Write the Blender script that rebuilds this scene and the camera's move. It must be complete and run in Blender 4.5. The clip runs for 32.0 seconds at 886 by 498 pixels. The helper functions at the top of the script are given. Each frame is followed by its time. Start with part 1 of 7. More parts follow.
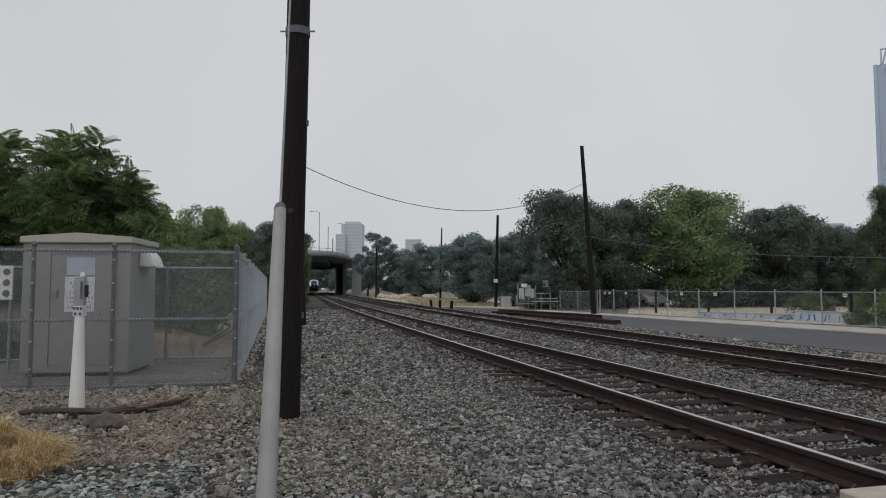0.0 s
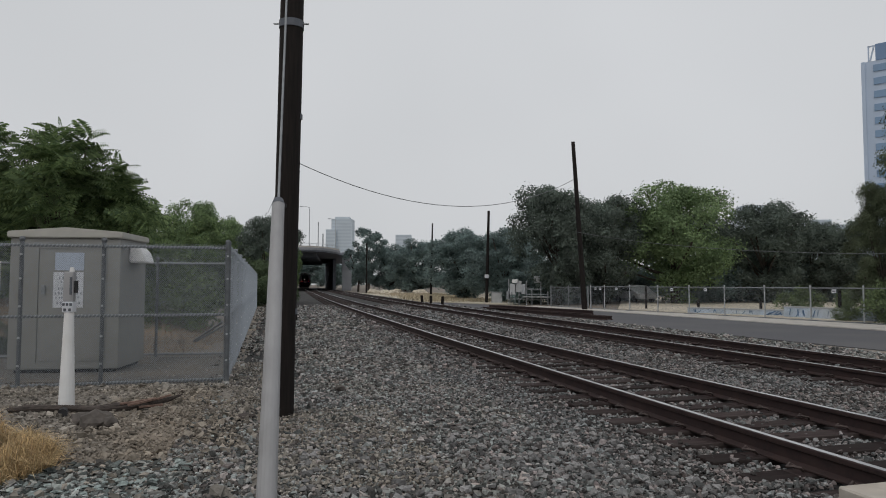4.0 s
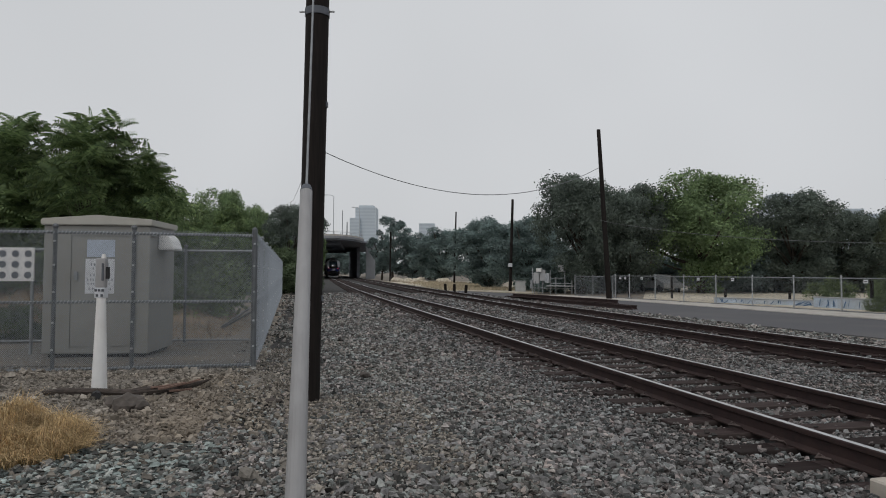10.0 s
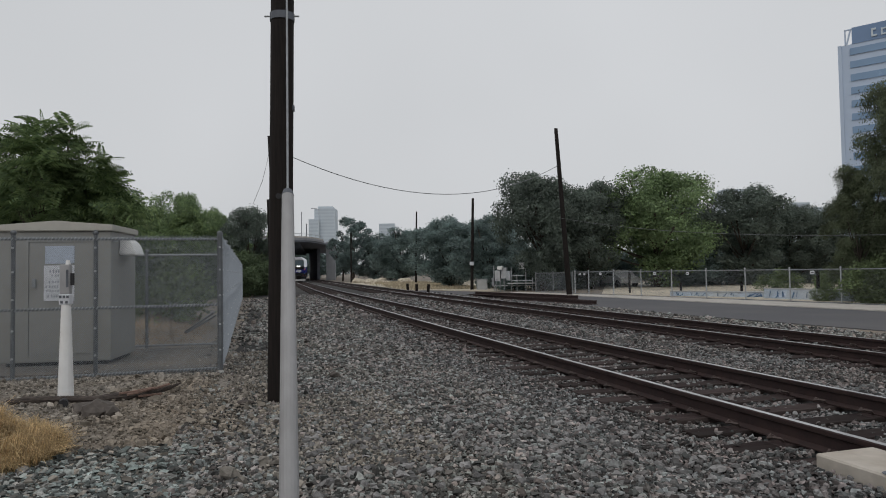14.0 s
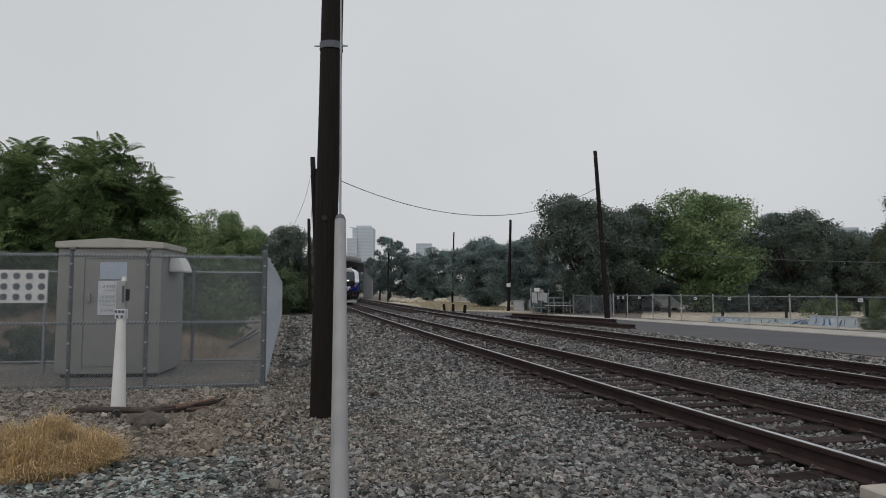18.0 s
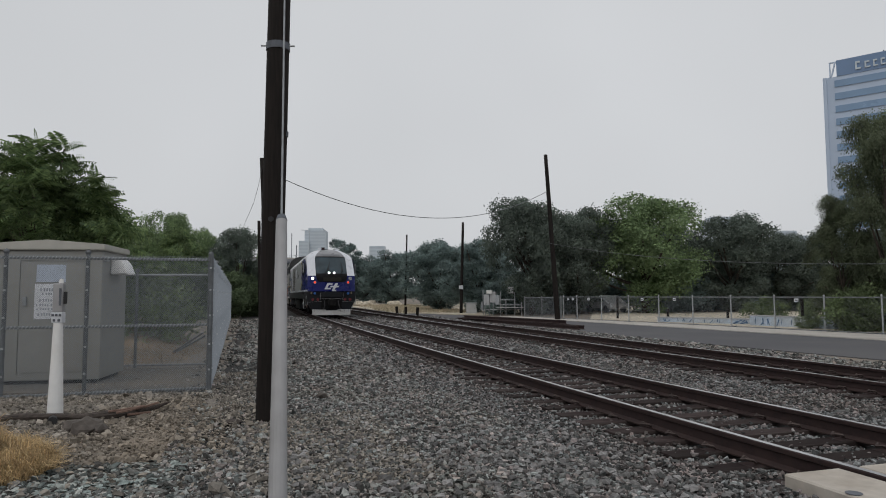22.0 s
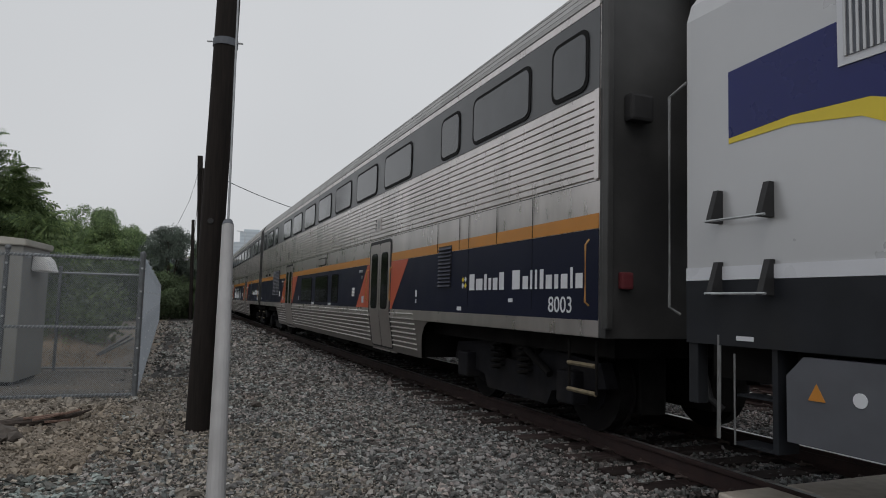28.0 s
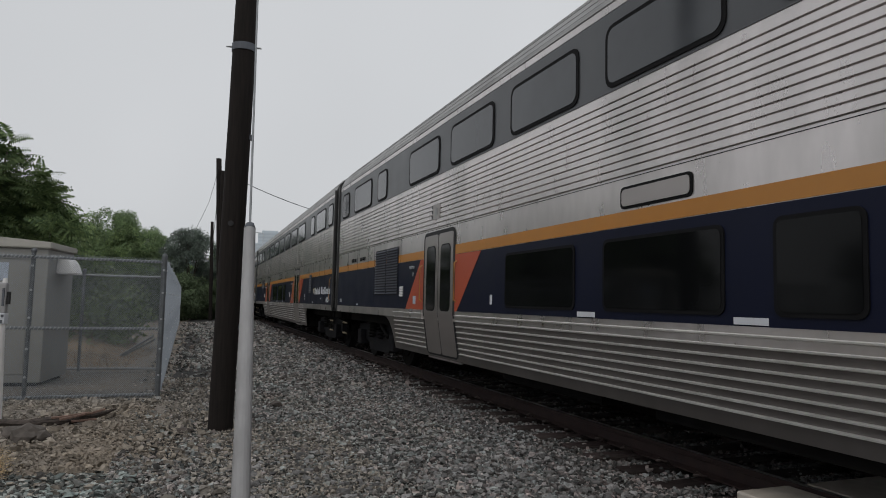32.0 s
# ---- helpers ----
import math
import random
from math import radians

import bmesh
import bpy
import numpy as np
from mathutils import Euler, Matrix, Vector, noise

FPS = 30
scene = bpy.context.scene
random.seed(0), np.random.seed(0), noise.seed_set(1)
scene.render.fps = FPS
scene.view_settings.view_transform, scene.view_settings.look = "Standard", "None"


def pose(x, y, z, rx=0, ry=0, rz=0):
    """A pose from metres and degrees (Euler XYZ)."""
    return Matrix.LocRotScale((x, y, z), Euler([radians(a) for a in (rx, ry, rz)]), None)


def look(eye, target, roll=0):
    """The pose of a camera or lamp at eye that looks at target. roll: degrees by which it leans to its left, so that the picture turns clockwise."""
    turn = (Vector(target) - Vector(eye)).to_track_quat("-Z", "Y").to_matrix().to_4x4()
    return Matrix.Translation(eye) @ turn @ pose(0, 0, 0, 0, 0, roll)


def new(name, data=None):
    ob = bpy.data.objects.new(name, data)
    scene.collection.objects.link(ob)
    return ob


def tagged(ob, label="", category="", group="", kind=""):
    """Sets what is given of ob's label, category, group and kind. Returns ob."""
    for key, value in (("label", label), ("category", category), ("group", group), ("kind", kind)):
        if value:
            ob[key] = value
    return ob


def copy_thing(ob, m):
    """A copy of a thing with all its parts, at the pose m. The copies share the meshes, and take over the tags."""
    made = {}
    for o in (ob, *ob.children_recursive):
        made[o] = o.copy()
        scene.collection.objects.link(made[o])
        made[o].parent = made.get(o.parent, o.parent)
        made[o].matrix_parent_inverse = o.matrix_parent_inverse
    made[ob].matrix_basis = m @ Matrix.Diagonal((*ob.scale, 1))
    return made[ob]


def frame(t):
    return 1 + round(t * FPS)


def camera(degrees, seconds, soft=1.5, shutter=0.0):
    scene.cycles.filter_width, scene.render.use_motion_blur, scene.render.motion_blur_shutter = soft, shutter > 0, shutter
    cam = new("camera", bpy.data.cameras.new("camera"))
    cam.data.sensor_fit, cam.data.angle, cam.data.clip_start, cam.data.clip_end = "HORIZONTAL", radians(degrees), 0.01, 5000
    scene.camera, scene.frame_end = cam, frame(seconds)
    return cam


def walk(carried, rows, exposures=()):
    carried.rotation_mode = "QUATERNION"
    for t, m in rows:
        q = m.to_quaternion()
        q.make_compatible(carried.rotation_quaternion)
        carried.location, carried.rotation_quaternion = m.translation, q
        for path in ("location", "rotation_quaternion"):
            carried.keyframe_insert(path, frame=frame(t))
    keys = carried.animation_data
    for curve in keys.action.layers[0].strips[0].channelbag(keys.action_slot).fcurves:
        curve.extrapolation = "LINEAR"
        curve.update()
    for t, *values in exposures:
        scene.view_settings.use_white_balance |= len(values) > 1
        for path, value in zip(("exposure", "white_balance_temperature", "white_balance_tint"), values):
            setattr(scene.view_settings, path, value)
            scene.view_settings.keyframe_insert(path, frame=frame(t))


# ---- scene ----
cam = camera(67.5, 32.0, 1.0)
PATH = [
    (0, (0.061, -1.013, 1.518), (0.054, 0.984, 1.637), 0.0),
    (0.5, (0.057, -0.991, 1.523), (0.039, 1.005, 1.65), -0.4),
    (1, (0.067, -1.011, 1.515), (0.06, 0.985, 1.641), -0.6),
    (1.5, (0.072, -1.019, 1.514), (0.04, 0.977, 1.631), -0.4),
    (2, (0.075, -0.991, 1.516), (0.015, 1.005, 1.625), -0.2),
    (2.5, (0.039, -1.019, 1.52), (0.058, 0.977, 1.645), 0.2),
    (4.5, (0.006, -0.947, 1.524), (0.027, 1.051, 1.616), -0.0),
    (5, (0.039, -0.981, 1.525), (0.022, 1.017, 1.607), -0.5),
    (5.5, (0.05, -0.977, 1.53), (0.013, 1.02, 1.62), -0.2),
    (6, (0.045, -0.973, 1.53), (0.012, 1.024, 1.637), -0.3),
    (6.5, (0.04, -0.977, 1.528), (0.001, 1.02, 1.622), -0.1),
    (7, (0.035, -0.967, 1.527), (-0.015, 1.03, 1.631), -0.0),
    (7.5, (0.026, -0.965, 1.528), (-0.019, 1.032, 1.615), -0.1),
    (8, (0.017, -0.952, 1.523), (-0.04, 1.045, 1.603), 0.1),
    (8.5, (0.013, -0.952, 1.521), (-0.045, 1.046, 1.599), 0.3),
    (9, (0.006, -0.953, 1.518), (-0.053, 1.045, 1.594), 0.2),
    (9.5, (-0.004, -0.963, 1.517), (-0.063, 1.034, 1.602), 0.4),
    (10, (-0.009, -0.963, 1.514), (-0.057, 1.035, 1.585), 0.3),
    (10.5, (-0.015, -0.965, 1.512), (-0.056, 1.033, 1.583), 0.1),
    (11, (-0.029, -0.977, 1.505), (-0.054, 1.022, 1.554), -0.6),
    (11.5, (-0.027, -0.978, 1.501), (-0.051, 1.021, 1.55), 0.1),
    (12, (-0.017, -0.967, 1.51), (-0.004, 1.031, 1.597), -0.2),
    (12.5, (0.006, -0.983, 1.512), (-0.033, 1.016, 1.584), -0.7),
    (13, (0.026, -0.991, 1.505), (0.083, 1.006, 1.597), 0.4),
    (13.5, (-0.056, -1.1, 1.511), (0.056, 0.894, 1.617), 0.7),
    (14, (-0.089, -1.133, 1.507), (-0.018, 0.864, 1.576), -0.9),
    (14.5, (-0.044, -1.191, 1.51), (0.031, 0.807, 1.571), 0.3),
    (16.5, (-0.114, -1.303, 1.522), (-0.089, 0.693, 1.636), 0.9),
    (17, (-0.134, -1.282, 1.523), (-0.172, 0.714, 1.647), 0.5),
    (17.5, (-0.131, -1.28, 1.527), (-0.174, 0.716, 1.643), 0.3),
    (18, (-0.131, -1.284, 1.524), (-0.17, 0.711, 1.655), 0.1),
    (18.5, (-0.136, -1.283, 1.52), (-0.163, 0.713, 1.632), -0.1),
    (19, (-0.144, -1.281, 1.518), (-0.155, 0.715, 1.634), -0.0),
    (19.5, (-0.152, -1.291, 1.515), (-0.139, 0.706, 1.607), 0.1),
    (20, (-0.187, -1.285, 1.508), (-0.136, 0.713, 1.584), 0.3),
    (20.5, (-0.175, -1.317, 1.51), (-0.106, 0.679, 1.608), 0.2),
    (21, (-0.107, -1.327, 1.511), (-0.031, 0.67, 1.606), 0.2),
    (21.5, (-0.069, -1.333, 1.519), (0.0, 0.663, 1.625), 0.3),
    (22, (-0.066, -1.337, 1.504), (0.035, 0.655, 1.643), -0.2),
    (22.5, (-0.058, -1.359, 1.522), (0.068, 0.632, 1.666), -0.3),
    (23, (-0.049, -1.352, 1.524), (0.09, 0.637, 1.684), -0.4),
    (23.5, (-0.025, -1.387, 1.514), (0.148, 0.599, 1.675), 0.4),
    (24, (-0.02, -1.324, 1.518), (0.26, 0.654, 1.604), -0.4),
    (24.5, (0.01, -1.386, 1.523), (0.341, 0.583, 1.639), -1.2),
    (25, (-0.047, -1.343, 1.559), (0.237, 0.632, 1.698), -0.1),
    (25.5, (-0.074, -1.311, 1.543), (0.191, 0.662, 1.738), 0.1),
    (27.5, (-0.113, -1.257, 1.546), (0.248, 0.702, 1.724), 0.6),
    (28, (-0.139, -1.258, 1.539), (0.145, 0.715, 1.704), 1.6),
    (28.5, (-0.146, -1.274, 1.549), (0.091, 0.704, 1.717), 0.9),
    (29, (-0.155, -1.274, 1.547), (-0.001, 0.716, 1.687), 0.9),
    (29.5, (-0.167, -1.297, 1.545), (-0.071, 0.692, 1.732), 1.4),
    (30, (-0.162, -1.307, 1.541), (-0.049, 0.681, 1.727), 1.5),
    (30.5, (-0.158, -1.325, 1.546), (-0.002, 0.661, 1.726), 1.8),
    (31, (-0.156, -1.291, 1.544), (0.054, 0.691, 1.708), 1.4),
    (31.5, (-0.153, -1.274, 1.549), (0.095, 0.704, 1.71), 1.6),
    (32, (-0.148, -1.313, 1.541), (0.086, 0.667, 1.704), 1.3),
]
walk(cam, [(t, look(eye, target, roll)) for t, eye, target, roll in PATH])

# ---- world and light ----
world = bpy.data.worlds.new("overcast_sky")
scene.world = world
world.use_nodes = True
wn, wl = world.node_tree.nodes, world.node_tree.links
sky = wn.new("ShaderNodeTexSky")
sky.sky_type, sky.sun_disc = "NISHITA", False
sky.sun_elevation, sky.sun_rotation = radians(48), radians(200)
sky.air_density, sky.dust_density = 1.0, 6.0
pale = wn.new("ShaderNodeHueSaturation")
pale.inputs["Saturation"].default_value = 0.25
pale.inputs["Value"].default_value = 0.10
wl.new(sky.outputs["Color"], pale.inputs["Color"])
veil = wn.new("ShaderNodeTexNoise")
veil.inputs["Scale"].default_value, veil.inputs["Detail"].default_value = 1.3, 3.0
vcoord = wn.new("ShaderNodeTexCoord")
wl.new(vcoord.outputs["Generated"], veil.inputs["Vector"])
vramp = wn.new("ShaderNodeValToRGB")
vramp.color_ramp.elements[0].position, vramp.color_ramp.elements[1].position = 0.3, 0.75
vramp.color_ramp.elements[0].color = (0.572, 0.588, 0.608, 1)
vramp.color_ramp.elements[1].color = (0.672, 0.688, 0.712, 1)
wl.new(veil.outputs["Fac"], vramp.inputs["Fac"])
smoke = wn.new("ShaderNodeMix")
smoke.data_type = "RGBA"
smoke.inputs["Factor"].default_value = 0.9
wl.new(pale.outputs["Color"], smoke.inputs[6])
wl.new(vramp.outputs["Color"], smoke.inputs[7])
wl.new(smoke.outputs[2], wn["Background"].inputs["Color"])
wn["Background"].inputs["Strength"].default_value = 1.0

sun = new("sun", bpy.data.lights.new("sun", "SUN"))
sun.data.energy, sun.data.angle, sun.data.color = 0.55, radians(35), (1.0, 0.95, 0.88)
sun.matrix_world = look((0, 0, 0), (0.25, 0.62, -0.9))

# ---- helpers ----


def finish(bm, name, smooth=False):
    me = bpy.data.meshes.new(name)
    bmesh.ops.recalc_face_normals(bm, faces=bm.faces)
    if smooth:
        for fc in bm.faces:
            fc.smooth = True
    bm.to_mesh(me)
    bm.free()
    return me


def part(name, bm, material, parent=None, label="", smooth=False, m=None):
    """One mesh object from a bmesh, under a thing or a part."""
    me = bm if isinstance(bm, bpy.types.Mesh) else finish(bm, name, smooth)
    if not me.materials:
        me.materials.append(material)
    ob = new(name, me)
    if m is not None:
        ob.matrix_basis = m
    if parent is not None:
        ob.parent = parent
    if label:
        ob["label"] = label
    return ob


def thing(name, label, category, m=None, group="", kind=""):
    ob = new(name)
    ob.empty_display_size = 0.2
    if m is not None:
        ob.matrix_basis = m
    return tagged(ob, label, category, group, kind)


def add_box(bm, x0, x1, y0, y1, z0, z1, bevel=0.0):
    vs = [bm.verts.new(p) for p in ((x0, y0, z0), (x1, y0, z0), (x1, y1, z0), (x0, y1, z0),
                                    (x0, y0, z1), (x1, y0, z1), (x1, y1, z1), (x0, y1, z1))]
    fs = [bm.faces.new([vs[i] for i in q]) for q in ((3, 2, 1, 0), (4, 5, 6, 7), (0, 1, 5, 4), (1, 2, 6, 5), (2, 3, 7, 6), (3, 0, 4, 7))]
    if bevel:
        es = list({e for fc in fs for e in fc.edges})
        bmesh.ops.bevel(bm, geom=es, offset=bevel, segments=2, affect="EDGES", profile=0.6)
    return vs


def box(x0, x1, y0, y1, z0, z1, bevel=0.0):
    bm = bmesh.new()
    add_box(bm, x0, x1, y0, y1, z0, z1, bevel)
    return bm


def add_tube(bm, p0, p1, r0, r1=None, n=10, caps=True):
    p0, p1 = Vector(p0), Vector(p1)
    r1 = r0 if r1 is None else r1
    q = (p1 - p0).to_track_quat("Z", "Y")
    rings = []
    for p, r in ((p0, r0), (p1, r1)):
        rings.append([bm.verts.new(p + q @ Vector((r * math.cos(2 * math.pi * i / n), r * math.sin(2 * math.pi * i / n), 0))) for i in range(n)])
    for i in range(n):
        bm.faces.new((rings[0][i], rings[0][(i + 1) % n], rings[1][(i + 1) % n], rings[1][i]))
    if caps:
        bm.faces.new(rings[0][::-1])
        bm.faces.new(rings[1])


def tube(p0, p1, r0, r1=None, n=10):
    bm = bmesh.new()
    add_tube(bm, p0, p1, r0, r1, n)
    return bm


def add_path(bm, pts, r, n=6):
    """A round bar through several points."""
    pts = [Vector(p) for p in pts]
    rings = []
    for i, p in enumerate(pts):
        d = (pts[min(i + 1, len(pts) - 1)] - pts[max(i - 1, 0)]).normalized()
        q = d.to_track_quat("Z", "Y")
        rings.append([bm.verts.new(p + q @ Vector((r * math.cos(2 * math.pi * k / n), r * math.sin(2 * math.pi * k / n), 0))) for k in range(n)])
    for a, b in zip(rings, rings[1:]):
        for k in range(n):
            bm.faces.new((a[k], a[(k + 1) % n], b[(k + 1) % n], b[k]))
    bm.faces.new(rings[0][::-1])
    bm.faces.new(rings[-1])


def bar(pts, r, n=6):
    bm = bmesh.new()
    add_path(bm, pts, r, n)
    return bm


def add_plate(bm, pts, d):
    """A flat polygon of points, made solid by the vector d."""
    d = Vector(d)
    a = [bm.verts.new(p) for p in pts]
    b = [bm.verts.new(Vector(p) + d) for p in pts]
    bm.faces.new(a)
    bm.faces.new(b[::-1])
    for i in range(len(a)):
        j = (i + 1) % len(a)
        bm.faces.new((a[i], b[i], b[j], a[j]))


def plate(pts, d):
    bm = bmesh.new()
    add_plate(bm, pts, d)
    return bm


def raw_mesh(name, verts, faces, material, smooth=False):
    me = bpy.data.meshes.new(name)
    me.from_pydata(verts, [], faces)
    if smooth:
        me.polygons.foreach_set("use_smooth", [True] * len(me.polygons))
    me.materials.append(material)
    me.update()
    return me


# ---- materials ----


def material(name, colour, rough=0.8, metal=0.0, vary=0.25, scale=6.0, bump=0.0, bump_scale=40.0, stain=None, stain_amount=0.4, stain_scale=1.2, by_object=0.0, stretch=(1, 1, 1), by_island=0.0, spec=0.5):
    """A surface with grain and stains at two scales."""
    ma = bpy.data.materials.new(name)
    ma.use_nodes = True
    nt, ln = ma.node_tree.nodes, ma.node_tree.links
    bs = nt["Principled BSDF"]
    bs.inputs["Roughness"].default_value, bs.inputs["Metallic"].default_value = rough, metal
    bs.inputs["Specular IOR Level"].default_value = spec
    tc = nt.new("ShaderNodeTexCoord")
    mp = nt.new("ShaderNodeMapping")
    mp.inputs["Scale"].default_value = stretch
    ln.new(tc.outputs["Object"], mp.inputs["Vector"])
    fine = nt.new("ShaderNodeTexNoise")
    fine.inputs["Scale"].default_value, fine.inputs["Detail"].default_value = scale, 6.0
    ln.new(mp.outputs["Vector"], fine.inputs["Vector"])
    ramp = nt.new("ShaderNodeValToRGB")
    ramp.color_ramp.elements[0].position, ramp.color_ramp.elements[1].position = 0.3, 0.7
    lo = [c * (1 - vary) for c in colour]
    hi = [min(1.0, c * (1 + vary)) for c in colour]
    ramp.color_ramp.elements[0].color, ramp.color_ramp.elements[1].color = (*lo, 1), (*hi, 1)
    ln.new(fine.outputs["Fac"], ramp.inputs["Fac"])
    out = ramp.outputs["Color"]
    if stain:
        big = nt.new("ShaderNodeTexNoise")
        big.inputs["Scale"].default_value, big.inputs["Detail"].default_value = stain_scale, 4.0
        ln.new(mp.outputs["Vector"], big.inputs["Vector"])
        sr = nt.new("ShaderNodeValToRGB")
        sr.color_ramp.elements[0].position, sr.color_ramp.elements[1].position = 0.45, 0.68
        sr.color_ramp.elements[1].color = (stain_amount, stain_amount, stain_amount, 1)
        ln.new(big.outputs["Fac"], sr.inputs["Fac"])
        mx = nt.new("ShaderNodeMix")
        mx.data_type = "RGBA"
        ln.new(sr.outputs["Color"], mx.inputs["Factor"])
        ln.new(out, mx.inputs[6])
        mx.inputs[7].default_value = (*stain, 1)
        out = mx.outputs[2]
    if by_object or by_island:
        if by_object:
            info = nt.new("ShaderNodeObjectInfo").outputs["Random"]
        else:
            info = nt.new("ShaderNodeNewGeometry").outputs["Random Per Island"]
        mr = nt.new("ShaderNodeMapRange")
        amount = by_object or by_island
        mr.inputs["To Min"].default_value, mr.inputs["To Max"].default_value = 1 - amount, 1 + amount
        if by_island and amount > 0.7:
            pw = nt.new("ShaderNodeMath")
            pw.operation = "POWER"
            pw.inputs[1].default_value = 1.7
            ln.new(info, pw.inputs[0])
            info = pw.outputs["Value"]
            mr.inputs["To Min"].default_value, mr.inputs["To Max"].default_value = 0.3, 2.1
            # cool and rusty stones lie mixed
            tm = nt.new("ShaderNodeMath")
            tm.operation = "MULTIPLY"
            tm.inputs[1].default_value = 17.3
            ln.new(pw.inputs[0].links[0].from_socket, tm.inputs[0])
            fr = nt.new("ShaderNodeMath")
            fr.operation = "FRACT"
            ln.new(tm.outputs["Value"], fr.inputs[0])
            tint = nt.new("ShaderNodeValToRGB")
            tint.color_ramp.elements[0].color, tint.color_ramp.elements[1].color = (0.91, 1.0, 0.99, 1), (1.09, 0.97, 0.93, 1)
            tint.color_ramp.elements[0].position = 0.2
            ln.new(fr.outputs["Value"], tint.inputs["Fac"])
            ml = nt.new("ShaderNodeMix")
            ml.data_type, ml.blend_type = "RGBA", "MULTIPLY"
            ml.inputs["Factor"].default_value = 1.0
            ln.new(out, ml.inputs[6])
            ln.new(tint.outputs["Color"], ml.inputs[7])
            out = ml.outputs[2]
        ln.new(info, mr.inputs["Value"])
        hs = nt.new("ShaderNodeHueSaturation")
        ln.new(mr.outputs["Result"], hs.inputs["Value"])
        ln.new(out, hs.inputs["Color"])
        out = hs.outputs["Color"]
    ln.new(out, bs.inputs["Base Color"])
    rr = nt.new("ShaderNodeMapRange")
    rr.inputs["To Min"].default_value, rr.inputs["To Max"].default_value = max(0.02, rough - 0.1), min(1.0, rough + 0.1)
    ln.new(fine.outputs["Fac"], rr.inputs["Value"])
    ln.new(rr.outputs["Result"], bs.inputs["Roughness"])
    if bump:
        bn = nt.new("ShaderNodeTexNoise")
        bn.inputs["Scale"].default_value, bn.inputs["Detail"].default_value = bump_scale, 5.0
        ln.new(mp.outputs["Vector"], bn.inputs["Vector"])
        bp = nt.new("ShaderNodeBump")
        bp.inputs["Strength"].default_value, bp.inputs["Distance"].default_value = min(1.0, bump * 10), bump
        ln.new(bn.outputs["Fac"], bp.inputs["Height"])
        ln.new(bp.outputs["Normal"], bs.inputs["Normal"])
    return ma


def glow(name, colour, strength):
    ma = bpy.data.materials.new(name)
    ma.use_nodes = True
    bs = ma.node_tree.nodes["Principled BSDF"]
    bs.inputs["Base Color"].default_value = (*colour, 1)
    bs.inputs["Emission Color"].default_value = (*colour, 1)
    bs.inputs["Emission Strength"].default_value = strength
    return ma


def foliage(name, dark, light, thin=0.35):
    ma = bpy.data.materials.new(name)
    ma.use_nodes = True
    nt, ln = ma.node_tree.nodes, ma.node_tree.links
    bs = nt["Principled BSDF"]
    ge = nt.new("ShaderNodeNewGeometry")
    ramp = nt.new("ShaderNodeValToRGB")
    ramp.color_ramp.elements[0].color, ramp.color_ramp.elements[1].color = (*dark, 1), (*light, 1)
    ln.new(ge.outputs["Random Per Island"], ramp.inputs["Fac"])
    tc = nt.new("ShaderNodeTexCoord")
    nz = nt.new("ShaderNodeTexNoise")
    nz.inputs["Scale"].default_value = 0.9
    nz.inputs["Detail"].default_value = 3.0
    ln.new(tc.outputs["Object"], nz.inputs["Vector"])
    mr = nt.new("ShaderNodeMapRange")
    mr.inputs["From Min"].default_value, mr.inputs["From Max"].default_value = 0.3, 0.7
    mr.inputs["To Min"].default_value, mr.inputs["To Max"].default_value = 0.5, 1.55
    ln.new(nz.outputs["Fac"], mr.inputs["Value"])
    hs = nt.new("ShaderNodeHueSaturation")
    ln.new(mr.outputs["Result"], hs.inputs["Value"])
    ln.new(ramp.outputs["Color"], hs.inputs["Color"])
    ln.new(hs.outputs["Color"], bs.inputs["Base Color"])
    bs.inputs["Roughness"].default_value = 0.65
    bs.inputs["Specular IOR Level"].default_value = 0.25
    tr = nt.new("ShaderNodeBsdfTranslucent")
    ln.new(hs.outputs["Color"], tr.inputs["Color"])
    mx = nt.new("ShaderNodeMixShader")
    mx.inputs["Fac"].default_value = thin
    ln.new(bs.outputs["BSDF"], mx.inputs[1])
    ln.new(tr.outputs["BSDF"], mx.inputs[2])
    ln.new(mx.outputs["Shader"], nt["Material Output"].inputs["Surface"])
    return ma


# near-black bed colour imitates the shade in the gaps between loose stones
M_GROUND = material("gap_shade_ground", (0.022, 0.0215, 0.0215), 0.95, vary=0.75, scale=26, bump=0.03, bump_scale=20, stain=(0.05, 0.044, 0.04), stain_amount=0.6, stain_scale=0.35)
M_YARD = material("dark_yard_gravel", (0.11, 0.103, 0.092), 0.95, vary=0.6, scale=30, bump=0.03, bump_scale=30, stain=(0.21, 0.17, 0.125), stain_amount=0.6, stain_scale=0.7)
M_STONE_COOL = material("cool_grey_gravel", (0.195, 0.21, 0.207), 0.85, vary=0.35, scale=40, by_island=0.85, stain=(0.17, 0.16, 0.145), stain_amount=0.6, stain_scale=0.5, spec=0.25)
M_STONE = material("crushed_stone", (0.188, 0.185, 0.184), 0.9, vary=0.35, scale=40, by_island=0.85, stain=(0.2, 0.184, 0.165), stain_amount=0.7, stain_scale=0.45, spec=0.25)
M_STONE_DARK = material("oily_ballast_stone", (0.16, 0.155, 0.158), 0.88, vary=0.35, scale=40, by_island=0.9, stain=(0.145, 0.128, 0.122), stain_amount=0.7, stain_scale=0.6, spec=0.25)
M_STONE_PALE = material("dusty_beige_stone", (0.225, 0.207, 0.183), 0.92, vary=0.3, scale=30, by_island=0.6, stain=(0.23, 0.185, 0.135), stain_amount=0.6, stain_scale=0.5, spec=0.25)
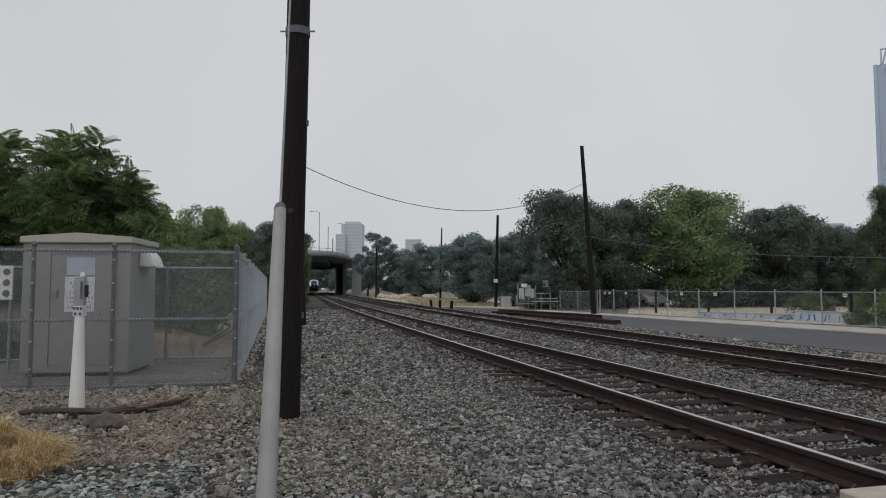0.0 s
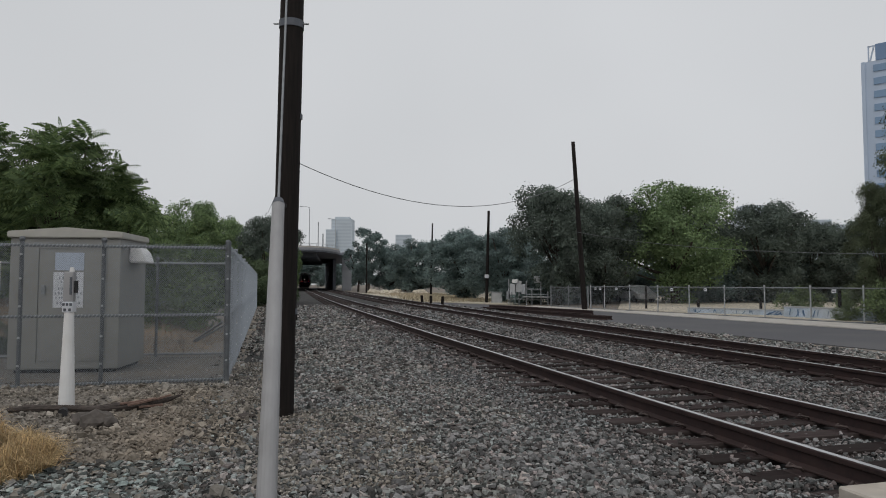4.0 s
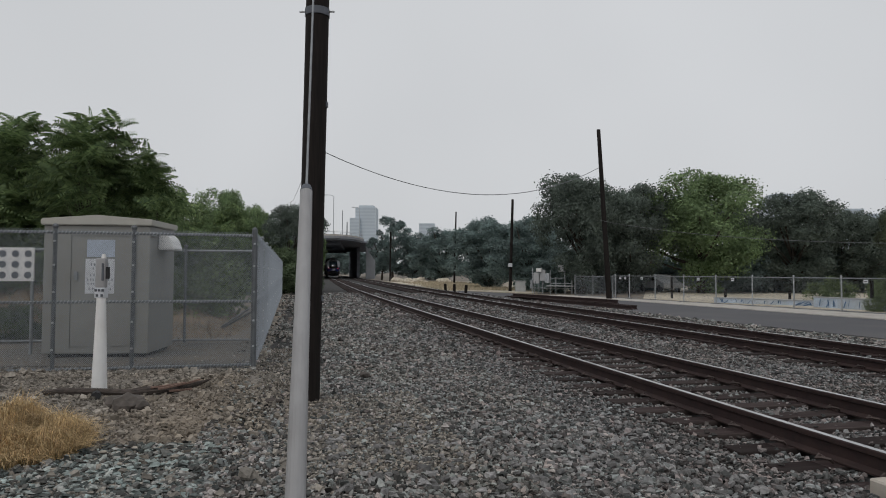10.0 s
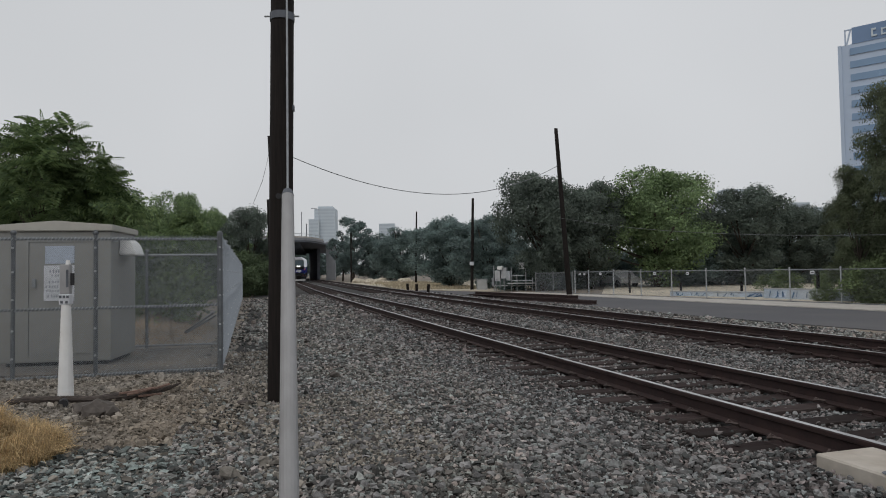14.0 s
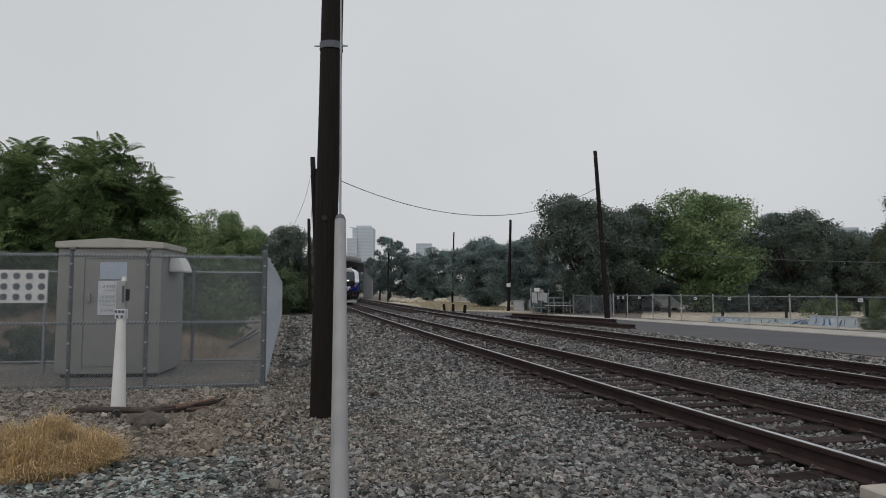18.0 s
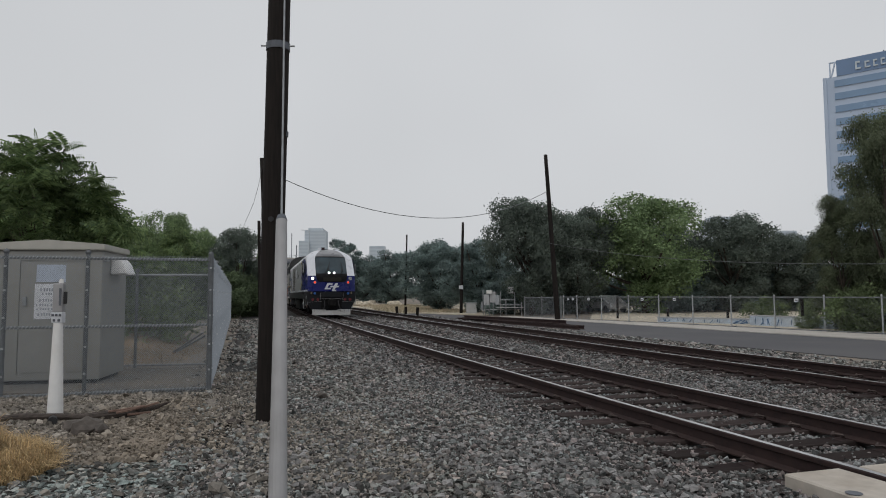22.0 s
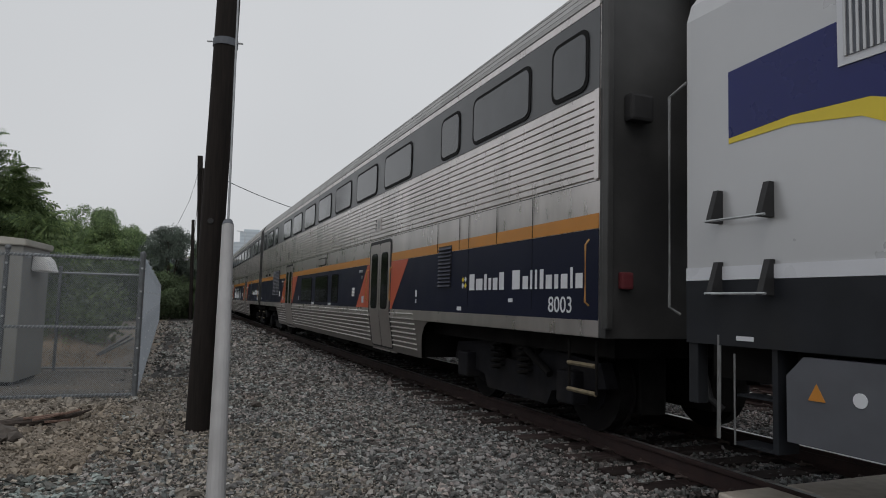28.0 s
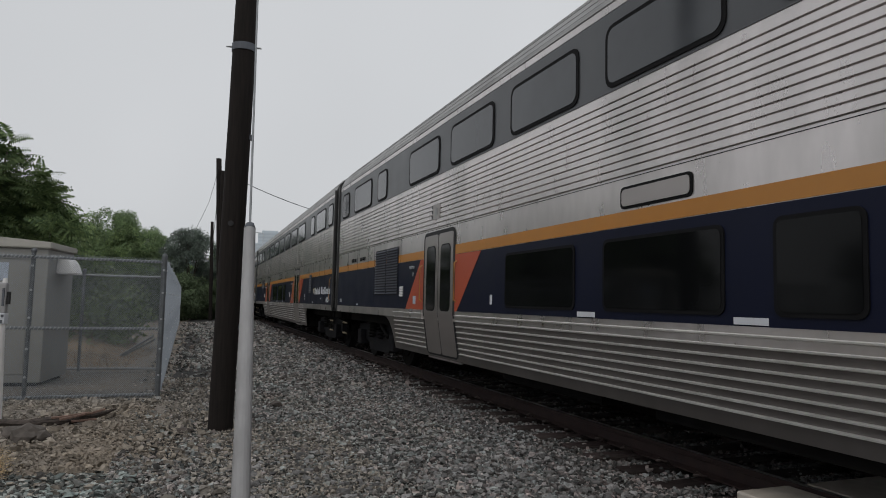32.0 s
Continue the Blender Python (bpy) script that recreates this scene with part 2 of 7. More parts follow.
M_DIRT = material("dry_dirt", (0.18, 0.16, 0.138), 0.95, vary=0.5, scale=18, bump=0.03, bump_scale=26, stain=(0.25, 0.195, 0.14), stain_amount=0.7, stain_scale=0.6)
M_FIELD = material("dry_field", (0.52, 0.465, 0.38), 0.95, vary=0.35, scale=2, bump=0.02, bump_scale=9, stain=(0.30, 0.27, 0.2), stain_amount=0.7, stain_scale=0.12)
M_ROAD = material("asphalt", (0.098, 0.098, 0.107), 0.9, vary=0.15, scale=30, bump=0.004, bump_scale=90, stain=(0.125, 0.123, 0.125), stain_amount=0.6, stain_scale=0.3, spec=0.3)
M_CONCRETE = material("pale_concrete", (0.46, 0.435, 0.405), 0.85, vary=0.14, scale=8, bump=0.004, bump_scale=60, stain=(0.28, 0.25, 0.21), stain_amount=0.5, stain_scale=1.1)
M_PAD = material("crossing_concrete", (0.48, 0.44, 0.39), 0.85, vary=0.12, scale=12, bump=0.004, bump_scale=70, stain=(0.30, 0.25, 0.2), stain_amount=0.5, stain_scale=2.0)
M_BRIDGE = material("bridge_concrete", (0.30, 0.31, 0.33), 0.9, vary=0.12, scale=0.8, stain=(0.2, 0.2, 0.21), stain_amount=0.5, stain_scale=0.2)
# bridge concrete toned darker and bluer to paint the shade under the deck
M_BRIDGE_SHADE = material("shade_toned_concrete", (0.2, 0.215, 0.25), 0.95, vary=0.2, scale=0.8)
M_RUST = material("rusted_rail_steel", (0.029, 0.0155, 0.015), 0.75, metal=0.15, vary=0.35, scale=25, bump=0.004, bump_scale=80, stain=(0.047, 0.026, 0.0225), stain_amount=0.6, stain_scale=5)
M_CLIP = material("rusty_spring_clip", (0.075, 0.055, 0.05), 0.6, metal=0.3, vary=0.4, scale=25, by_object=0.3)
M_RAILTOP = material("worn_rail_head", (0.55, 0.55, 0.56), 0.35, metal=0.9, vary=0.15, scale=20, stretch=(1, 0.05, 1))
M_TIE = material("weathered_tie_wood", (0.038, 0.028, 0.0275), 0.92, vary=0.4, scale=9, bump=0.01, bump_scale=30, stain=(0.06, 0.052, 0.048), stain_amount=0.6, stain_scale=2.5, by_object=0.35, stretch=(0.5, 4, 4), spec=0.1)
M_POLE = material("creosote_pole_wood", (0.0135, 0.0105, 0.0095), 0.85, vary=0.45, scale=9, bump=0.012, bump_scale=25, stretch=(5, 5, 0.35), spec=0.25)
M_PIPE = material("grey_conduit", (0.34, 0.34, 0.35), 0.6, vary=0.14, scale=9, stain=(0.2, 0.195, 0.19), stain_amount=0.75, stain_scale=2.2, stretch=(1, 1, 0.35))
M_WHITE = material("white_fibreglass", (0.78, 0.78, 0.78), 0.45, vary=0.05, scale=8, stain=(0.6, 0.58, 0.54), stain_amount=0.4, stain_scale=3)
M_GALV = material("galvanised_steel", (0.42, 0.44, 0.46), 0.5, metal=0.6, vary=0.2, scale=15)
M_GALV_DARK = material("weathered_fence_steel", (0.25, 0.265, 0.28), 0.6, metal=0.4, vary=0.2, scale=15)
M_WIRE = material("chain_link_wire", (0.25, 0.275, 0.305), 0.55, metal=0.4, vary=0.1, scale=4)
M_CABINET = material("beige_cabinet_paint", (0.25, 0.25, 0.236), 0.6, vary=0.06, scale=5, stain=(0.21, 0.2, 0.18), stain_amount=0.5, stain_scale=1.3)
M_CABLE_GREY = material("weathered_cable_sheath", (0.16, 0.17, 0.175), 0.8, vary=0.2, scale=10)
M_CABINET_LIGHT = material("light_cabinet_trim", (0.42, 0.41, 0.375), 0.6, vary=0.06, scale=6, stain=(0.4, 0.38, 0.33), stain_amount=0.4)
M_SIGN = material("faded_white_sign", (0.62, 0.64, 0.68), 0.5, vary=0.05, scale=5)
M_SIGN_BLUE = material("pale_blue_notice", (0.42, 0.48, 0.58), 0.5, vary=0.05, scale=5)
M_INK = material("dark_print", (0.10, 0.11, 0.13), 0.7, vary=0.2, scale=9)
M_FADED = material("faded_sign_print", (0.24, 0.26, 0.3), 0.7, vary=0.2, scale=9)
M_BLACK = material("black_rubber", (0.018, 0.018, 0.02), 0.7, vary=0.3, scale=8)
M_BARK = material("tree_bark", (0.06, 0.048, 0.038), 0.95, vary=0.4, scale=6, bump=0.02, bump_scale=20, stretch=(3, 3, 0.6))
M_LOG = material("dead_branch_wood", (0.062, 0.05, 0.044), 0.92, vary=0.5, scale=14, bump=0.012, bump_scale=30, stretch=(1, 4, 4))
M_WEED = material("pale_weed_straw", (0.37, 0.32, 0.23), 0.9, vary=0.2, scale=4, by_island=0.3)
M_STRAW = material("dry_grass", (0.5, 0.365, 0.195), 0.9, vary=0.3, scale=4, by_island=0.45)
M_LEAF_A = foliage("ailanthus_leaf", (0.08, 0.125, 0.06), (0.2, 0.27, 0.115))
M_LEAF_B = foliage("dark_oak_leaf", (0.115, 0.142, 0.124), (0.152, 0.186, 0.154), 0.45)
M_LEAF_C = foliage("light_tree_leaf", (0.14, 0.2, 0.105), (0.22, 0.305, 0.145))
# distance haze is mixed into this leaf colour, paler and bluer than foliage
M_LEAF_D = foliage("hazed_far_leaf", (0.17, 0.225, 0.218), (0.205, 0.265, 0.255), 0.6)
M_LEAF_E = foliage("weed_leaf", (0.1, 0.14, 0.065), (0.22, 0.28, 0.14))
M_LEAF_F = foliage("olive_pepper_leaf", (0.085, 0.105, 0.062), (0.14, 0.165, 0.1))
M_LEAF_G = foliage("dull_bush_leaf", (0.075, 0.105, 0.06), (0.12, 0.16, 0.085))
M_SILVER = material("stainless_side", (0.655, 0.615, 0.605), 0.3, metal=0.88, vary=0.07, scale=5, stain=(0.36, 0.35, 0.335), stain_amount=0.45, stain_scale=1.0, stretch=(1, 1.3, 0.4))
# brighter steel paints the sky highlight along the skirt ribs
M_LIP = material("skylit_skirt_lip", (0.78, 0.77, 0.75), 0.35, metal=0.6, vary=0.08, scale=6)
M_SKIRT = material("dirty_skirt_steel", (0.225, 0.207, 0.2), 0.42, metal=0.8, vary=0.1, scale=4, stain=(0.15, 0.138, 0.13), stain_amount=0.5, stain_scale=0.9, stretch=(1, 1, 0.5))
M_SILVER_LOW = material("dirty_lower_stainless", (0.46, 0.425, 0.415), 0.36, metal=0.85, vary=0.08, scale=3, stain=(0.26, 0.245, 0.225), stain_amount=0.5, stain_scale=0.8, stretch=(1, 0.25, 1))
M_ROOFM = material("fluted_roof_steel", (0.36, 0.36, 0.36), 0.5, metal=0.4, vary=0.12, scale=3, stain=(0.22, 0.22, 0.22), stain_amount=0.5)
M_BAND = material("dark_window_band", (0.075, 0.08, 0.088), 0.35, vary=0.06, scale=2, stain=(0.10, 0.105, 0.11), stain_amount=0.4)
M_NAVY = material("navy_livery", (0.007, 0.0095, 0.026), 0.4, vary=0.08, scale=2, stain=(0.014, 0.017, 0.034), stain_amount=0.3, spec=0.14)
M_ORANGE = material("orange_livery", (0.47, 0.195, 0.028), 0.4, vary=0.06, scale=3, stain=(0.45, 0.21, 0.05), stain_amount=0.35)
M_RED = material("red_orange_livery", (0.44, 0.08, 0.035), 0.4, vary=0.05, scale=3)
M_GLASS = material("tinted_window", (0.006, 0.0065, 0.007), 0.05, vary=0.2, scale=1.5, spec=0.14)
M_GLASS2 = material("grey_tinted_window", (0.055, 0.06, 0.068), 0.1, vary=0.12, scale=1.5, spec=0.6)
M_GASKET = material("window_gasket", (0.009, 0.009, 0.01), 0.7, vary=0.2, scale=5, spec=0.12)
M_UNDER = material("dirty_underframe", (0.011, 0.0105, 0.011), 0.85, vary=0.4, scale=5, stain=(0.024, 0.022, 0.02), stain_amount=0.5, spec=0.1)
M_TRUCK = material("truck_frame_paint", (0.015, 0.015, 0.018), 0.75, vary=0.35, scale=6, stain=(0.03, 0.027, 0.025), stain_amount=0.5, stain_scale=2, spec=0.12)
M_BOXGREY = material("grey_equipment_box", (0.085, 0.09, 0.106), 0.55, vary=0.1, scale=5)
M_ENDDARK = material("car_end_paint", (0.03, 0.03, 0.031), 0.5, vary=0.2, scale=3, stain=(0.1, 0.1, 0.1), stain_amount=0.4)
M_BLUE = material("blue_livery", (0.007, 0.0128, 0.115), 0.28, vary=0.06, scale=2, spec=0.4)
M_LOCO = material("silver_white_paint", (0.49, 0.5, 0.52), 0.3, metal=0.3, vary=0.04, scale=2, stain=(0.44, 0.45, 0.465), stain_amount=0.25, stain_scale=0.5, stretch=(1, 0.5, 0.5))
M_LOCOWHITE = material("white_livery", (0.6, 0.62, 0.67), 0.3, vary=0.03, scale=3)
M_YELLOW = material("yellow_livery", (0.66, 0.52, 0.035), 0.35, vary=0.05, scale=3)
M_FRAME = material("charcoal_frame_paint", (0.0125, 0.014, 0.017), 0.6, vary=0.2, scale=4, stain=(0.026, 0.026, 0.026), stain_amount=0.3, spec=0.15)
M_SILL = material("grey_sill_paint", (0.017, 0.019, 0.024), 0.5, vary=0.2, scale=4, stain=(0.03, 0.03, 0.03), stain_amount=0.4, spec=0.2)
M_RAILDULL = material("dull_grab_rail_steel", (0.2, 0.205, 0.21), 0.6, metal=0.5, vary=0.2, scale=15)
M_ROOFG = material("grey_cab_roof", (0.17, 0.173, 0.185), 0.3, vary=0.08, scale=3)
M_SHIELD = material("windscreen_glass", (0.03, 0.047, 0.058), 0.05, vary=0.35, scale=1.2, spec=0.42)
M_PLOW = material("pilot_plow_paint", (0.36, 0.365, 0.37), 0.5, vary=0.1, scale=6, stain=(0.4, 0.39, 0.37), stain_amount=0.5, stain_scale=3)
M_GRILLE = material("bronze_mesh_grille", (0.026, 0.025, 0.02), 0.6, metal=0.2, vary=0.25, scale=30, spec=0.15)
M_MESH = material("bronze_wire_mesh", (0.07, 0.062, 0.05), 0.6, metal=0.3, vary=0.75, scale=170, bump=0.004, bump_scale=170, spec=0.2)
M_LAMP = glow("headlight_led", (1.0, 0.97, 0.93), 60.0)
M_LENS = material("clear_lamp_lens", (0.4, 0.42, 0.43), 0.12, metal=0.5, vary=0.15, scale=30)
M_BEAM = glow("lamp_beam", (0.36, 0.36, 0.37), 0.35)
M_LED = glow("ditch_led", (1.0, 0.97, 0.93), 60.0)
M_STONE_ONE = material("single_ballast_stone", (0.17, 0.166, 0.165), 0.9, vary=0.35, scale=40, by_object=0.6)
M_DITCH = glow("ditch_light", (0.5, 0.52, 0.53), 0.2)
M_MARKER = glow("red_marker_light", (1.0, 0.045, 0.015), 0.85)
M_GRAB = material("orange_grab_rail", (0.42, 0.22, 0.06), 0.5, vary=0.1, scale=6)
M_BRASS = material("worn_yellow_edge", (0.16, 0.13, 0.08), 0.7, vary=0.3, scale=12)
M_CAP = material("faded_pink_cap", (0.2, 0.135, 0.12), 0.6, vary=0.2, scale=12)
M_REDCAP = material("red_plug_cover", (0.12, 0.016, 0.022), 0.7, vary=0.1, scale=8)
M_BLUECAP = material("blue_plug_cover", (0.03, 0.12, 0.38), 0.65, vary=0.1, scale=8)
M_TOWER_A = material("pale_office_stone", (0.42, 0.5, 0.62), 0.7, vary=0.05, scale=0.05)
# far towers: haze painted into cladding and glazing, bluish with little contrast
M_HAZY_STONE = material("hazed_pale_cladding", (0.5, 0.56, 0.61), 0.8, vary=0.04, scale=0.05)
M_HAZY_GLASS = material("hazed_dull_glazing", (0.44, 0.5, 0.56), 0.6, vary=0.04, scale=0.05)
M_TOWER_GLASS = material("blue_office_glass", (0.19, 0.29, 0.43), 0.25, vary=0.06, scale=0.08)
M_TOWER_DARK = material("blue_top_glass", (0.15, 0.23, 0.37), 0.25, vary=0.05, scale=0.05)
M_WALLGRAF = material("painted_low_wall", (0.46, 0.54, 0.64), 0.8, vary=0.2, scale=1.5, stain=(0.55, 0.58, 0.6), stain_amount=0.8, stain_scale=0.6)
M_GRAF = material("blue_wall_paint", (0.06, 0.13, 0.25), 0.7, vary=0.3, scale=2)
M_SHED = material("white_siding", (0.42, 0.43, 0.44), 0.7, vary=0.08, scale=3)
M_CARPAINT = material("parked_car_paint", (0.7, 0.7, 0.72), 0.3, vary=0.1, scale=3)
M_CABLE = material("black_cable", (0.03, 0.03, 0.032), 0.7, vary=0.1, scale=3)

# ---- plan of the line ----
COS = math.cos(radians(14.3))
RAIL_Z = 0.26


def track_x(y, lat=0.0):
    """x of the near track's middle (or of a line lat metres beside it) at y."""
    return 2.632 - 0.2144 * y + 0.000383 * max(0.0, 60 - y) ** 2 + (0.7525 + lat) / COS


def track_heading(y):
    """Degrees to the left of +y."""
    return math.degrees(math.atan(0.2144 + 2 * 0.000383 * max(0.0, 60 - y)))


def on_track(y, lat, z):
    a = radians(track_heading(y))
    return Vector((track_x(y) + lat * math.cos(a), y + lat * math.sin(a), z))


SECOND = 4.4      # middle of the second track beside the first


def strip(name, sections, ys, mat, label="", category="", z_noise=0.0):
    """A sheet along the line: sections are (lateral, height) pairs."""
    verts, faces = [], []
    n = len(sections)
    for y in ys:
        for lat, z in sections:
            p = on_track(y, lat, z)
            if z_noise:
                p.z += z_noise * noise.noise(p * 1.7)
            verts.append(p)
    for i in range(len(ys) - 1):
        for k in range(n - 1):
            a = i * n + k
            faces.append((a, a + 1, a + n + 1, a + n))
    return tagged(new(name, raw_mesh(name, verts, faces, mat, True)), label, category, kind="structure")


# ---- ground ----
gx = [-900, -300, -120, -60, -35, -22, -15] + [-11 + 0.5 * i for i in range(39)] + [10, 20, 40, 80, 160, 400, 900]
gy = [-300, -100, -40, -15, -5, 0] + [2 + 0.5 * i for i in range(23)] + [14, 16, 18, 22, 26, 30, 36, 45, 56, 70, 90, 110, 140, 180, 300, 600, 1400]


def rise(y):
    """The dirt lies a little higher on the near side of the enclosure."""
    return 0.1 * float(np.clip((9.3 - y) / 1.6, 0, 1))


def dirt_z(x, y):
    """Dirt beside the line, falling away below the ballast."""
    lat = (x - track_x(y)) * COS
    if -12 < x < 12 and y > -30:
        side = float(np.clip((-4.6 - lat) / 0.9, 0, 1))
        return rise(y) * side - 0.045 * (1 - side) * (lat < 8) - 0.004 + 0.03 * side * noise.noise(Vector((x * 1.3, y * 1.3, 0)))
    return 0.012 * noise.noise(Vector((x * 0.7, y * 0.7, 0))) - (0.02 if -6 < lat < 8 else 0)


gv = [(x, y, dirt_z(x, y)) for y in gy for x in gx]
gf = [(j * len(gx) + i, j * len(gx) + i + 1, (j + 1) * len(gx) + i + 1, (j + 1) * len(gx) + i) for j in range(len(gy) - 1) for i in range(len(gx) - 1)]
tagged(new("ground", raw_mesh("ground", gv, gf, M_DIRT, True)), "dry brown dirt with scattered gravel beside the tracks", "ground", kind="structure")

ys_near = [-60, -40, -25, -15, -8, -4] + [i * 0.5 for i in range(-4, 70)] + list(range(36, 90, 3)) + list(range(90, 250, 10))
BED_LAT = [-6.3, -5.0, -3.2, -2.0, -1.5, -1.2, 0, 1.4, 2.4, 3.2, 4.45, 5.9, 6.8, 7.6]
BED_Z = [0.0, 0.03, 0.055, 0.064, 0.06, 0.052, 0.048, 0.05, 0.052, 0.048, 0.045, 0.045, 0.035, 0.0]


def bed_z(lat, y):
    """Height of the ballast; it is heaped against the crossing panels."""
    heap = 0.10 * np.clip((4.4 - y) / 0.9, 0, 1) * np.clip((2.1 - np.abs(lat)) / 0.6, 0, 1)
    base = np.interp(lat, BED_LAT, BED_Z)
    lift = np.clip((9.3 - y) / 1.6, 0, 1) * np.clip((-1.6 - lat) / 1.0, 0, 1)
    return np.maximum(base, base + (0.115 - base) * lift) + heap


verts, faces = [], []
n = len(BED_LAT)
for y in ys_near:
    for lat in BED_LAT:
        if lat == BED_LAT[0]:
            # ragged edge; the gravel spreads out in front of the enclosure
            lat = -5.5 + 0.6 * noise.noise(Vector((y * 0.9, 0, 0))) - 4.5 * float(np.clip((5.1 - y) / 1.2, 0, 1))
        p = on_track(y, lat, float(bed_z(lat, y)) - (0.05 if lat < -5 else 0))
        p.z += 0.014 * noise.noise(p * 1.7) - 0.02
        verts.append(p)
for i in range(len(ys_near) - 1):
    for k in range(n - 1):
        a = i * n + k
        faces.append((a, a + 1, a + n + 1, a + n))
bed = tagged(new("ballast_bed", raw_mesh("ballast_bed", verts, faces, M_GROUND, True)), "crushed-stone ballast under two railway tracks, bed near-black as shade between stones", "ballast", kind="structure")


def sheet(name, pts, z, mat, label, category, thick=0.06):
    bm = plate([(x, y, z) for x, y in pts], (0, 0, -thick))
    return tagged(part(name, bm, mat), label, category, kind="structure")


sheet("road", [(21.0, -18.0), (13.6, 4.0), (10.45, 13.6), (7.2, 23.2), (3.2, 36), (-1.6, 52), (0.6, 53.5), (6.0, 43.5), (9.3, 35), (15.2, 18.3), (24.5, -8.0)], 0.02, M_ROAD, "grey asphalt access road along the tracks", "road")
sheet("pavement", [(24.5, -8.0), (15.2, 18.3), (9.3, 35), (6.0, 43.5), (6.9, 44.5), (10.6, 37), (17.4, 20.5), (26.8, -7.0)], 0.05, M_CONCRETE, "pale concrete kerb strip below the chain-link fence", "pavement", 0.1)
sheet("dry_lot", [(11.0, 39), (18.4, 21.6), (60, 12), (120, 70), (20, 70)], 0.03, M_FIELD, "sandy vacant lot behind the fence", "lot")
sheet("weed_field", [(-1.0, 56), (5.6, 47.5), (18, 75), (6, 112), (-12.5, 108)], 0.03, M_FIELD, "straw-coloured dry weed field beside the tracks", "field")
sheet("enclosure_gravel", [(-9.5, 9.0), (-3.4, 9.6), (-4.2, 13.0), (-10.5, 12.2)], 0.02, M_YARD, "grey gravel inside the fenced enclosure", "gravel", 0.05)

# ---- tracks ----
RAIL_PROFILE = [(-0.07, 0), (0.07, 0), (0.07, 0.012), (0.012, 0.035), (0.009, 0.12), (0.035, 0.13), (0.036, 0.162), (0.028, 0.171), (-0.028, 0.171), (-0.036, 0.162), (-0.035, 0.13), (-0.009, 0.12), (-0.012, 0.035), (-0.07, 0.012)]


def rail_mesh(lat, ys):
    verts, faces, slots = [], [], []
    n = len(RAIL_PROFILE)
    for y in ys:
        for dx, dz in RAIL_PROFILE:
            verts.append(on_track(y, lat + dx, RAIL_Z - 0.171 + dz))
    for i in range(len(ys) - 1):
        for k in range(n):
            a, b = i * n + k, i * n + (k + 1) % n
            faces.append((a, b, b + n, a + n))
            slots.append(1 if k in (7, 8) and k == 7 else 0)
    me = raw_mesh("rail", verts, faces, M_RUST)
    me.materials.append(M_RAILTOP)
    me.polygons.foreach_set("material_index", slots)
    return me


rail_ys = [-60, -45, -30, -20] + list(range(-14, 60, 2)) + list(range(60, 250, 6))
tracks = []
for index, middle in enumerate((0.0, SECOND)):
    tr = thing("railway_track_%d" % (index + 1), "rusty steel rails on weathered wooden ties in ballast", "railway track", kind="structure")
    tracks.append((tr, middle))
    for side in (-0.7525, 0.7525):
        part("rail", rail_mesh(middle + side, rail_ys), M_RUST, tr, "rust-brown rail with a worn bright head")


def panel_at(y0, y1, lat0, lat1, z0, z1, mat, parent, name):
    a, b, c, d = on_track(y0, lat0, z1), on_track(y0, lat1, z1), on_track(y1, lat1, z1), on_track(y1, lat0, z1)
    bm = plate([a, b, c, d], (0, 0, z0 - z1))
    bmesh.ops.bevel(bm, geom=bm.edges[:], offset=0.012, segments=1, affect="EDGES")
    return part(name, bm, mat, parent)


crossing = thing("crossing_panels", "pale concrete grade-crossing panels set around the rails", "crossing panel", kind="structure")
y_edge = 3.63
for lat0, lat1 in ((-1.33, -0.83), (-0.65, 0.65), (0.83, 1.35)):
    for k in range(3):
        ob = panel_at(y_edge - 2.45 * (k + 1) + 0.015, y_edge - 2.45 * k, lat0, lat1, 0.02, 0.245, M_PAD, crossing, "panel")
        for q in range(2):
            yy = y_edge - 2.45 * k - 0.5 - 1.3 * q
            p = on_track(yy, (lat0 + lat1) / 2 - 0.2, 0.247)
            bm = bmesh.new()
            add_tube(bm, p, p + Vector((0, 0, 0.004)), 0.05, n=12)
            part("lifting_hole", bm, M_INK, ob)
            p = on_track(yy - 0.35, (lat0 + lat1) / 2 + 0.15, 0.247)
            part("slot", box(p.x - 0.02, p.x + 0.02, p.y - 0.14, p.y + 0.14, 0.246, 0.25), M_INK, ob)

# ---- bridge ----
bridge = thing("overpass_bridge", "grey concrete road overpass with a railing and rounded edge", "bridge")
EDGE = [(-62, 128.6), (-48, 128.7), (-38, 128.9), (-32, 129.2), (-28.5, 129.8), (-26.5, 130.4), (-25, 131.1), (-23.9, 132.1), (-23.0, 133.6), (-22.3, 135.8), (-21.8, 138.6), (-21.5, 142), (-21.4, 146)]


def ribbon(line, out, z0, z1, thick):
    """One bent beam along a line of (x, y), moved outwards by out."""
    bm = bmesh.new()
    rings = []
    for i, (x, y) in enumerate(line):
        a, b = line[max(0, i - 1)], line[min(len(line) - 1, i + 1)]
        d = Vector((b[0] - a[0], b[1] - a[1], 0)).normalized()
        q = Vector((d.y, -d.x, 0))
        p0, p1 = Vector((x, y, 0)) + q * out, Vector((x, y, 0)) + q * (out - thick)
        rings.append([bm.verts.new((p.x, p.y, z)) for p, z in ((p0, z0), (p1, z0), (p1, z1), (p0, z1))])
    for a, b in zip(rings, rings[1:]):
        for k in range(4):
            bm.faces.new((a[k], a[(k + 1) % 4], b[(k + 1) % 4], b[k]))
    bm.faces.new(rings[0])
    bm.faces.new(rings[-1])
    return bm


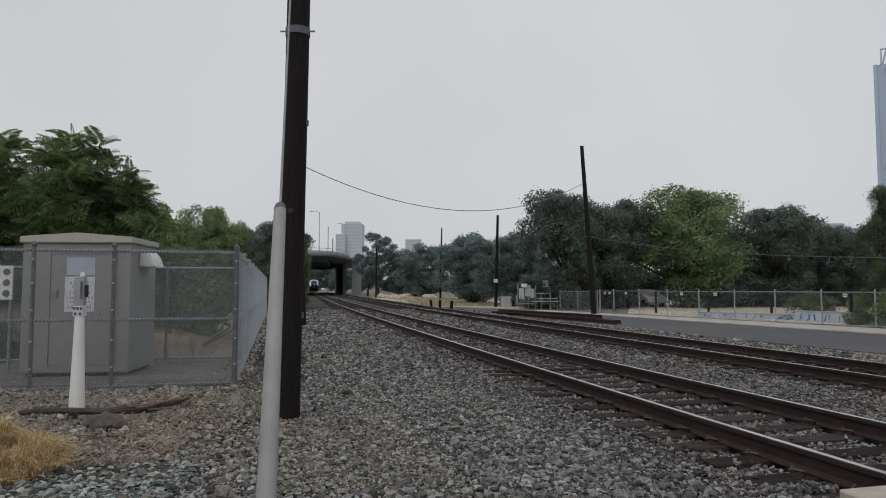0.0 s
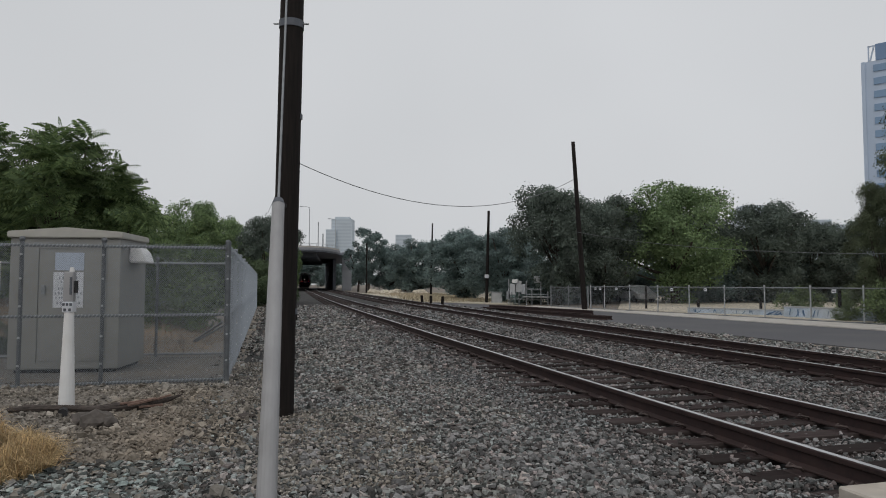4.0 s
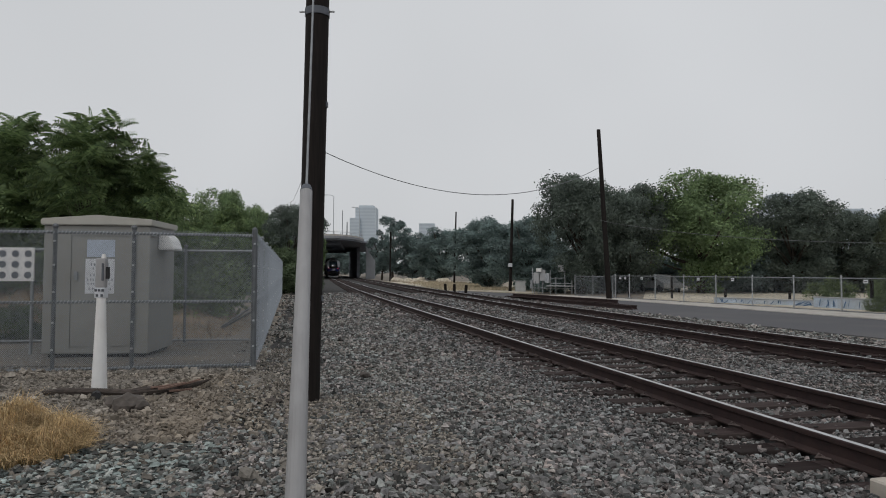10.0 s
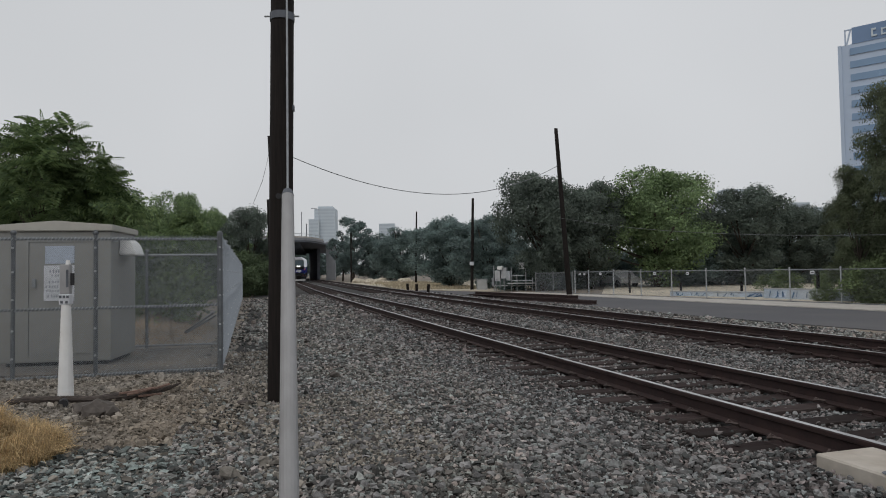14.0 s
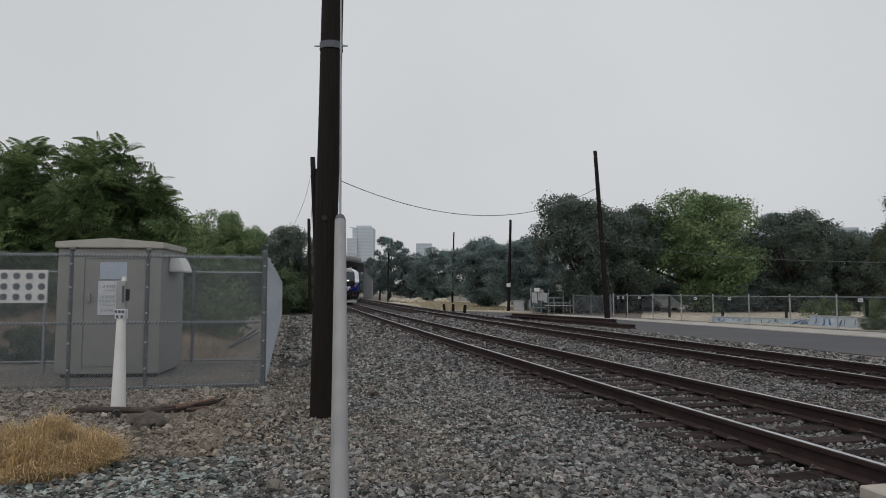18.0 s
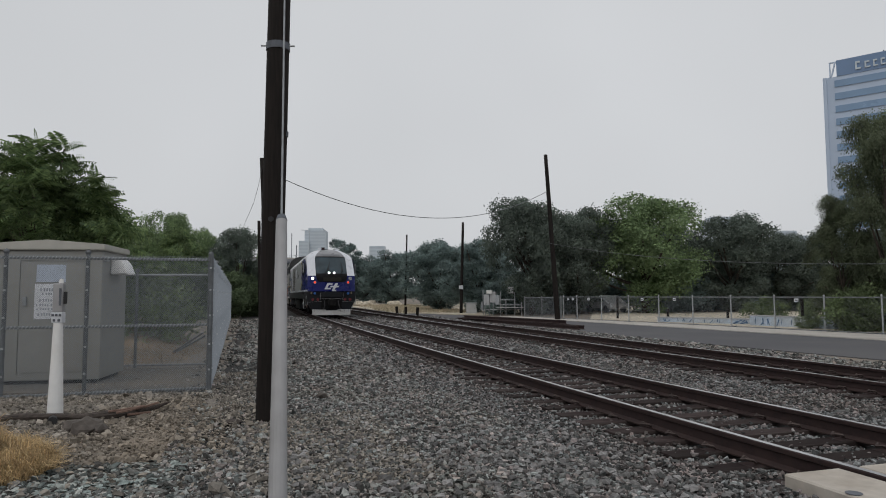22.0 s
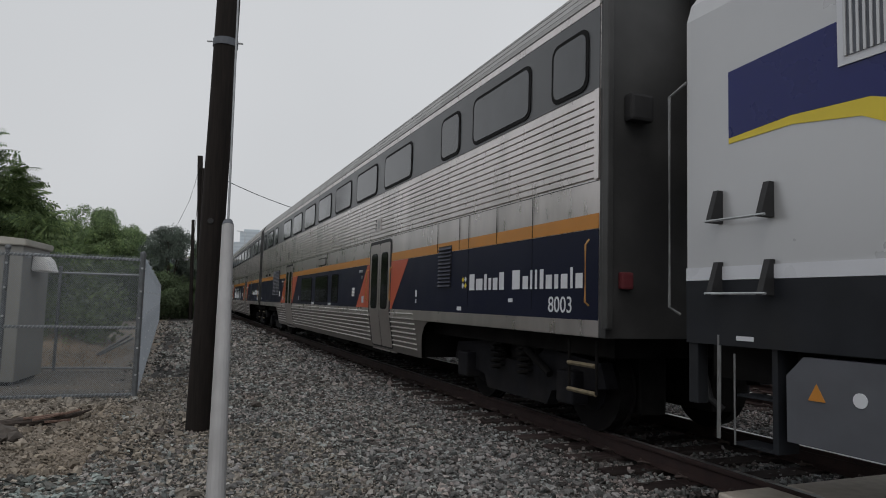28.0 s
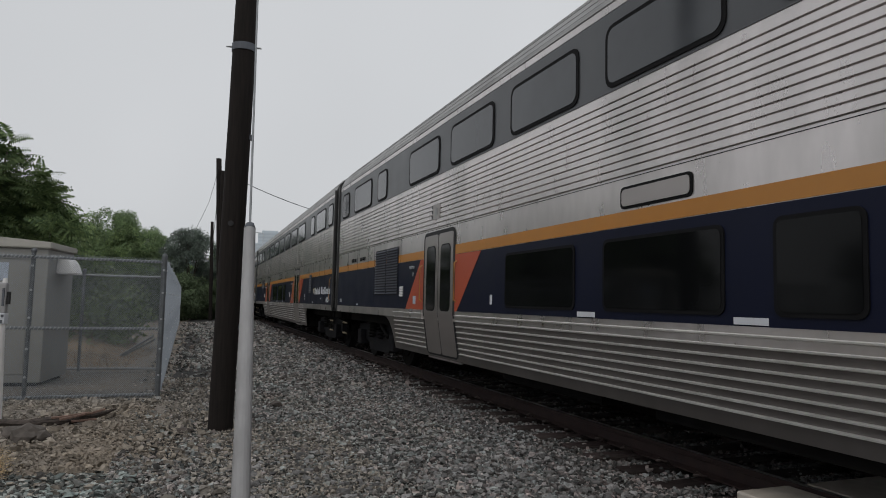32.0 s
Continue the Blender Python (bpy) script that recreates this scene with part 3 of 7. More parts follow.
part("deck", plate([(x, y, 8.4) for x, y in EDGE] + [(-19.0, 150.5, 8.4), (-27.0, 212, 8.4), (-66, 212, 8.4)], (0, 0, -0.4)), M_BRIDGE_SHADE, bridge)
part("fascia", ribbon(EDGE, 0.25, 8.3, 8.76, 0.5), M_BRIDGE, bridge, "curved grey concrete edge beam")
part("parapet", ribbon(EDGE, 0.12, 8.764, 9.1, 0.3), M_CONCRETE, bridge, "pale concrete parapet")
for xa, ya in EDGE[2:]:
    part("railing_post", tube((xa, ya, 9.1), (xa, ya, 9.6), 0.05, n=6), M_GALV, bridge)
part("handrail", bar([(xa, ya, 9.6) for xa, ya in EDGE], 0.05), M_GALV, bridge)
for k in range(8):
    part("girder", box(-60, -25.2 - 1.25 * k, 139 + 8.4 * k, 139.7 + 8.4 * k, 7.2, 7.995), M_BRIDGE_SHADE, bridge)
part("pier_wall", plate([(-26.5, 171, 0), (-25.8, 171, 0), (-34.6, 212, 0), (-35.3, 212, 0)], (0, 0, 7.99)), M_BRIDGE_SHADE, bridge)
part("wing_wall", box(-21.3, -19.2, 150.2, 150.98, 0, 8.75, 0.08), M_BRIDGE, bridge, "light concrete wing wall")
part("side_wall", plate([(-31.2, 136, 0), (-30.4, 136, 0), (-46.8, 212, 0), (-47.6, 212, 0)], (0, 0, 7.99)), M_BRIDGE_SHADE, bridge)


def street_lamp(x, y, z, h, arm):
    la = thing("street_lamp", "slim grey street lamp on the overpass", "street lamp", pose(x, y, z), "lamps on the overpass")
    part("pole", tube((0, 0, 0), (0, 0, h), 0.09, 0.06, 8), M_GALV, la)
    part("arm", bar([(0, 0, h - 0.1), (arm * 0.4, 0, h + 0.15), (arm, 0, h + 0.2)], 0.05), M_GALV, la)
    part("lamp_head", box(arm - 0.35, arm + 0.25, -0.12, 0.12, h + 0.1, h + 0.24, 0.03), M_GALV, la)


street_lamp(-25.8, 134.5, 8.2, 9.0, -1.6)
for x, y, h in ((-24.6, 138, 6.3), (-23.6, 138, 3.8)):
    sp = thing("sign_pole", "slim grey pole standing on the overpass", "pole", pose(x, y, 8.2), "poles on the overpass")
    part("shaft", tube((0, 0, 0), (0, 0, h), 0.12 if h < 5 else 0.08, n=8), M_GALV_DARK, sp)
street_lamp(-22.8, 150, 8.2, 8.0, -1.4)

# ---- trees ----


def quad_mesh(name, v, mat):
    """A mesh of loose quads from an array of their corners."""
    n = len(v) // 4
    me = bpy.data.meshes.new(name)
    me.vertices.add(len(v))
    me.vertices.foreach_set("co", v.astype(np.float32).ravel())
    me.loops.add(4 * n)
    me.loops.foreach_set("vertex_index", np.arange(4 * n, dtype=np.int32))
    me.polygons.add(n)
    me.polygons.foreach_set("loop_start", np.arange(0, 4 * n, 4, dtype=np.int32))
    me.materials.append(mat)
    me.update(calc_edges=True)
    return me


def unit(v):
    return v / np.linalg.norm(v, axis=1)[:, None]


def leaf_cloud(rng, clumps, count, size, mat, name, droop=0.25, loose=0.13):
    """Many small leaves on the shells of clumps (centre, radius), as one mesh."""
    cen = np.array([c for c, _ in clumps], float)
    rad = np.array([r for _, r in clumps], float)
    pick = rng.choice(len(clumps), count, p=rad ** 2 / (rad ** 2).sum())
    d = unit(rng.normal(size=(count, 3)))
    d[:, 2] = np.abs(d[:, 2]) * np.where(rng.random(count) < 0.72, 1, -1)
    depth = 1 - 0.45 * rng.random(count) ** 2
    pos = cen[pick] + d * (rad[pick] * depth)[:, None] * np.array([1, 1, 0.82])
    pos += rng.normal(size=(count, 3)) * (rad[pick] * loose)[:, None]
    out = unit(np.cross(d, rng.normal(size=(count, 3)))) + 0.45 * d + rng.normal(size=(count, 3)) * 0.3
    out[:, 2] -= droop
    out = unit(out)
    sideways = unit(np.cross(out, d + rng.normal(size=(count, 3)) * 0.4))
    ln = size * (0.6 + 0.8 * rng.random(count))
    wid = sideways * (ln * 0.36)[:, None]
    tip = pos + out * ln[:, None]
    mid = (pos + tip) / 2
    return quad_mesh(name, np.stack([pos, mid - wid, tip, mid + wid], 1).reshape(-1, 3), mat)


def rosette_crown(rng, height, spread, bottom, tips, fronds, size, mat):
    """Long pinnate leaves that spread in stars from the ends of the shoots."""
    d = rng.normal(size=(tips, 3))
    d[:, 2] = d[:, 2] * 0.9 + 0.35
    d = unit(d)
    half = (height - bottom) / 2
    reach = 0.42 + 0.5 * rng.random(tips) ** 0.7
    reach *= 0.9 + 0.22 * np.sin(3.1 * np.arctan2(d[:, 1], d[:, 0]) + height)
    tip_at = d * reach[:, None] * np.array([spread, spread, half]) + np.array([0, 0, bottom + half])
    axis = unit(d + np.array([0, 0, 0.55]))
    base = np.repeat(tip_at, fronds, 0)
    axis = np.repeat(axis, fronds, 0)
    n = len(base)
    out = unit(axis * (0.35 + 0.9 * rng.random(n))[:, None] + unit(np.cross(axis, rng.normal(size=(n, 3)))))
    ln = size * (0.65 + 0.6 * rng.random(n))
    sideways = unit(np.cross(out, np.array([0, 0, 1.0]) + 0.6 * rng.normal(size=(n, 3))))
    verts = []
    pairs = 10
    for k in range(pairs):
        f = (k + 0.7) / pairs
        at = base + out * (ln * f)[:, None]
        at[:, 2] -= ln * 0.34 * f * f
        for sgn in (-1, 1):
            w = ln * 0.27 * (0.55 + 0.45 * math.sin(math.pi * min(1.0, 0.25 + f * 0.8)))
            tip = at + sideways * (sgn * w)[:, None] + out * (w * 0.35)[:, None]
            tip[:, 2] -= w * (0.25 + 0.2 * rng.random(n))
            mid = (at + tip) / 2
            wid = out * (ln * 0.034)[:, None]
            verts.append(np.stack([at, mid - wid, tip, mid + wid], 1).reshape(-1, 3))
    return quad_mesh("crown", np.concatenate(verts), mat), tip_at


def tree_meshes(seed, height, spread, bottom, clump_count, leaves, leaf, mat, trunk_r=0.2, droop=0.25, loose=0.13):
    """Trunk with limbs, and crown, for a tree of that height and half width."""
    rng = np.random.default_rng(seed)
    mid = (height + bottom) / 2
    half = (height - bottom) / 2
    clumps = []
    for i in range(clump_count):
        a = rng.random() * 2 * math.pi
        h = -0.95 + 1.8 * (i + 0.5) / clump_count + rng.normal() * 0.12
        reach = math.sqrt(max(0.08, 1 - h * h)) * spread * (0.3 + 0.62 * rng.random() ** 0.6) * (0.85 + 0.3 * math.sin(3 * a + seed))
        r = spread * (0.13 + 0.15 * rng.random())
        clumps.append(((reach * math.cos(a), reach * math.sin(a), mid + h * (half - r * 0.55)), r))
    crown = leaf_cloud(rng, clumps, leaves, leaf, mat, "crown", droop, loose)
    bm = bmesh.new()
    top = Vector((rng.normal() * 0.15, rng.normal() * 0.15, bottom + half * 0.9))
    add_path(bm, [(0, 0, 0), (top.x * 0.3, top.y * 0.3, bottom * 0.5 + 0.3), (top.x * 0.6, top.y * 0.6, bottom + 0.2)], trunk_r, 9)
    add_tube(bm, (top.x * 0.6, top.y * 0.6, bottom), top, trunk_r * 0.9, trunk_r * 0.3, 8)
    for (c, r) in clumps[:: max(1, clump_count // 14)]:
        start = Vector((top.x * 0.6, top.y * 0.6, bottom + (c[2] - bottom) * 0.35))
        elbow = start.lerp(Vector(c), 0.5) + Vector((0, 0, -0.1 * spread * 0.3))
        add_path(bm, [start, elbow, Vector(c)], trunk_r * 0.28, 5)
    trunk = finish(bm, "trunk", True)
    trunk.materials.append(M_BARK)
    return trunk, crown


TREE_KINDS = {
    "oak": tree_meshes(11, 9.0, 4.2, 0.6, 80, 46000, 0.16, M_LEAF_B, trunk_r=0.26, loose=0.14),
    "oak_b": tree_meshes(12, 9.0, 3.8, 0.4, 75, 42000, 0.16, M_LEAF_B, trunk_r=0.24, loose=0.14),
    "light": tree_meshes(13, 10.0, 5.0, 1.0, 90, 50000, 0.17, M_LEAF_C, trunk_r=0.28, droop=0.1, loose=0.12),
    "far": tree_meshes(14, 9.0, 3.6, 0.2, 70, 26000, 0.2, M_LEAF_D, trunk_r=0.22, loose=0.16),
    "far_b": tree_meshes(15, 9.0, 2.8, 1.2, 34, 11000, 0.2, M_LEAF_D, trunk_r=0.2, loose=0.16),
    "pepper": tree_meshes(16, 9.0, 3.2, 0.4, 70, 80000, 0.09, M_LEAF_F, trunk_r=0.2, droop=0.9, loose=0.2),
    "mid": tree_meshes(18, 7.0, 2.7, 0.4, 56, 26000, 0.15, M_LEAF_A, trunk_r=0.14, loose=0.16),
    "bush": tree_meshes(19, 3.0, 2.4, -0.3, 56, 18000, 0.11, M_LEAF_G, trunk_r=0.06),
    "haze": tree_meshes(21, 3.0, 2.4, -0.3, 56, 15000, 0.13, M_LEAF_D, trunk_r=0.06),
    "weed": tree_meshes(20, 1.6, 1.5, -0.3, 34, 7000, 0.09, M_LEAF_E, trunk_r=0.03, droop=-0.5, loose=0.25),
}
TREE_LABELS = {
    "oak": ("dense dark green oak behind the fence", "tree"), "oak_b": ("dark broadleaf tree with a low crown", "tree"),
    "light": ("broad light green tree behind the fence", "tree"), "far": ("hazy dull green tree far off along the line", "tree"),
    "far_b": ("tall thin distant tree beside the bridge", "tree"), "pepper": ("dark olive pepper tree with a ragged drooping crown", "tree"),
    "mid": ("mid green tree beyond the enclosure fence", "tree"), "bush": ("rounded green bush at the end of the fence", "bush"),
    "weed": ("low grey-green weed shrub in the lot", "shrub"), "haze": ("haze-toned green undergrowth below the trees", "bush"),
}
KIND_HEIGHT = {"oak": 9.0, "oak_b": 9.0, "light": 10.0, "far": 9.0, "far_b": 9.0, "pepper": 9.0, "mid": 7.0, "bush": 3.0, "weed": 1.6, "haze": 3.0}


def plant(kind, x, y, height, turn, wide=1.0, label=""):
    s = height / KIND_HEIGHT[kind]
    lab, cat = TREE_LABELS[kind]
    t = thing("bush" if cat != "tree" else "tree", label or lab, cat, pose(x, y, 0, 0, 0, turn), "weeds and bushes" if cat != "tree" else "trees along the line")
    trunk, crown = TREE_KINDS[kind]
    for nm, me in (("trunk", trunk), ("crown", crown)):
        ob = part(nm, me, M_BARK, t)
        ob.scale = (s * wide, s * wide, s)
    return t


# trees behind the lot fence
plant("oak", 9.0, 47.5, 9.2, 20, 0.88)
plant("far", 2.9, 64.0, 6.6, 70, 1.4)
plant("far", 5.6, 56.0, 5.8, 170, 1.2)
plant("light", 18.8, 51.0, 9.75, 40, 1.12)
plant("oak", 13.4, 50.5, 8.8, 200, 0.95)
plant("oak_b", 26.8, 53.0, 8.6, 120, 1.15)
plant("oak", 32.0, 55.0, 7.2, 250, 1.1)
plant("oak_b", 37.0, 54.0, 7.2, 300, 1.4)
plant("oak", 43.0, 55.0, 7.6, 10, 1.4)
plant("oak_b", 22.8, 58.0, 8.2, 310, 1.3)
plant("oak", 30.0, 62.0, 7.0, 20, 1.6)
plant("oak_b", 50.0, 50.0, 8.5, 80, 1.5)
plant("oak", 58.0, 45.0, 8.5, 180, 1.5)
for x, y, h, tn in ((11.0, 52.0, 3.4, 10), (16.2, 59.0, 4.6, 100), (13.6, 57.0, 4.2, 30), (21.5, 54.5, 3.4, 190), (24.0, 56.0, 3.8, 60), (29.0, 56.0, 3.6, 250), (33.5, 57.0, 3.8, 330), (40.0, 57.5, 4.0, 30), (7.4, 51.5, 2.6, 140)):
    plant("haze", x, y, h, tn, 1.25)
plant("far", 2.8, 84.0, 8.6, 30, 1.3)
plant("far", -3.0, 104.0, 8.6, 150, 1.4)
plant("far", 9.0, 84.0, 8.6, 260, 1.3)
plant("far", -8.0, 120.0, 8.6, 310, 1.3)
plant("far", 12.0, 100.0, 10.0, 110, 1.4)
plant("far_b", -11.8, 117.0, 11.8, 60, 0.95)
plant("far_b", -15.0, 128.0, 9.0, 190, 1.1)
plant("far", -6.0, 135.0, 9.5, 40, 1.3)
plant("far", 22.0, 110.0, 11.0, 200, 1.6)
plant("pepper", 19.0, 24.2, 8.8, 30, 0.68)
plant("pepper", 23.4, 24.4, 7.4, 140, 0.95)
plant("pepper", 27.0, 19.5, 10.8, 220, 0.7)
plant("pepper", 22.4, 26.2, 6.6, 300, 1.0)
plant("pepper", 17.9, 25.4, 5.6, 80, 0.75)
plant("oak_b", 29.5, 35.0, 6.2, 10, 1.0)
plant("oak", 32.0, 31.0, 7.0, 100, 1.0)
plant("oak", 33.0, 20.0, 9.0, 200, 1.2)
# trees on the fence side of the track
plant("mid", -19.0, 43.0, 7.0, 30, 1.0)
plant("mid", -16.2, 46.0, 6.2, 130, 0.9)
plant("oak_b", -12.95, 50.0, 7.0, 200, 0.85, "dark tree with an open uneven crown")
plant("mid", -11.7, 52.0, 5.3, 260, 0.6)
plant("mid", -22.5, 40.0, 5.6, 220, 1.0)
plant("light", -22.2, 60.0, 9.4, 30, 0.72, "hazy light green tree beyond the enclosure")
plant("light", -18.4, 58.0, 7.6, 130, 0.7, "hazy light green tree beyond the enclosure")
plant("mid", -27.0, 38.0, 6.2, 310, 1.2)
plant("mid", -33.0, 34.0, 6.5, 20, 1.4)
plant("mid", -14.6, 40.0, 4.4, 80, 0.9)
plant("bush", -13.4, 46.0, 3.4, 40, 1.0)
plant("bush", -14.6, 42.5, 3.4, 160, 1.0)
plant("bush", -15.8, 44.0, 3.0, 260, 0.9)
plant("bush", -12.7, 47.0, 3.0, 100, 0.9)
plant("bush", -11.6, 48.0, 3.0, 190, 0.8)
plant("far", -32.0, 112.0, 9.0, 20, 1.0)
plant("far_b", -29.5, 108.0, 8.4, 70, 1.1)
plant("far", -38.0, 100.0, 9.0, 200, 1.2)
# filler trees added to block the bright sky seen under the deck
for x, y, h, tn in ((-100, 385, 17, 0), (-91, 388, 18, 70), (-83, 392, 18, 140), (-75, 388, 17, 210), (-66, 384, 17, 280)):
    plant("far", x, y, h, tn, 1.2, "hazy filler tree far beyond the overpass")
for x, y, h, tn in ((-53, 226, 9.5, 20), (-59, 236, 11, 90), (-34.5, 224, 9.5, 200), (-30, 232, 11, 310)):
    plant("far", x, y, h, tn, 1.1, "hazy filler tree close behind the overpass")
plant("mid", -20.0, 70.0, 6.0, 100, 1.2)
plant("mid", -24.0, 84.0, 6.5, 10, 1.2)
for x, y, h, tn in ((18.2, 31.6, 1.25, 0), (19.6, 29.6, 1.35, 90), (16.9, 26.4, 0.6, 180), (20.6, 25.2, 1.7, 200), (19.2, 24.8, 1.9, 20), (18.0, 24.2, 1.7, 70), (20.9, 21.8, 1.2, 120), (18.6, 21.4, 0.9, 250), (22.2, 20.6, 1.1, 300)):
    plant("weed", x, y, h, tn, 1.0)

# near feathery trees behind the cabinet
AILANTHUS = [
    (101, -10.9, 18.5, 6.35, 1.9, 170), (102, -13.2, 18.6, 6.5, 1.3, 100), (103, -9.4, 18.9, 4.5, 1.2, 80), (104, -13.2, 17.3, 4.5, 1.4, 80),
    (105, -15.9, 18.0, 5.6, 2.1, 110), (106, -11.6, 20.6, 5.2, 2.3, 110), (107, -19.0, 19.4, 5.9, 2.5, 110), (108, -14.6, 21.0, 5.2, 2.3, 100),
]
for seed, x, y, h, sp, shoots in AILANTHUS:
    t = thing("tree", "feathery green tree of heaven with long pinnate leaves", "tree", pose(x, y, 0), "feathery trees behind the cabinet")
    rng = np.random.default_rng(seed)
    crown, ends = rosette_crown(rng, h, sp, 0.5, shoots, 9, 0.78, M_LEAF_A)
    bm = bmesh.new()
    fork = Vector((0.05, 0.0, 1.2))
    add_path(bm, [(0, 0, -0.1), (0.04, 0.02, 0.6), fork], 0.1, 8)
    for k in range(0, len(ends), 5):
        tip = Vector(ends[k])
        add_path(bm, [fork, fork.lerp(tip, 0.5) + Vector((0, 0, 0.25)), tip], 0.024, 5)
    part("trunk", finish(bm, "trunk", True), M_BARK, t)
    part("crown", crown, M_LEAF_A, t)

# trees that close the place behind the camera
for k, (x, y, h) in enumerate(((-24, -8, 6.0), (-20, -16, 6.4), (-13, -24, 6.0), (-3, -30, 6.6), (-27, 3, 6.0), (-24, -24, 7.0), (6, -36, 6.5), (-32, -14, 7.0), (16, -42, 7.0), (-27, 12, 5.6), (26, -38, 7.0))):
    plant("oak" if k % 2 else "oak_b", x, y, h, 37 * k, 1.3, "dense dark tree across the road from the tracks")

# ---- fenced enclosure ----
FENCE_H = 2.13


def chain_mesh(length, height, pitch=0.034, r=0.0014):
    """Diagonal wires both ways across a panel that runs along +x from 0."""
    verts, faces = [], []
    step = pitch * math.sqrt(2)

    def wire(x0, z0, x1, z1, yy):
        b = len(verts)
        for x, z in ((x0, z0), (x1, z1)):
            verts.extend([(x - r, yy, z - r), (x + r, yy, z - r), (x, yy + 2 * r, z + r)])
        for k in range(3):
            faces.append((b + k, b + (k + 1) % 3, b + 3 + (k + 1) % 3, b + 3 + k))
    k = -int(height / step) - 1
    while k * step < length:
        s = k * step
        x0, x1 = max(0, s), min(length, s + height)
        if x1 > x0 + 0.01:
            wire(x0, x0 - s, x1, x1 - s, 0.0)
            wire(x0, height - (x0 - s), x1, height - (x1 - s), 0.004)
        k += 1
    return raw_mesh("chain_link", verts, faces, M_WIRE)


def fence_run(p0, p1, spacing, mat, label, height=FENCE_H, rails=(0.06, 1.05, 2.08), post_r=0.03, thick=1.0, group="", end_post=True, r=0.0009, pitch=0.022, posts=(), feet=False):
    p0, p1 = Vector((*p0, 0)), Vector((*p1, 0))
    d = p1 - p0
    length = d.length
    fe = thing("chain_link_fence", label, "fence", pose(p0.x, p0.y, 0, 0, 0, math.degrees(math.atan2(d.y, d.x))), group)
    n = max(1, round(length / spacing))
    places = list(posts) or [length * i / n for i in range(n + 1)]
    n = len(places) - 1
    for i, u in enumerate(places):
        po = part("post", tube((u, 0, -0.1), (u, 0, height + 0.04), post_r * (1.35 if i in (0, n) else 1.0), n=10), mat, fe)
        bm = bmesh.new()
        bmesh.ops.create_uvsphere(bm, u_segments=8, v_segments=5, radius=post_r * 1.45, matrix=Matrix.Translation((u, 0, height + 0.04)))
        part("post_cap", bm, mat, po, smooth=True)
        if feet:
            part("foot", box(u - 0.24, u + 0.24, -0.14, 0.14, 0.0, 0.075, 0.02), M_POST, po, "dark concrete foot block")
        for z in (0.35, 0.75, 1.2, 1.6, 1.95):
            if z < height:
                part("tie_clip", box(u - 0.015, u + 0.015, -post_r * 1.7, post_r * 0.5, z - 0.014, z + 0.014, 0.004), M_GALV, po)
    for z in rails:
        part("rail", bar([(0, 0.0, z), (length, 0.0, z)], 0.021 * thick, 8), M_GALV_DARK, fe)
        bm = bmesh.new()
        m = int(length / 0.05)
        for k in range(m):
            u = (k + 0.5) * length / m
            add_tube(bm, (u - 0.012, -0.023, z - 0.02), (u + 0.012, -0.023, z + 0.02), 0.0095, n=4)
        if m < 400:
            tagged(part("tie_wire", bm, M_GALV, fe), kind="stuff")
        else:
            bm.free()
    part("chain_link", chain_mesh(length, height, pitch, r), M_WIRE, fe, m=Matrix.Translation((0, -0.035, 0)))
    return fe


M_POST = material("dull_fence_post", (0.13, 0.14, 0.15), 0.6, metal=0.3, vary=0.2, scale=12)
CORNER = (-3.23, 9.42)
LEFT_END = (-9.24, 7.768)
h14 = radians(14.3)
SIDE_END = (CORNER[0] - 34 * math.sin(h14), CORNER[1] + 34 * math.cos(h14))
fence_run(LEFT_END, CORNER, 1.55, M_POST, "grey chain-link fence in front of the signal cabinet", group="enclosure fence", r=0.0013, pitch=0.02, posts=(0.03, 0.527, 1.394, 2.353, 3.399, 4.473, 6.231))
fence_run((CORNER[0] - 0.04, CORNER[1] + 0.14), SIDE_END, 2.6, M_GALV_DARK, "long grey chain-link fence parallel to the track", group="enclosure fence", r=0.0009, pitch=0.05)
back = (CORNER[0] - 3.9 * math.sin(h14), CORNER[1] + 3.9 * math.cos(h14))
fence_run((back[0] - 0.1, back[1]), (back[0] - 6.5, back[1] - 0.9), 2.2, M_POST, "grey chain-link fence closing the enclosure", height=2.0, rails=(0.06, 1.95), group="enclosure fence", r=0.0014, pitch=0.022, posts=(0.0, 1.53, 3.73, 6.46))
# brace laid in the rear corner
br = thing("fence_brace", "grey diagonal pipe brace leaning inside the fence corner", "brace")
part("brace_pipe", bar([(-4.81, 12.4, 0.39), (-3.99, 11.6, 0.81)], 0.022, 8), M_GALV_DARK, br)
part("brace_pipe", bar([(-4.81, 12.55, 0.37), (-3.99, 11.75, 0.75)], 0.02, 8), M_GALV_DARK, br)

# ---- signal cabinet ----
cab = thing("signal_cabinet", "beige steel railway signal cabinet with a shallow gabled roof", "cabinet", pose(-6.35, 11.05, 0, 0, 0, 7))
part("plinth", box(-0.8, 0.8, -0.62, 0.62, -0.05, 0.09), M_BLACK, cab)
part("body", box(-0.88, 0.88, -0.7, 0.7, 0.085, 2.3, 0.02), M_CABINET, cab)
bm = bmesh.new()
prof = [(-0.92, 2.3), (0.92, 2.3), (0.92, 2.41), (0.0, 2.48), (-0.92, 2.41)]
add_plate(bm, [(x, -0.75, z) for x, z in prof], (0, 1.5, 0))
bmesh.ops.bevel(bm, geom=bm.edges[:], offset=0.015, segments=2, affect="EDGES")
part("roof", bm, M_CABINET_LIGHT, cab, "light beige roof cap")
bm = bmesh.new()
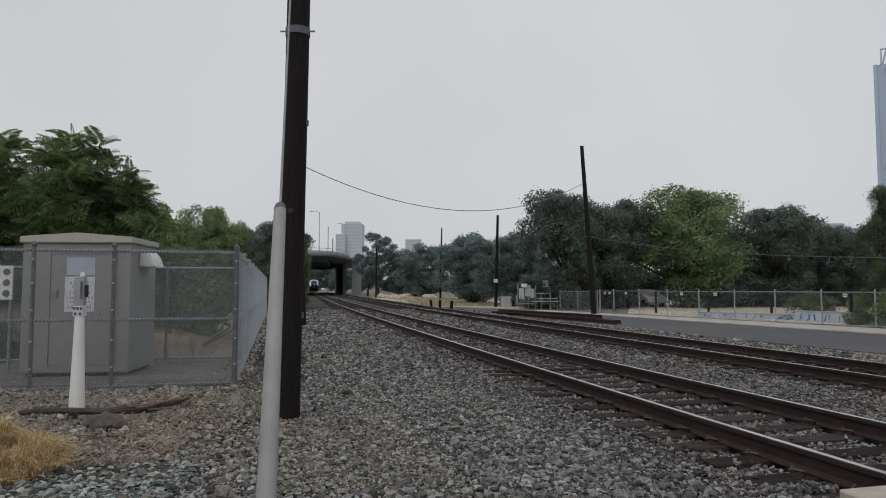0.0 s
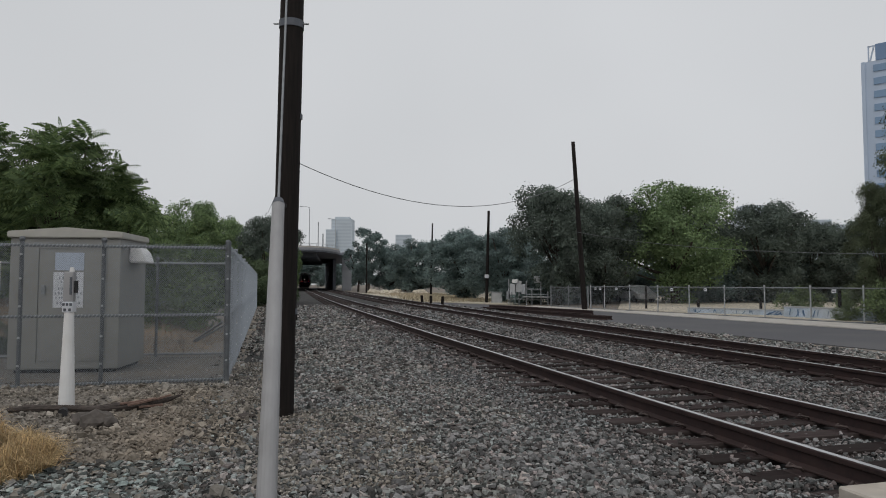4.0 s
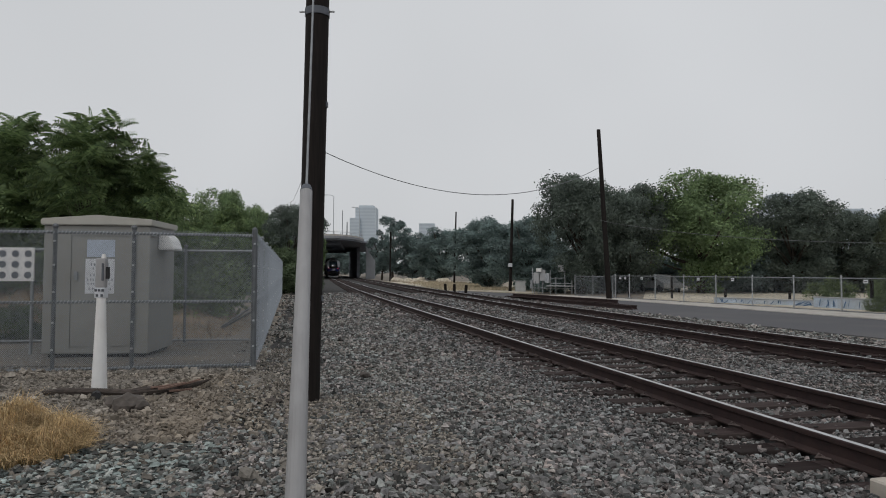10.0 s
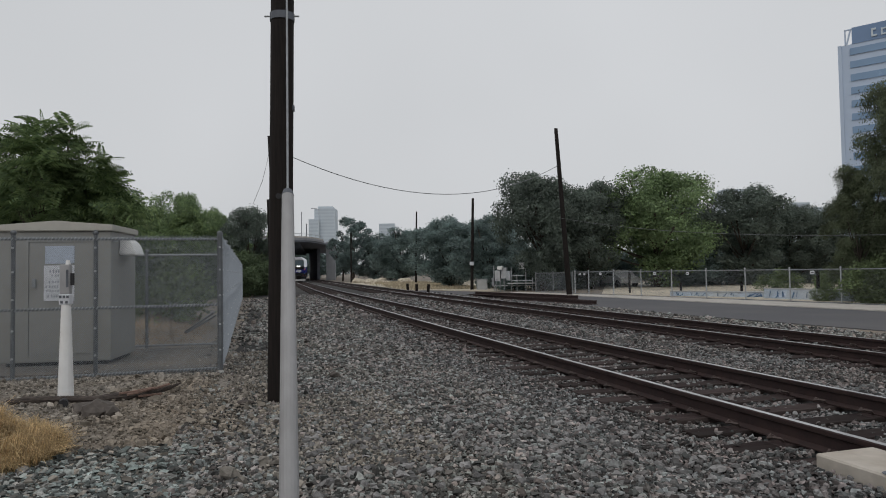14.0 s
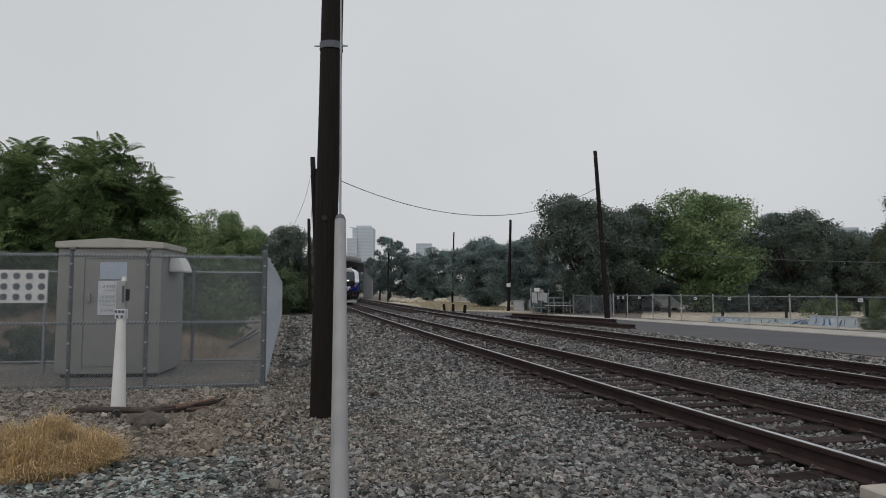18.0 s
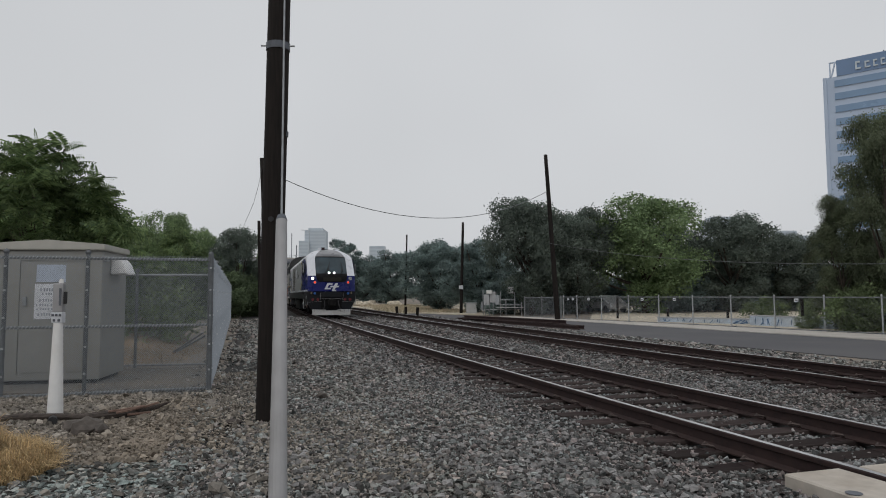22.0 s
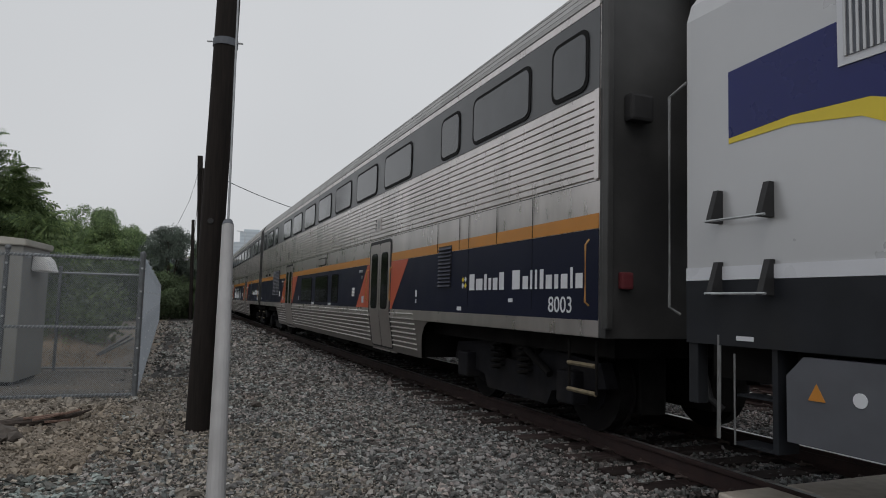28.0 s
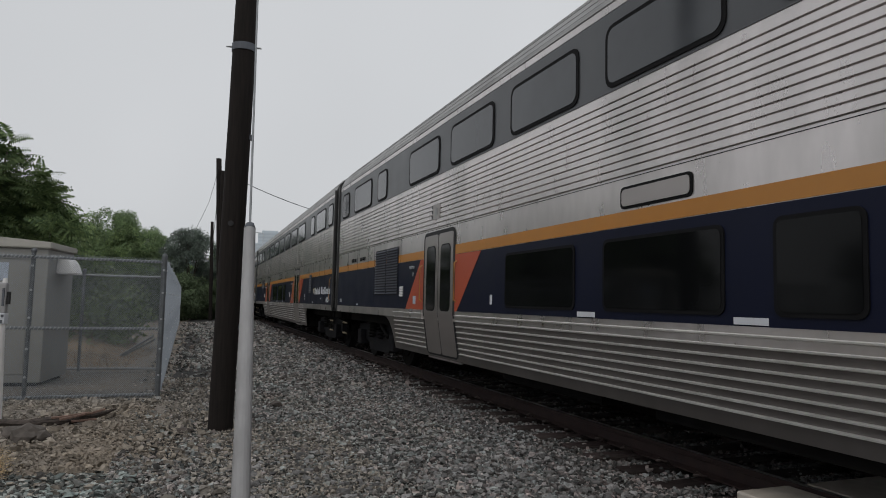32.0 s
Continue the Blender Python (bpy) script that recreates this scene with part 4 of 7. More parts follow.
for x0, x1, z0, z1 in ((-0.42, 0.62, 2.12, 2.16), (-0.46, -0.42, 0.2, 2.16), (0.62, 0.66, 0.2, 2.16)):
    add_box(bm, x0, x1, -0.725, -0.69, z0, z1)
part("door_frame", bm, M_CABINET, cab)
dr = part("door", box(-0.41, 0.61, -0.712, -0.69, 0.22, 2.115, 0.006), M_CABINET, cab)
part("handle", box(-0.36, -0.3, -0.75, -0.71, 1.35, 1.5, 0.01), M_GALV_DARK, dr)
for z in (0.5, 1.2, 1.9):
    part("hinge", tube((0.625, -0.73, z), (0.625, -0.73, z + 0.12), 0.016, n=8), M_GALV_DARK, dr)
part("notice", box(-0.16, 0.3, -0.722, -0.713, 1.75, 2.05), M_SIGN_BLUE, cab, "blank pale blue notice")
sg = part("sign", box(-0.18, 0.3, -0.722, -0.713, 1.12, 1.72), M_SIGN, cab, "faded white identification sign")
for z, w, hh in ((1.62, 0.30, 0.05), (1.55, 0.24, 0.03), (1.44, 0.32, 0.045), (1.36, 0.42, 0.04), (1.29, 0.40, 0.03), (1.20, 0.36, 0.045)):
    k, x = 0, 0.06 - w / 2
    while x < 0.06 + w / 2:
        part("print_bar", box(x, x + 0.02, -0.7245, -0.7215, z - hh / 2, z + hh / 2), M_FADED, sg)
        x += 0.04 if k % 4 else 0.055
        k += 1
# vent hood on the side
bm = bmesh.new()
vp = [(0.88, 1.9), (0.9, 2.22), (1.0, 2.2), (1.1, 2.1), (1.17, 1.9)]
add_plate(bm, [(x, -0.3, z) for x, z in vp], (0, 0.55, 0))
bmesh.ops.bevel(bm, geom=bm.edges[:], offset=0.02, segments=2, affect="EDGES")
part("vent_hood", bm, M_WHITE, cab, "white rounded vent hood")
part("corner_lamp", box(0.88, 0.94, -0.62, -0.5, 2.12, 2.2, 0.01), M_GALV, cab)

# ---- perforated panel beside the cabinet ----
pp = thing("perforated_panel", "white panel with rows of dark round holes", "panel", pose(-8.32, 10.6, 0, 0, 0, 7))
part("panel", box(-0.75, 0.75, -0.02, 0.02, 1.32, 1.92, 0.01), M_WHITE, pp)
for i in range(7):
    for j in range(3):
        part("hole", tube((-0.64 + i * 0.215, -0.026, 1.43 + j * 0.19), (-0.64 + i * 0.215, -0.021, 1.43 + j * 0.19), 0.062, n=14), M_INK, pp)
for x in (-0.7, 0.7):
    part("leg", tube((x, 0.04, -0.05), (x, 0.04, 1.9), 0.03, n=8), M_GALV_DARK, pp)

# ---- marker post ----
mk = thing("marker_post", "white flared fibreglass cable marker with a grey test head", "marker post", pose(-4.15, 6.64, 0.1))
part("shaft", tube((0, 0, -0.05), (0, 0, 1.1), 0.088, 0.05, 16), M_WHITE, mk, smooth=False)
part("collar", box(-0.06, 0.06, -0.045, 0.045, 1.1, 1.22, 0.01), M_SIGN, mk)
hd = part("test_head", box(-0.06, 0.055, -0.035, 0.035, 1.22, 1.56, 0.015), M_PIPE, mk, "grey terminal block")
for z, x in ((1.13, -0.025), (1.13, 0.03), (1.19, -0.04), (1.19, 0.0), (1.19, 0.04)):
    part("bolt", box(x - 0.012, x + 0.012, -0.055, -0.04, z - 0.015, z + 0.015), M_INK, mk)
part("cable_slot", box(0.02, 0.042, -0.045, -0.03, 1.3, 1.5), M_INK, hd)
part("knob", tube((0.02, 0, 1.56), (0.02, 0, 1.61), 0.028, 0.02, 10), M_WHITE, hd)
part("side_tab", box(0.056, 0.085, -0.02, 0.02, 1.32, 1.46, 0.006), M_BLACK, hd)

# ---- poles ----


def wooden_pole(base, top, r0, r1, label, group="wooden poles"):
    base, top = Vector(base), Vector(top)
    wp = thing("utility_pole", label, "utility pole", pose(base.x, base.y, 0), group)
    bm = bmesh.new()
    n, rings = 14, []
    d = top - base
    for i in range(13):
        f = i / 12
        c = d * f
        r = r0 + (r1 - r0) * f
        rings.append([bm.verts.new((c.x + r * (1 + 0.05 * noise.noise(Vector((k * 0.9, f * 7, base.y)))) * math.cos(2 * math.pi * k / n), c.y + r * (1 + 0.05 * noise.noise(Vector((k * 0.9, f * 7, 3 + base.y)))) * math.sin(2 * math.pi * k / n), base.z + c.z)) for k in range(n)])
    for a, b in zip(rings, rings[1:]):
        for k in range(n):
            bm.faces.new((a[k], a[(k + 1) % n], b[(k + 1) % n], b[k]))
    bm.faces.new(rings[-1])
    part("shaft", bm, M_POLE, wp, smooth=True)
    return wp


main = wooden_pole((-1.635, 6.2, -0.1), (-1.46, 6.04, 10.6), 0.132, 0.118, "dark creosoted wooden utility pole beside the track")


def pole_at(z):
    f = (z + 0.1) / 10.7
    return Vector((0.175 * f, -0.16 * f, z))


c = pole_at(4.34)
part("band", tube(c + Vector((0, 0, -0.05)), c + Vector((0, 0, 0.03)), 0.135, n=16), M_INK, main, "dull grey metal band")
part("through_bolt", bar([c + Vector((-0.19, -0.02, 0.0)), c + Vector((0.19, -0.02, 0.0))], 0.01, 6), M_GALV, main)
c = pole_at(2.35)
part("washer", tube(c + Vector((0.0, -0.142, 0)), c + Vector((0.0, -0.118, 0)), 0.03, n=10), M_BLACK, main)
for k, z in enumerate((3.3, 5.1, 1.2)):
    c = pole_at(z)
    part("staple", box(c.x + 0.115, c.x + 0.138, c.y - 0.03, c.y + 0.03, z, z + 0.06), M_INK, main)
# guy wire with its guard
guy = thing("guy_wire", "steel guy wire with a long grey plastic guard", "guy wire", pose(0, 0, 0))
G_TOP, G_MID = Vector((-1.46, 5.95, 9.1)), Vector((-0.741, 2.185, 1.9))
way = (G_MID - G_TOP).normalized()
G_END = G_MID + way * ((G_MID.z + 0.1) / -way.z)
part("wire", bar([G_TOP, G_END], 0.006, 6), M_GALV_DARK, guy)
part("guard", tube(G_MID, G_END, 0.029, 0.046, 18), M_PIPE, guy, "grey plastic guard, scuffed", smooth=False)
part("guard_cap", tube(G_MID - way * 0.03, G_MID, 0.022, 0.031, 14), M_INK, guy)

back_pole = wooden_pole((-5.5, 25.0, -0.1), (-5.9, 25.0, 6.95), 0.15, 0.1, "leaning broken wooden pole behind the main pole")
part("splice_stub", tube((-0.12, -0.14, 4.0), (-0.2, -0.14, 6.45), 0.1, 0.08, 10), M_POLE, back_pole)
wooden_pole((-10.3, 45, -0.1), (-10.5, 45, 6.7), 0.13, 0.1, "distant short wooden pole in the bushes")
wooden_pole((8.75, 37.9, -0.1), (8.15, 37.9, 9.95), 0.17, 0.11, "tall dark wooden pole by the road")
pole3 = wooden_pole((4.15, 53.0, -0.1), (4.35, 53.0, 7.5), 0.135, 0.1, "dark wooden pole with a small tag at the roadside")
part("tag", box(-0.16, 0.16, -0.2, -0.16, 2.0, 2.3), M_SIGN, pole3, "small pale tag")
wooden_pole((-0.6, 85.0, -0.1), (-0.4, 85.0, 9.4), 0.14, 0.09, "thin distant wooden pole")
wooden_pole((15.7, 18.8, -0.1), (15.9, 18.8, 7.4), 0.15, 0.12, "dark wooden pole in front of the fence")
wooden_pole((-11.0, 105.0, -0.1), (-11.0, 105.0, 8.0), 0.14, 0.1, "distant wooden pole near the bridge")


def cable(pts, r, label, mat=None):
    cb = thing("overhead_cable", label, "cable", None, "overhead cables")
    part("strand", bar(pts, r, 5), mat or M_CABLE, cb)


span = []
for i in range(25):
    f = i / 24
    span.append((-5.85 + 14.1 * f, 25.0 + 12.9 * f, 6.5 - 5.9 * f + 7.14 * f * f))
cable(span, 0.017, "thin grey cable sagging between two poles", M_CABLE_GREY)
cable([(8.25 + 7.3 * f, 37.9 - 19.1 * f, 4.6 - 3.68 * f + 1.53 * f * f) for f in [i / 16 for i in range(17)]], 0.01, "thin weathered grey cable along the road", M_CABLE_GREY)
cable([(-5.85 - 4.6 * f, 25 + 20 * f, 6.5 - 4.4 * f + 3.2 * f * f) for f in [i / 12 for i in range(13)]], 0.012, "slack cable between two weathered poles")

lwire = thing("loose_wire", "loose broken wire hanging from a leaning pole", "wire")
part("strand", bar([(-5.86, 24.85, 6.6), (-6.0, 24.9, 5.9), (-6.2, 25.0, 5.2), (-6.45, 25.1, 4.65), (-6.6, 25.1, 4.3)], 0.007, 5), M_CABLE, lwire)

# ---- right-hand fence ----
fence_run((18.9, 18.4), (9.4, 39.2), 2.2, M_GALV, "chain-link fence along the vacant lot", height=1.4, rails=(0.05, 1.37), group="lot fence", r=0.0015, pitch=0.05, posts=[0.0] + [1.94 + 2.18 * k for k in range(10)] + [22.86], feet=True)
fence_run((27.5, -0.5), (19.0, 18.2), 2.55, M_GALV_DARK, "chain-link fence along the vacant lot", height=1.4, rails=(0.05, 1.37), group="lot fence", r=0.0015, pitch=0.05)
fence_run((9.3, 39.4), (7.85, 44.1), 2.4, M_GALV_DARK, "chain-link fence along the vacant lot", height=1.35, rails=(0.05, 1.32), group="lot fence", r=0.0035, pitch=0.07)
fd = Vector((18.9 - 9.4, 18.4 - 39.2, 0)).normalized()
for x, y, h in ((11.1, 42.6, 1.3), (12.92, 39.66, 1.42), (14.18, 34.73, 0.71), (16.4, 32.37, 0.7), (17.55, 27.7, 1.27)):
    po = thing("timber_post", "short dark timber post behind the fence", "post", pose(x, y, 0, 0, 0, -24), "timber posts")
    part("shaft", box(-0.065, 0.065, -0.065, 0.065, -0.1, h, 0.012), M_POLE, po)
for k in (0.55, 1.0, 2.45, 6.74, 8.94, 15.43):
    p = Vector((9.4, 39.2, 0)) + fd * k
    sn = thing("fence_sign", "small pale notice on the chain-link fence", "sign", pose(p.x - 0.06, p.y - 0.04, 1.25, 0, 0, math.degrees(math.atan2(fd.y, fd.x))), "fence notices")
    part("plate", box(-0.09, 0.09, -0.006, 0.006, -0.07, 0.07), M_SIGN, sn)
    part("print_bar", box(-0.06, 0.06, -0.009, -0.0062, -0.02, 0.02), M_INK, sn)

# ---- train ----
CAR_L, HALF = 24.15, 1.525


def wheelset_truck(parent, y, r, base, name="truck", outside=True):
    """A two-axle truck under a vehicle."""
    tk = part(name, box(-0.95, 0.95, y - 0.35, y + 0.35, 0.45, 0.85, 0.04), M_TRUCK, parent)
    for sx in (-1, 1):
        bm = bmesh.new()
        x0 = sx * 1.0
        pr = [(y - base / 2 - 0.55, 0.5), (y - base / 2 - 0.45, 0.74), (y - 0.7, 0.82), (y - 0.4, 0.62), (y + 0.4, 0.62), (y + 0.7, 0.82), (y + base / 2 + 0.45, 0.74), (y + base / 2 + 0.55, 0.5), (y + base / 2 - 0.45, 0.36), (y + 0.75, 0.2), (y - 0.75, 0.2), (y - base / 2 + 0.45, 0.36)]
        add_plate(bm, [(x0 - 0.07, a, b) for a, b in pr], (0.14, 0, 0))
        part("side_frame", bm, M_TRUCK, tk)
        for k in range(2):
            yy = y + (k - 0.5) * base
            part("axle_box", box(min(sx * 1.0, sx * 1.2), max(sx * 1.0, sx * 1.2), yy - 0.16, yy + 0.16, r - 0.17, r + 0.17, 0.03), M_TRUCK, tk)
            bm = bmesh.new()
            yc = y + (0.35 if k else -0.35)
            add_path(bm, [(sx * 1.12 + 0.09 * math.cos(q * 0.9), yc + 0.09 * math.sin(q * 0.9), 0.48 + q * 0.01) for q in range(36)], 0.02, 5)
            part("coil_spring", bm, M_UNDER, tk)
        part("damper", bar([(sx * 1.15, y - base * 0.36, 0.55), (sx * 1.15, y - 0.1, 0.92)], 0.04, 8), M_UNDER, tk)
        # added dark block, keeps far-side daylight from showing through the truck
        part("daylight_blocker", box(min(sx * 0.3, sx * 0.62), max(sx * 0.3, sx * 0.62), y - base / 2 - 0.5, y + base / 2 + 0.5, 0.22, 0.86, 0.03), M_UNDER, tk)
    for k in range(2):
        yy = y + (k - 0.5) * base
        part("axle", tube((-0.75, yy, r), (0.75, yy, r), 0.08, n=10), M_UNDER, tk)
        for sx in (-1, 1):
            bm = bmesh.new()
            add_tube(bm, (sx * 0.70, yy, r), (sx * 0.83, yy, r), r, n=28)
            add_tube(bm, (sx * 0.665, yy, r), (sx * 0.70, yy, r), r + 0.025, n=28)
            part("wheel", bm, M_UNDER, tk)
            part("disc", tube((sx * 0.83, yy, r), (sx * 0.86, yy, r), r * 0.55, n=20), M_TRUCK, tk)


def flutes(zs, y0, y1, x, sx, depth=0.024, wide=0.02, crest=0.45):
    bm = bmesh.new()
    for z in zs:
        a = [(x, y0, z - wide), (x, y1, z - wide), (x, y1, z + wide), (x, y0, z + wide)]
        b = [(x + sx * depth, y0, z - wide * crest), (x + sx * depth, y1, z - wide * crest), (x + sx * depth, y1, z + wide * crest), (x + sx * depth, y0, z + wide * crest)]
        va, vb = [bm.verts.new(p) for p in a], [bm.verts.new(p) for p in b]
        bm.faces.new(vb)
        for i in range(4):
            j = (i + 1) % 4
            bm.faces.new((va[i], va[j], vb[j], vb[i]))
    return bm


def rounded_rect(y0, y1, z0, z1, r, n=4):
    pts = []
    for cy, cz, a0 in ((y1 - r, z1 - r, 0), (y0 + r, z1 - r, 90), (y0 + r, z0 + r, 180), (y1 - r, z0 + r, 270)):
        for k in range(n + 1):
            a = radians(a0 + 90 * k / n)
            pts.append((cy + r * math.cos(a), cz + r * math.sin(a)))
    return pts


def side_panel(pts, x, sx, depth):
    """A flat polygon (y, z) on the side at x, standing out by depth."""
    return plate([(x, a, b) for a, b in pts], (sx * depth, 0, 0))


def side_window(parent, x, sx, y0, y1, z0, z1, glass, frame=0.045, r=0.1):
    fr = part("window", side_panel(rounded_rect(y0, y1, z0, z1, r), x, sx, 0.012), M_GASKET, parent)
    part("pane", side_panel(rounded_rect(y0 + frame, y1 - frame, z0 + frame, z1 - frame, max(0.02, r - frame * 0.6)), x + sx * 0.012, sx, 0.004), glass, fr)
    return fr


def text_part(words, size, mat, parent, x, y, z, name="lettering", stretch=1.0):
    """Raised lettering on the side that faces -x, reading towards -y."""
    cu = bpy.data.curves.new(name, "FONT")
    cu.body, cu.size, cu.extrude, cu.align_x = words, size, 0.003, "LEFT"
    tmp = bpy.data.objects.new(name, cu)
    me = bpy.data.meshes.new_from_object(tmp)
    bpy.data.objects.remove(tmp)
    me.materials.clear()
    me.materials.append(mat)
    ob = part(name, me, mat, parent)
    ob.matrix_basis = Matrix.Translation((x, y, z)) @ Matrix(((0, 0, -1, 0), (-1, 0, 0, 0), (0, 1, 0, 0), (0, 0, 0, 1))) @ Matrix.Diagonal((stretch, 1, 1, 1))
    return ob


def tuck(bm):
    """The lower side leans inwards below the sill."""
    bmesh.ops.bisect_plane(bm, geom=bm.verts[:] + bm.edges[:] + bm.faces[:], plane_co=(0, 0, 1.13), plane_no=(0, 0, 1))
    for v in bm.verts:
        if v.co.z < 1.129:
            v.co.x -= math.copysign(0.15 * (1.13 - v.co.z), v.co.x)
    return bm


def coach(number, name_text, lead, label):
    """A bilevel coach: front end at y = 0, rear at CAR_L, rail head at z = 0."""
    L = CAR_L
    co = thing("passenger_coach", label, "railway coach", None, "train")
    # shell: fluted steel lower and upper body with a curved roof
    sec = [(HALF, 0.47), (HALF, 4.07), (HALF - 0.02, 4.2), (HALF - 0.1, 4.38), (HALF - 0.28, 4.55), (HALF - 0.65, 4.72), (0.0, 4.86)]
    sec = [(-x, z) for x, z in sec] + [(x, z) for x, z in sec[-2::-1]]
    k = len(sec)
    top = bmesh.new()
    for i in range(k - 1):
        if sec[i][1] >= 4.05 and sec[i + 1][1] >= 4.05:
            q = [(sec[i][0], 0.1, sec[i][1]), (sec[i + 1][0], 0.1, sec[i + 1][1]), (sec[i + 1][0], L - 0.1, sec[i + 1][1]), (sec[i][0], L - 0.1, sec[i][1])]
            top.faces.new([top.verts.new(p) for p in q])
    bmesh.ops.remove_doubles(top, verts=top.verts[:], dist=0.0005)
    for y in (0.1, L - 0.1):
        top.faces.new([top.verts.new((x, y, z)) for x, z in sec[1:-1]])
    part("roof", top, M_ROOFM, co, "grey fluted roof")
    part("body", box(-HALF + 0.01, HALF - 0.01, 0.1, L - 0.1, 1.02, 4.07), M_SILVER, co, "stainless steel body side")
    part("underframe", box(-1.2, 1.2, 0.3, L - 0.3, 0.82, 1.02), M_UNDER, co)
    part("well_floor", box(-1.3, 1.3, 4.95, L - 4.95, 0.44, 0.82), M_UNDER, co)
    # roof ribs
    for x, z in ((HALF - 0.005, 4.14), (HALF - 0.04, 4.22), (HALF - 0.075, 4.30), (HALF - 0.11, 4.38), (HALF - 0.18, 4.45), (HALF - 0.25, 4.52), (HALF - 0.36, 4.58)):
        for sx in (-1, 1):
            part("roof_rib", bar([(sx * x, 0.14, z), (sx * x, L - 0.14, z)], 0.016, 5), M_ROOFM, co)
    for ya, yb in ((5, 7), (17, 19)):
        part("roof_vent", box(-0.6, 0.6, ya, yb, 4.7, 4.92, 0.05), M_ROOFM, co)
    # end walls and gangway
    for y0, y1, yg0, yg1 in ((0.0, 0.1, -0.27, 0.0), (L - 0.1, L, L, L + 0.27)):
        front = y0 == 0
        bm = bmesh.new()
        add_plate(bm, [(x, y0, z) for x, z in ([(-HALF, 1.02)] + [(x * 0.995, z - 0.01) for x, z in sec[1:-1]] + [(HALF, 1.02)])], (0, y1 - y0, 0))
        part("end_wall", bm, M_ENDDARK, co, "dark grey end wall")
        part("gangway", box(-0.62, 0.62, yg0, yg1, 2.3, 4.45, 0.08), M_BLACK, co)
        yc = (yg0 + yg1) / 2 + (-0.2 if front else 0.2)
        part("coupler", box(-0.14, 0.14, min(yc, y0) - 0.08, max(yc, y0) + 0.08, 0.72, 1.0, 0.03), M_UNDER, co)
        for sx in (-1, 1):
            yy = y0 - 0.06 if front else y1 + 0.06
            part("corner_post", box(sx * HALF - 0.03, sx * HALF + 0.03, min(y0, yy) if front else y1 - 0.02, max(y0, yy) if not front else 0.02, 1.1, 4.2, 0.01), M_ENDDARK, co)
        part("end_lamp", box(-1.35, -1.1, y0 - 0.12 if front else y1, y0 if front else y1 + 0.12, 2.95, 3.2, 0.03), M_BLACK, co)
        part("marker_lamp", box(-1.4, -1.27, y0 - 0.06 if front else y1, y0 if front else y1 + 0.06, 1.45, 1.6, 0.02), M_REDCAP, co)
        ya, yb = (y0 + 0.3, y0 + 0.75) if front else (y1 - 0.3, y1 - 0.75)
        st = part("step", bar([(-1.4, ya, 0.98), (-1.4, ya, 0.5), (-1.4, yb, 0.5), (-1.4, yb, 0.98)], 0.018), M_UNDER, co)
        for z in (0.5, 0.75):
            part("step_tread", bar([(-1.41, ya, z), (-1.41, yb, z)], 0.022), M_BRASS, st, "worn yellow step edge")
        hose = [(-0.5, y0 + (0.0 if front else 0.1), 0.95), (-0.5, y0 + (-0.15 if front else 0.25), 0.5), (-0.45, y0 + (-0.25 if front else 0.35), 0.42)]
        part("air_hose", bar(hose, 0.03), M_BLACK, co)
        part("air_hose", bar([(p[0] + 0.9, p[1], p[2]) for p in hose], 0.03), M_BLACK, co)
    wheelset_truck(co, 2.45, 0.46, 2.6)
    wheelset_truck(co, L - 2.45, 0.46, 2.6)
    for yy in (8.2, 11.2, 14.2):
        part("under_box", box(-1.2, 1.2, yy - 1.1, yy + 1.1, 0.3, 0.46, 0.03), M_UNDER, co)
    doors = ((6.2, 7.44), (L - 7.84, L - 6.6))
    # side finish
    for sx in (-1, 1):
        X = sx * (HALF - 0.01)
        near = sx < 0
        part("window_band", side_panel([(0.12, 3.28), (L - 0.12, 3.28), (L - 0.12, 4.05), (0.12, 4.05)], X, sx, 0.008), M_BAND, co, "dark grey upper window band")
        part("eave_strip", side_panel([(0.12, 4.054), (L - 0.12, 4.054), (L - 0.12, 4.125), (0.12, 4.125)], X, sx, 0.012), M_SILVER, co)
        for i in range(11):
            part("flute", flutes([2.485 + 0.0715 * i], 0.16, L - 0.16, X, sx, 0.022, 0.0335, 0.8), M_SILVER, co)
        part("flute_end", side_panel([(0.1, 2.44), (0.17, 2.44), (0.17, 3.27), (0.1, 3.27)], X, sx, 0.026), M_SILVER, co)
        part("belt_seam", side_panel([(0.12, 2.425), (L - 0.12, 2.425), (L - 0.12, 2.431), (0.12, 2.431)], X, sx, 0.003), M_GASKET, co)
        part("stripe", side_panel([(0.12, 1.995), (L - 0.12, 1.995), (L - 0.12, 2.13), (0.12, 2.13)], X, sx, 0.006), M_ORANGE, co, "orange stripe")
        bays = [(0.12, doors[0][0] - 0.05), (doors[0][1] + 0.05, doors[1][0] - 0.05), (doors[1][1] + 0.05, L - 0.12)]
        for a, b in bays:
            part("navy_panel", side_panel([(a, 1.17), (b, 1.17), (b, 1.99), (a, 1.99)], X, sx, 0.006), M_NAVY, co, "navy blue lower panel")
        part("sill_strip", side_panel([(0.1, 1.03), (6.1, 1.03), (6.1, 1.165), (0.1, 1.165)], X, sx, 0.014), M_SILVER, co)
        part("sill_strip", side_panel([(L - 6.5, 1.03), (L - 0.1, 1.03), (L - 0.1, 1.165), (L - 6.5, 1.165)], X, sx, 0.014), M_SILVER, co)
        # skirt with rounded cut-outs over the trucks
        arch = [(4.15, 1.028), (4.4, 1.0), (4.56, 0.92), (4.67, 0.8), (4.74, 0.66), (4.8, 0.44)]
        skirt = arch + [(L - y, z) for y, z in arch[::-1]]
        part("skirt", tuck(side_panel(skirt, X, sx, 0.006)), M_SKIRT, co, "dull stainless skirt")
